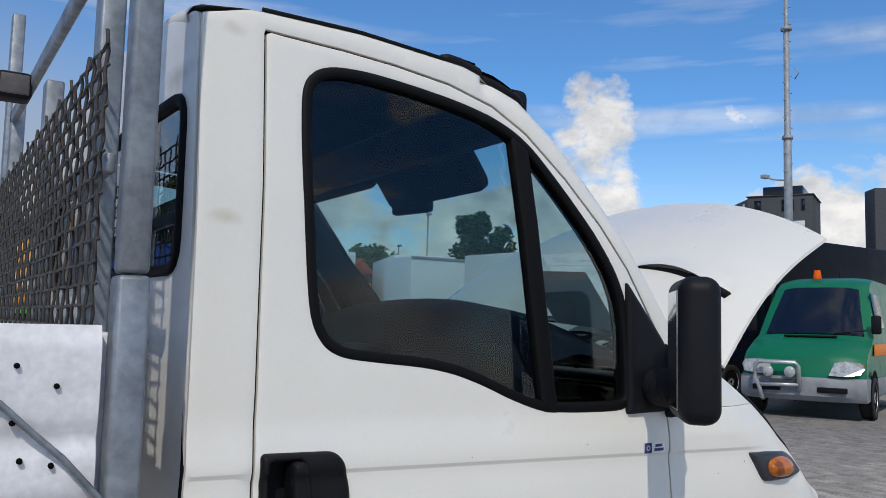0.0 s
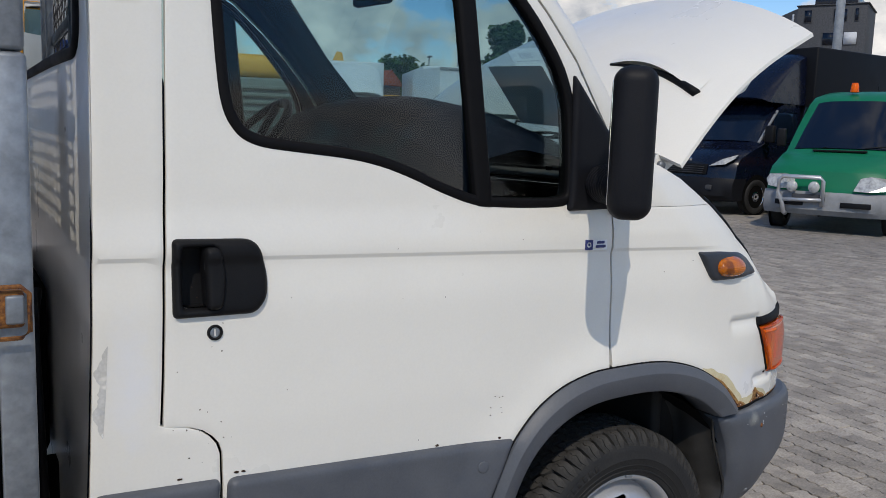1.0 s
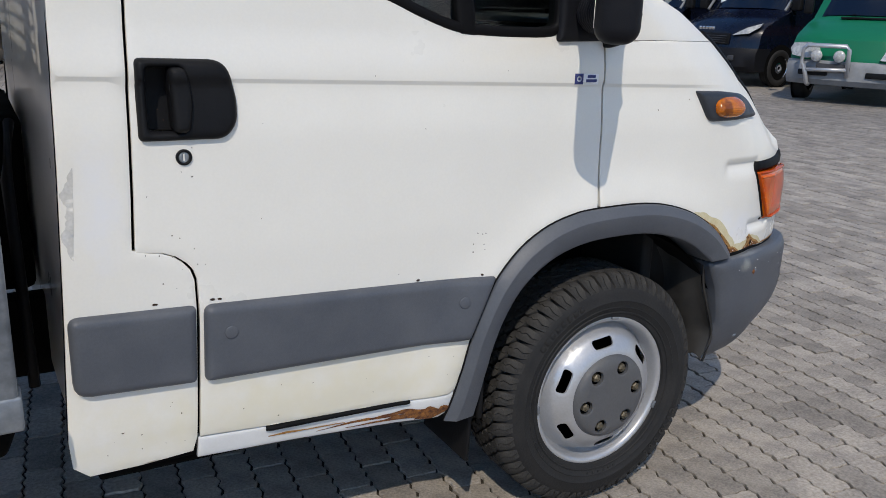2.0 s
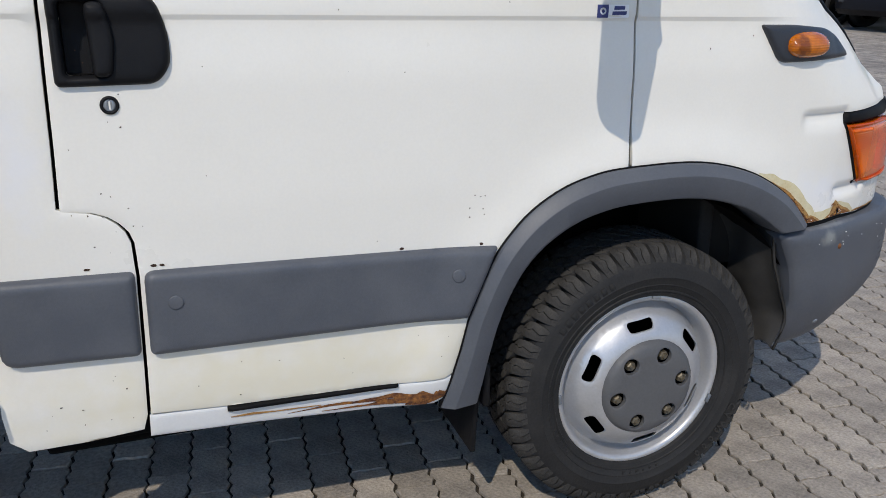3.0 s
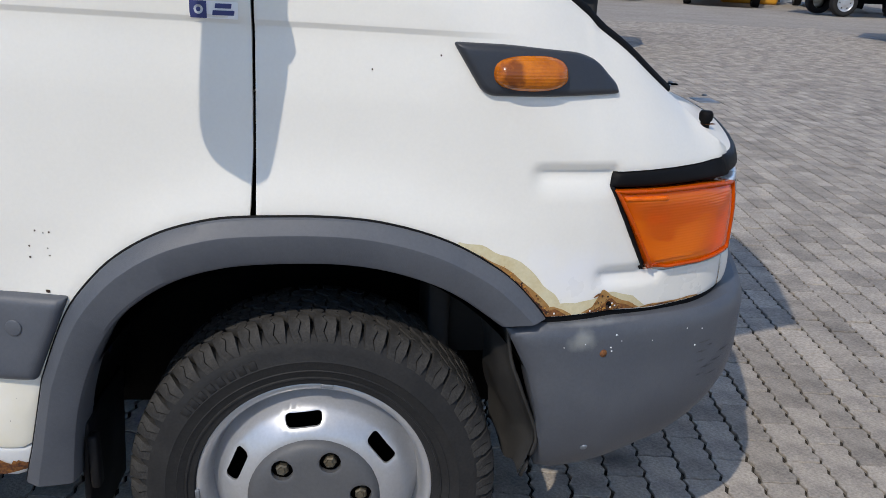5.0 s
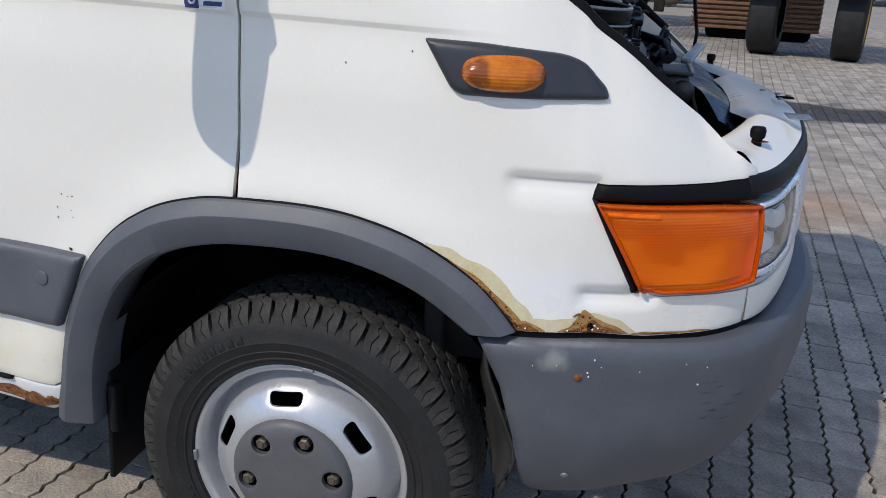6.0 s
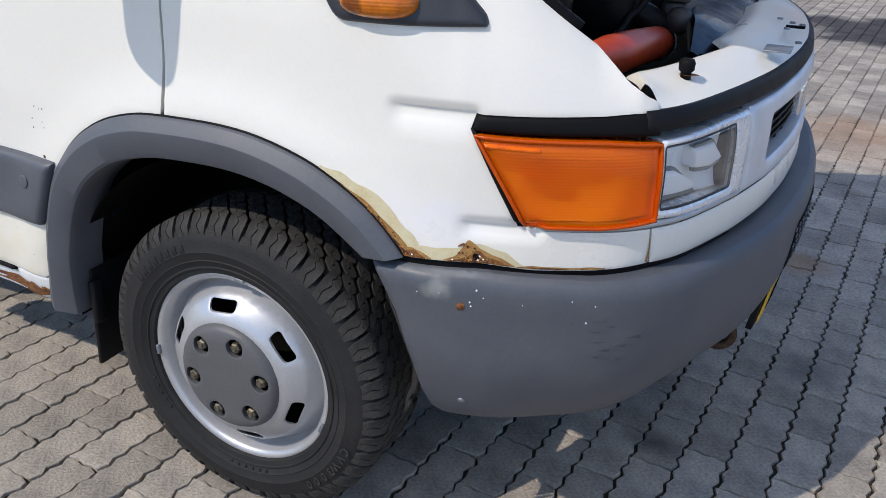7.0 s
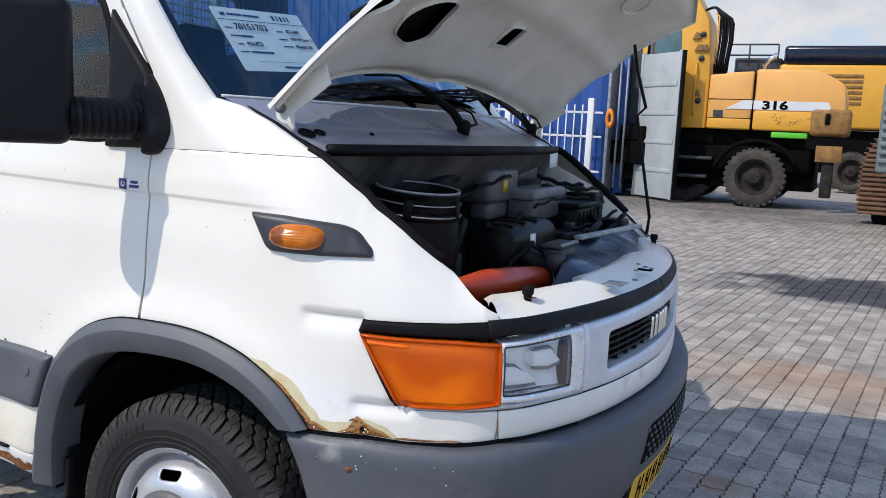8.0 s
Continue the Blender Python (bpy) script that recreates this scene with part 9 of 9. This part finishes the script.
# ---- trees ----
def tree(x, y, h, rx, rz, z0, seed, label, tall=False):
    t = tagged(new("tree"), label, "tree")
    r = random.Random(seed)
    bm = bmesh.new()
    tube(bm, [(x, y, 0), (x + 0.1, y, h * 0.35), (x, y + 0.1, h * 0.7)], [0.28, 0.2, 0.06], 8)
    limbs = []
    for k in range(12):
        a, zz = r.uniform(0, 6.28), r.uniform(z0, h * 0.85)
        q = (x + rx * 0.6 * math.cos(a), y + rx * 0.6 * math.sin(a), zz + 0.6)
        limbs.append(q)
        tube(bm, [(x, y, zz - 0.5), q], [0.08, 0.02], 5)
    part("trunk", bm, M_BARK, t)
    bm = bmesh.new()
    cz = (z0 + h) / 2
    lumps = [(x + rx * 0.75 * r.uniform(-1, 1), y + rx * 0.75 * r.uniform(-1, 1), cz + (h - z0) / 2 * 0.8 * r.uniform(-1, 1)) for _ in range(26)]
    for _ in range(5200):
        c = r.choice(lumps)
        a, b, rad = r.uniform(0, 6.28), math.acos(r.uniform(-1, 1)), rz * r.random() ** 0.4
        p = Vector((c[0] + rad * math.sin(b) * math.cos(a), c[1] + rad * math.sin(b) * math.sin(a), c[2] + rad * math.cos(b)))
        k = abs(p.z - cz) / ((h - z0) / 2 + 0.01)
        if k > 1.05 or math.hypot(p.x - x, p.y - y) > rx * math.sqrt(max(0.05, 1.1 - k * k)):
            continue
        u = Vector((r.uniform(-1, 1), r.uniform(-1, 1), r.uniform(-0.4, 0.4))).normalized()
        w = u.cross(Vector((r.uniform(-1, 1), r.uniform(-1, 1), r.uniform(-1, 1)))).normalized()
        s = r.uniform(0.10, 0.24)
        bm.faces.new([bm.verts.new(p + s * q) for q in (u, w * 0.6, -u, -w * 0.6)])
    tagged(part("crown", bm, M_LEAF, t, smooth=False), kind="stuff")
    return t


tree(26.0, 51.7, 7.2, 2.0, 0.7, 3.8, 1, "round green tree behind the parked vans")
tree(24.3, 53.5, 6.4, 1.6, 0.6, 3.4, 2, "round green tree behind the parked vans")
tree(32.2, 48.2, 9.9, 1.6, 0.75, 4.0, 3, "tall dark green poplar behind the yard")
tree(33.9, 47.0, 8.9, 1.0, 0.6, 4.0, 4, "slim dark green poplar behind the yard")
tree(-9.0, 19.5, 5.2, 1.6, 0.7, 2.2, 5, "green tree behind the container")

# ---- block paving: zigzag-edged blocks in stretcher bond, laid on dark sand ----
PW, PL, GAP, END = 0.102, 0.204, 0.0072, 0.0046
PAVE = Matrix.Rotation(radians(-5.5), 4, "Z")


def paver_outline(n_long, n_short, amp):
    pts = []
    for j in range(n_long):
        v = j / n_long
        pts.append((PW / 2 - GAP / 2 + amp * (1 if j % 2 else -1), (v - 0.5) * (PL - END)))
    for j in range(n_short):
        v = j / n_short
        pts.append(((0.5 - v) * (PW - GAP), PL / 2 - END / 2 + amp * 0.6 * (1 if j % 2 else -1)))
    for j in range(n_long):
        v = j / n_long
        pts.append((-PW / 2 + GAP / 2 + amp * (1 if j % 2 else -1), (0.5 - v) * (PL - END)))
    for j in range(n_short):
        v = j / n_short
        pts.append(((v - 0.5) * (PW - GAP), -PL / 2 + END / 2 + amp * 0.6 * (1 if j % 2 else -1)))
    return pts


def paver_mesh(name, seed):
    r = random.Random(seed)
    out = paver_outline(8, 4, 0.0048)
    bm = bmesh.new()
    wob = [r.uniform(-0.002, 0.002) for _ in out]
    top = [bm.verts.new((x * 0.975 + w, y * 0.988 + w, 0.0)) for (x, y), w in zip(out, wob)]
    edge = [bm.verts.new((x + w, y + w, -0.0025)) for (x, y), w in zip(out, wob)]
    low = [bm.verts.new((x + w, y + w, -0.016)) for (x, y), w in zip(out, wob)]
    bm.faces.new(top)
    for a, b in ((top, edge), (edge, low)):
        for i in range(len(out)):
            bm.faces.new((a[i], b[i], b[(i + 1) % len(out)], a[(i + 1) % len(out)]))
    bmesh.ops.recalc_face_normals(bm, faces=bm.faces)
    me = bpy.data.meshes.new(name)
    bm.to_mesh(me)
    bm.free()
    me.materials.append(M_PAVER)
    return me


meshes = [paver_mesh("paver", k) for k in range(5)]
rp = random.Random(77)
near, mid, far = [], [], []
for i in range(-60, 150):
    for j in range(-24, 112):
        p = PAVE @ Vector((i * PW, (j + (0.5 if i % 2 else 0.0)) * PL, 0))
        if not (-4.6 < p.x < 12.0 and -3.4 < p.y < 21):
            continue
        d = min(math.hypot(p.x - a, p.y - b) for a, b in ((-0.6, 0.25), (0.5, 0.45), (1.15, 0.8)))
        (near if d < 0.62 else mid if math.hypot(p.x - 0.5, p.y - 1.5) < 5 else far).append((d, p))
near.sort(key=lambda q: q[0])
mid += near[300:]
for d, p in near[:300]:
    o = new("paver", meshes[rp.randrange(5)])
    o.parent = ground
    o.matrix_local = Matrix.Translation((p.x, p.y, rp.uniform(-0.0022, 0.0022))) @ Matrix.Rotation(radians(-5.5 + rp.uniform(-0.9, 0.9)), 4, "Z") @ Matrix.Rotation(rp.uniform(-0.008, 0.008), 4, "X") @ Matrix.Rotation(rp.uniform(-0.01, 0.01), 4, "Y")


def joined(name, places, n_long, n_short, amp):
    """The rest of the paving, as one mesh."""
    out = paver_outline(n_long, n_short, amp)
    n = len(out)
    verts, faces = [], []
    for d, p in places:
        z, a = rp.uniform(-0.0025, 0.0025), radians(-5.5 + rp.uniform(-0.9, 0.9))
        c, s = math.cos(a), math.sin(a)
        tx, ty = rp.uniform(-0.01, 0.01), rp.uniform(-0.007, 0.007)
        k = len(verts)
        wob = [rp.uniform(-0.0016, 0.0016) for _ in out] if n > 16 else [0.0] * n
        for kx, ky, dz in ((0.975, 0.988, 0.0), (1.0, 1.0, -0.003), (1.0, 1.0, -0.013)):
            for (x, y), w in zip(out, wob):
                x, y = x * kx + w, y * ky + w
                verts.append((p.x + c * x - s * y, p.y + s * x + c * y, z + dz + tx * x + ty * y))
        faces.append(tuple(range(k, k + n)))
        for r in (0, 1):
            for i in range(n):
                faces.append((k + r * n + i, k + (r + 1) * n + i, k + (r + 1) * n + (i + 1) % n, k + r * n + (i + 1) % n))
    me = bpy.data.meshes.new(name)
    me.from_pydata(verts, [], faces)
    me.materials.append(M_PAVER_J)
    o = new(name, me)
    o.parent = ground
    return tagged(o, "more grey-brown paving blocks", kind="stuff")


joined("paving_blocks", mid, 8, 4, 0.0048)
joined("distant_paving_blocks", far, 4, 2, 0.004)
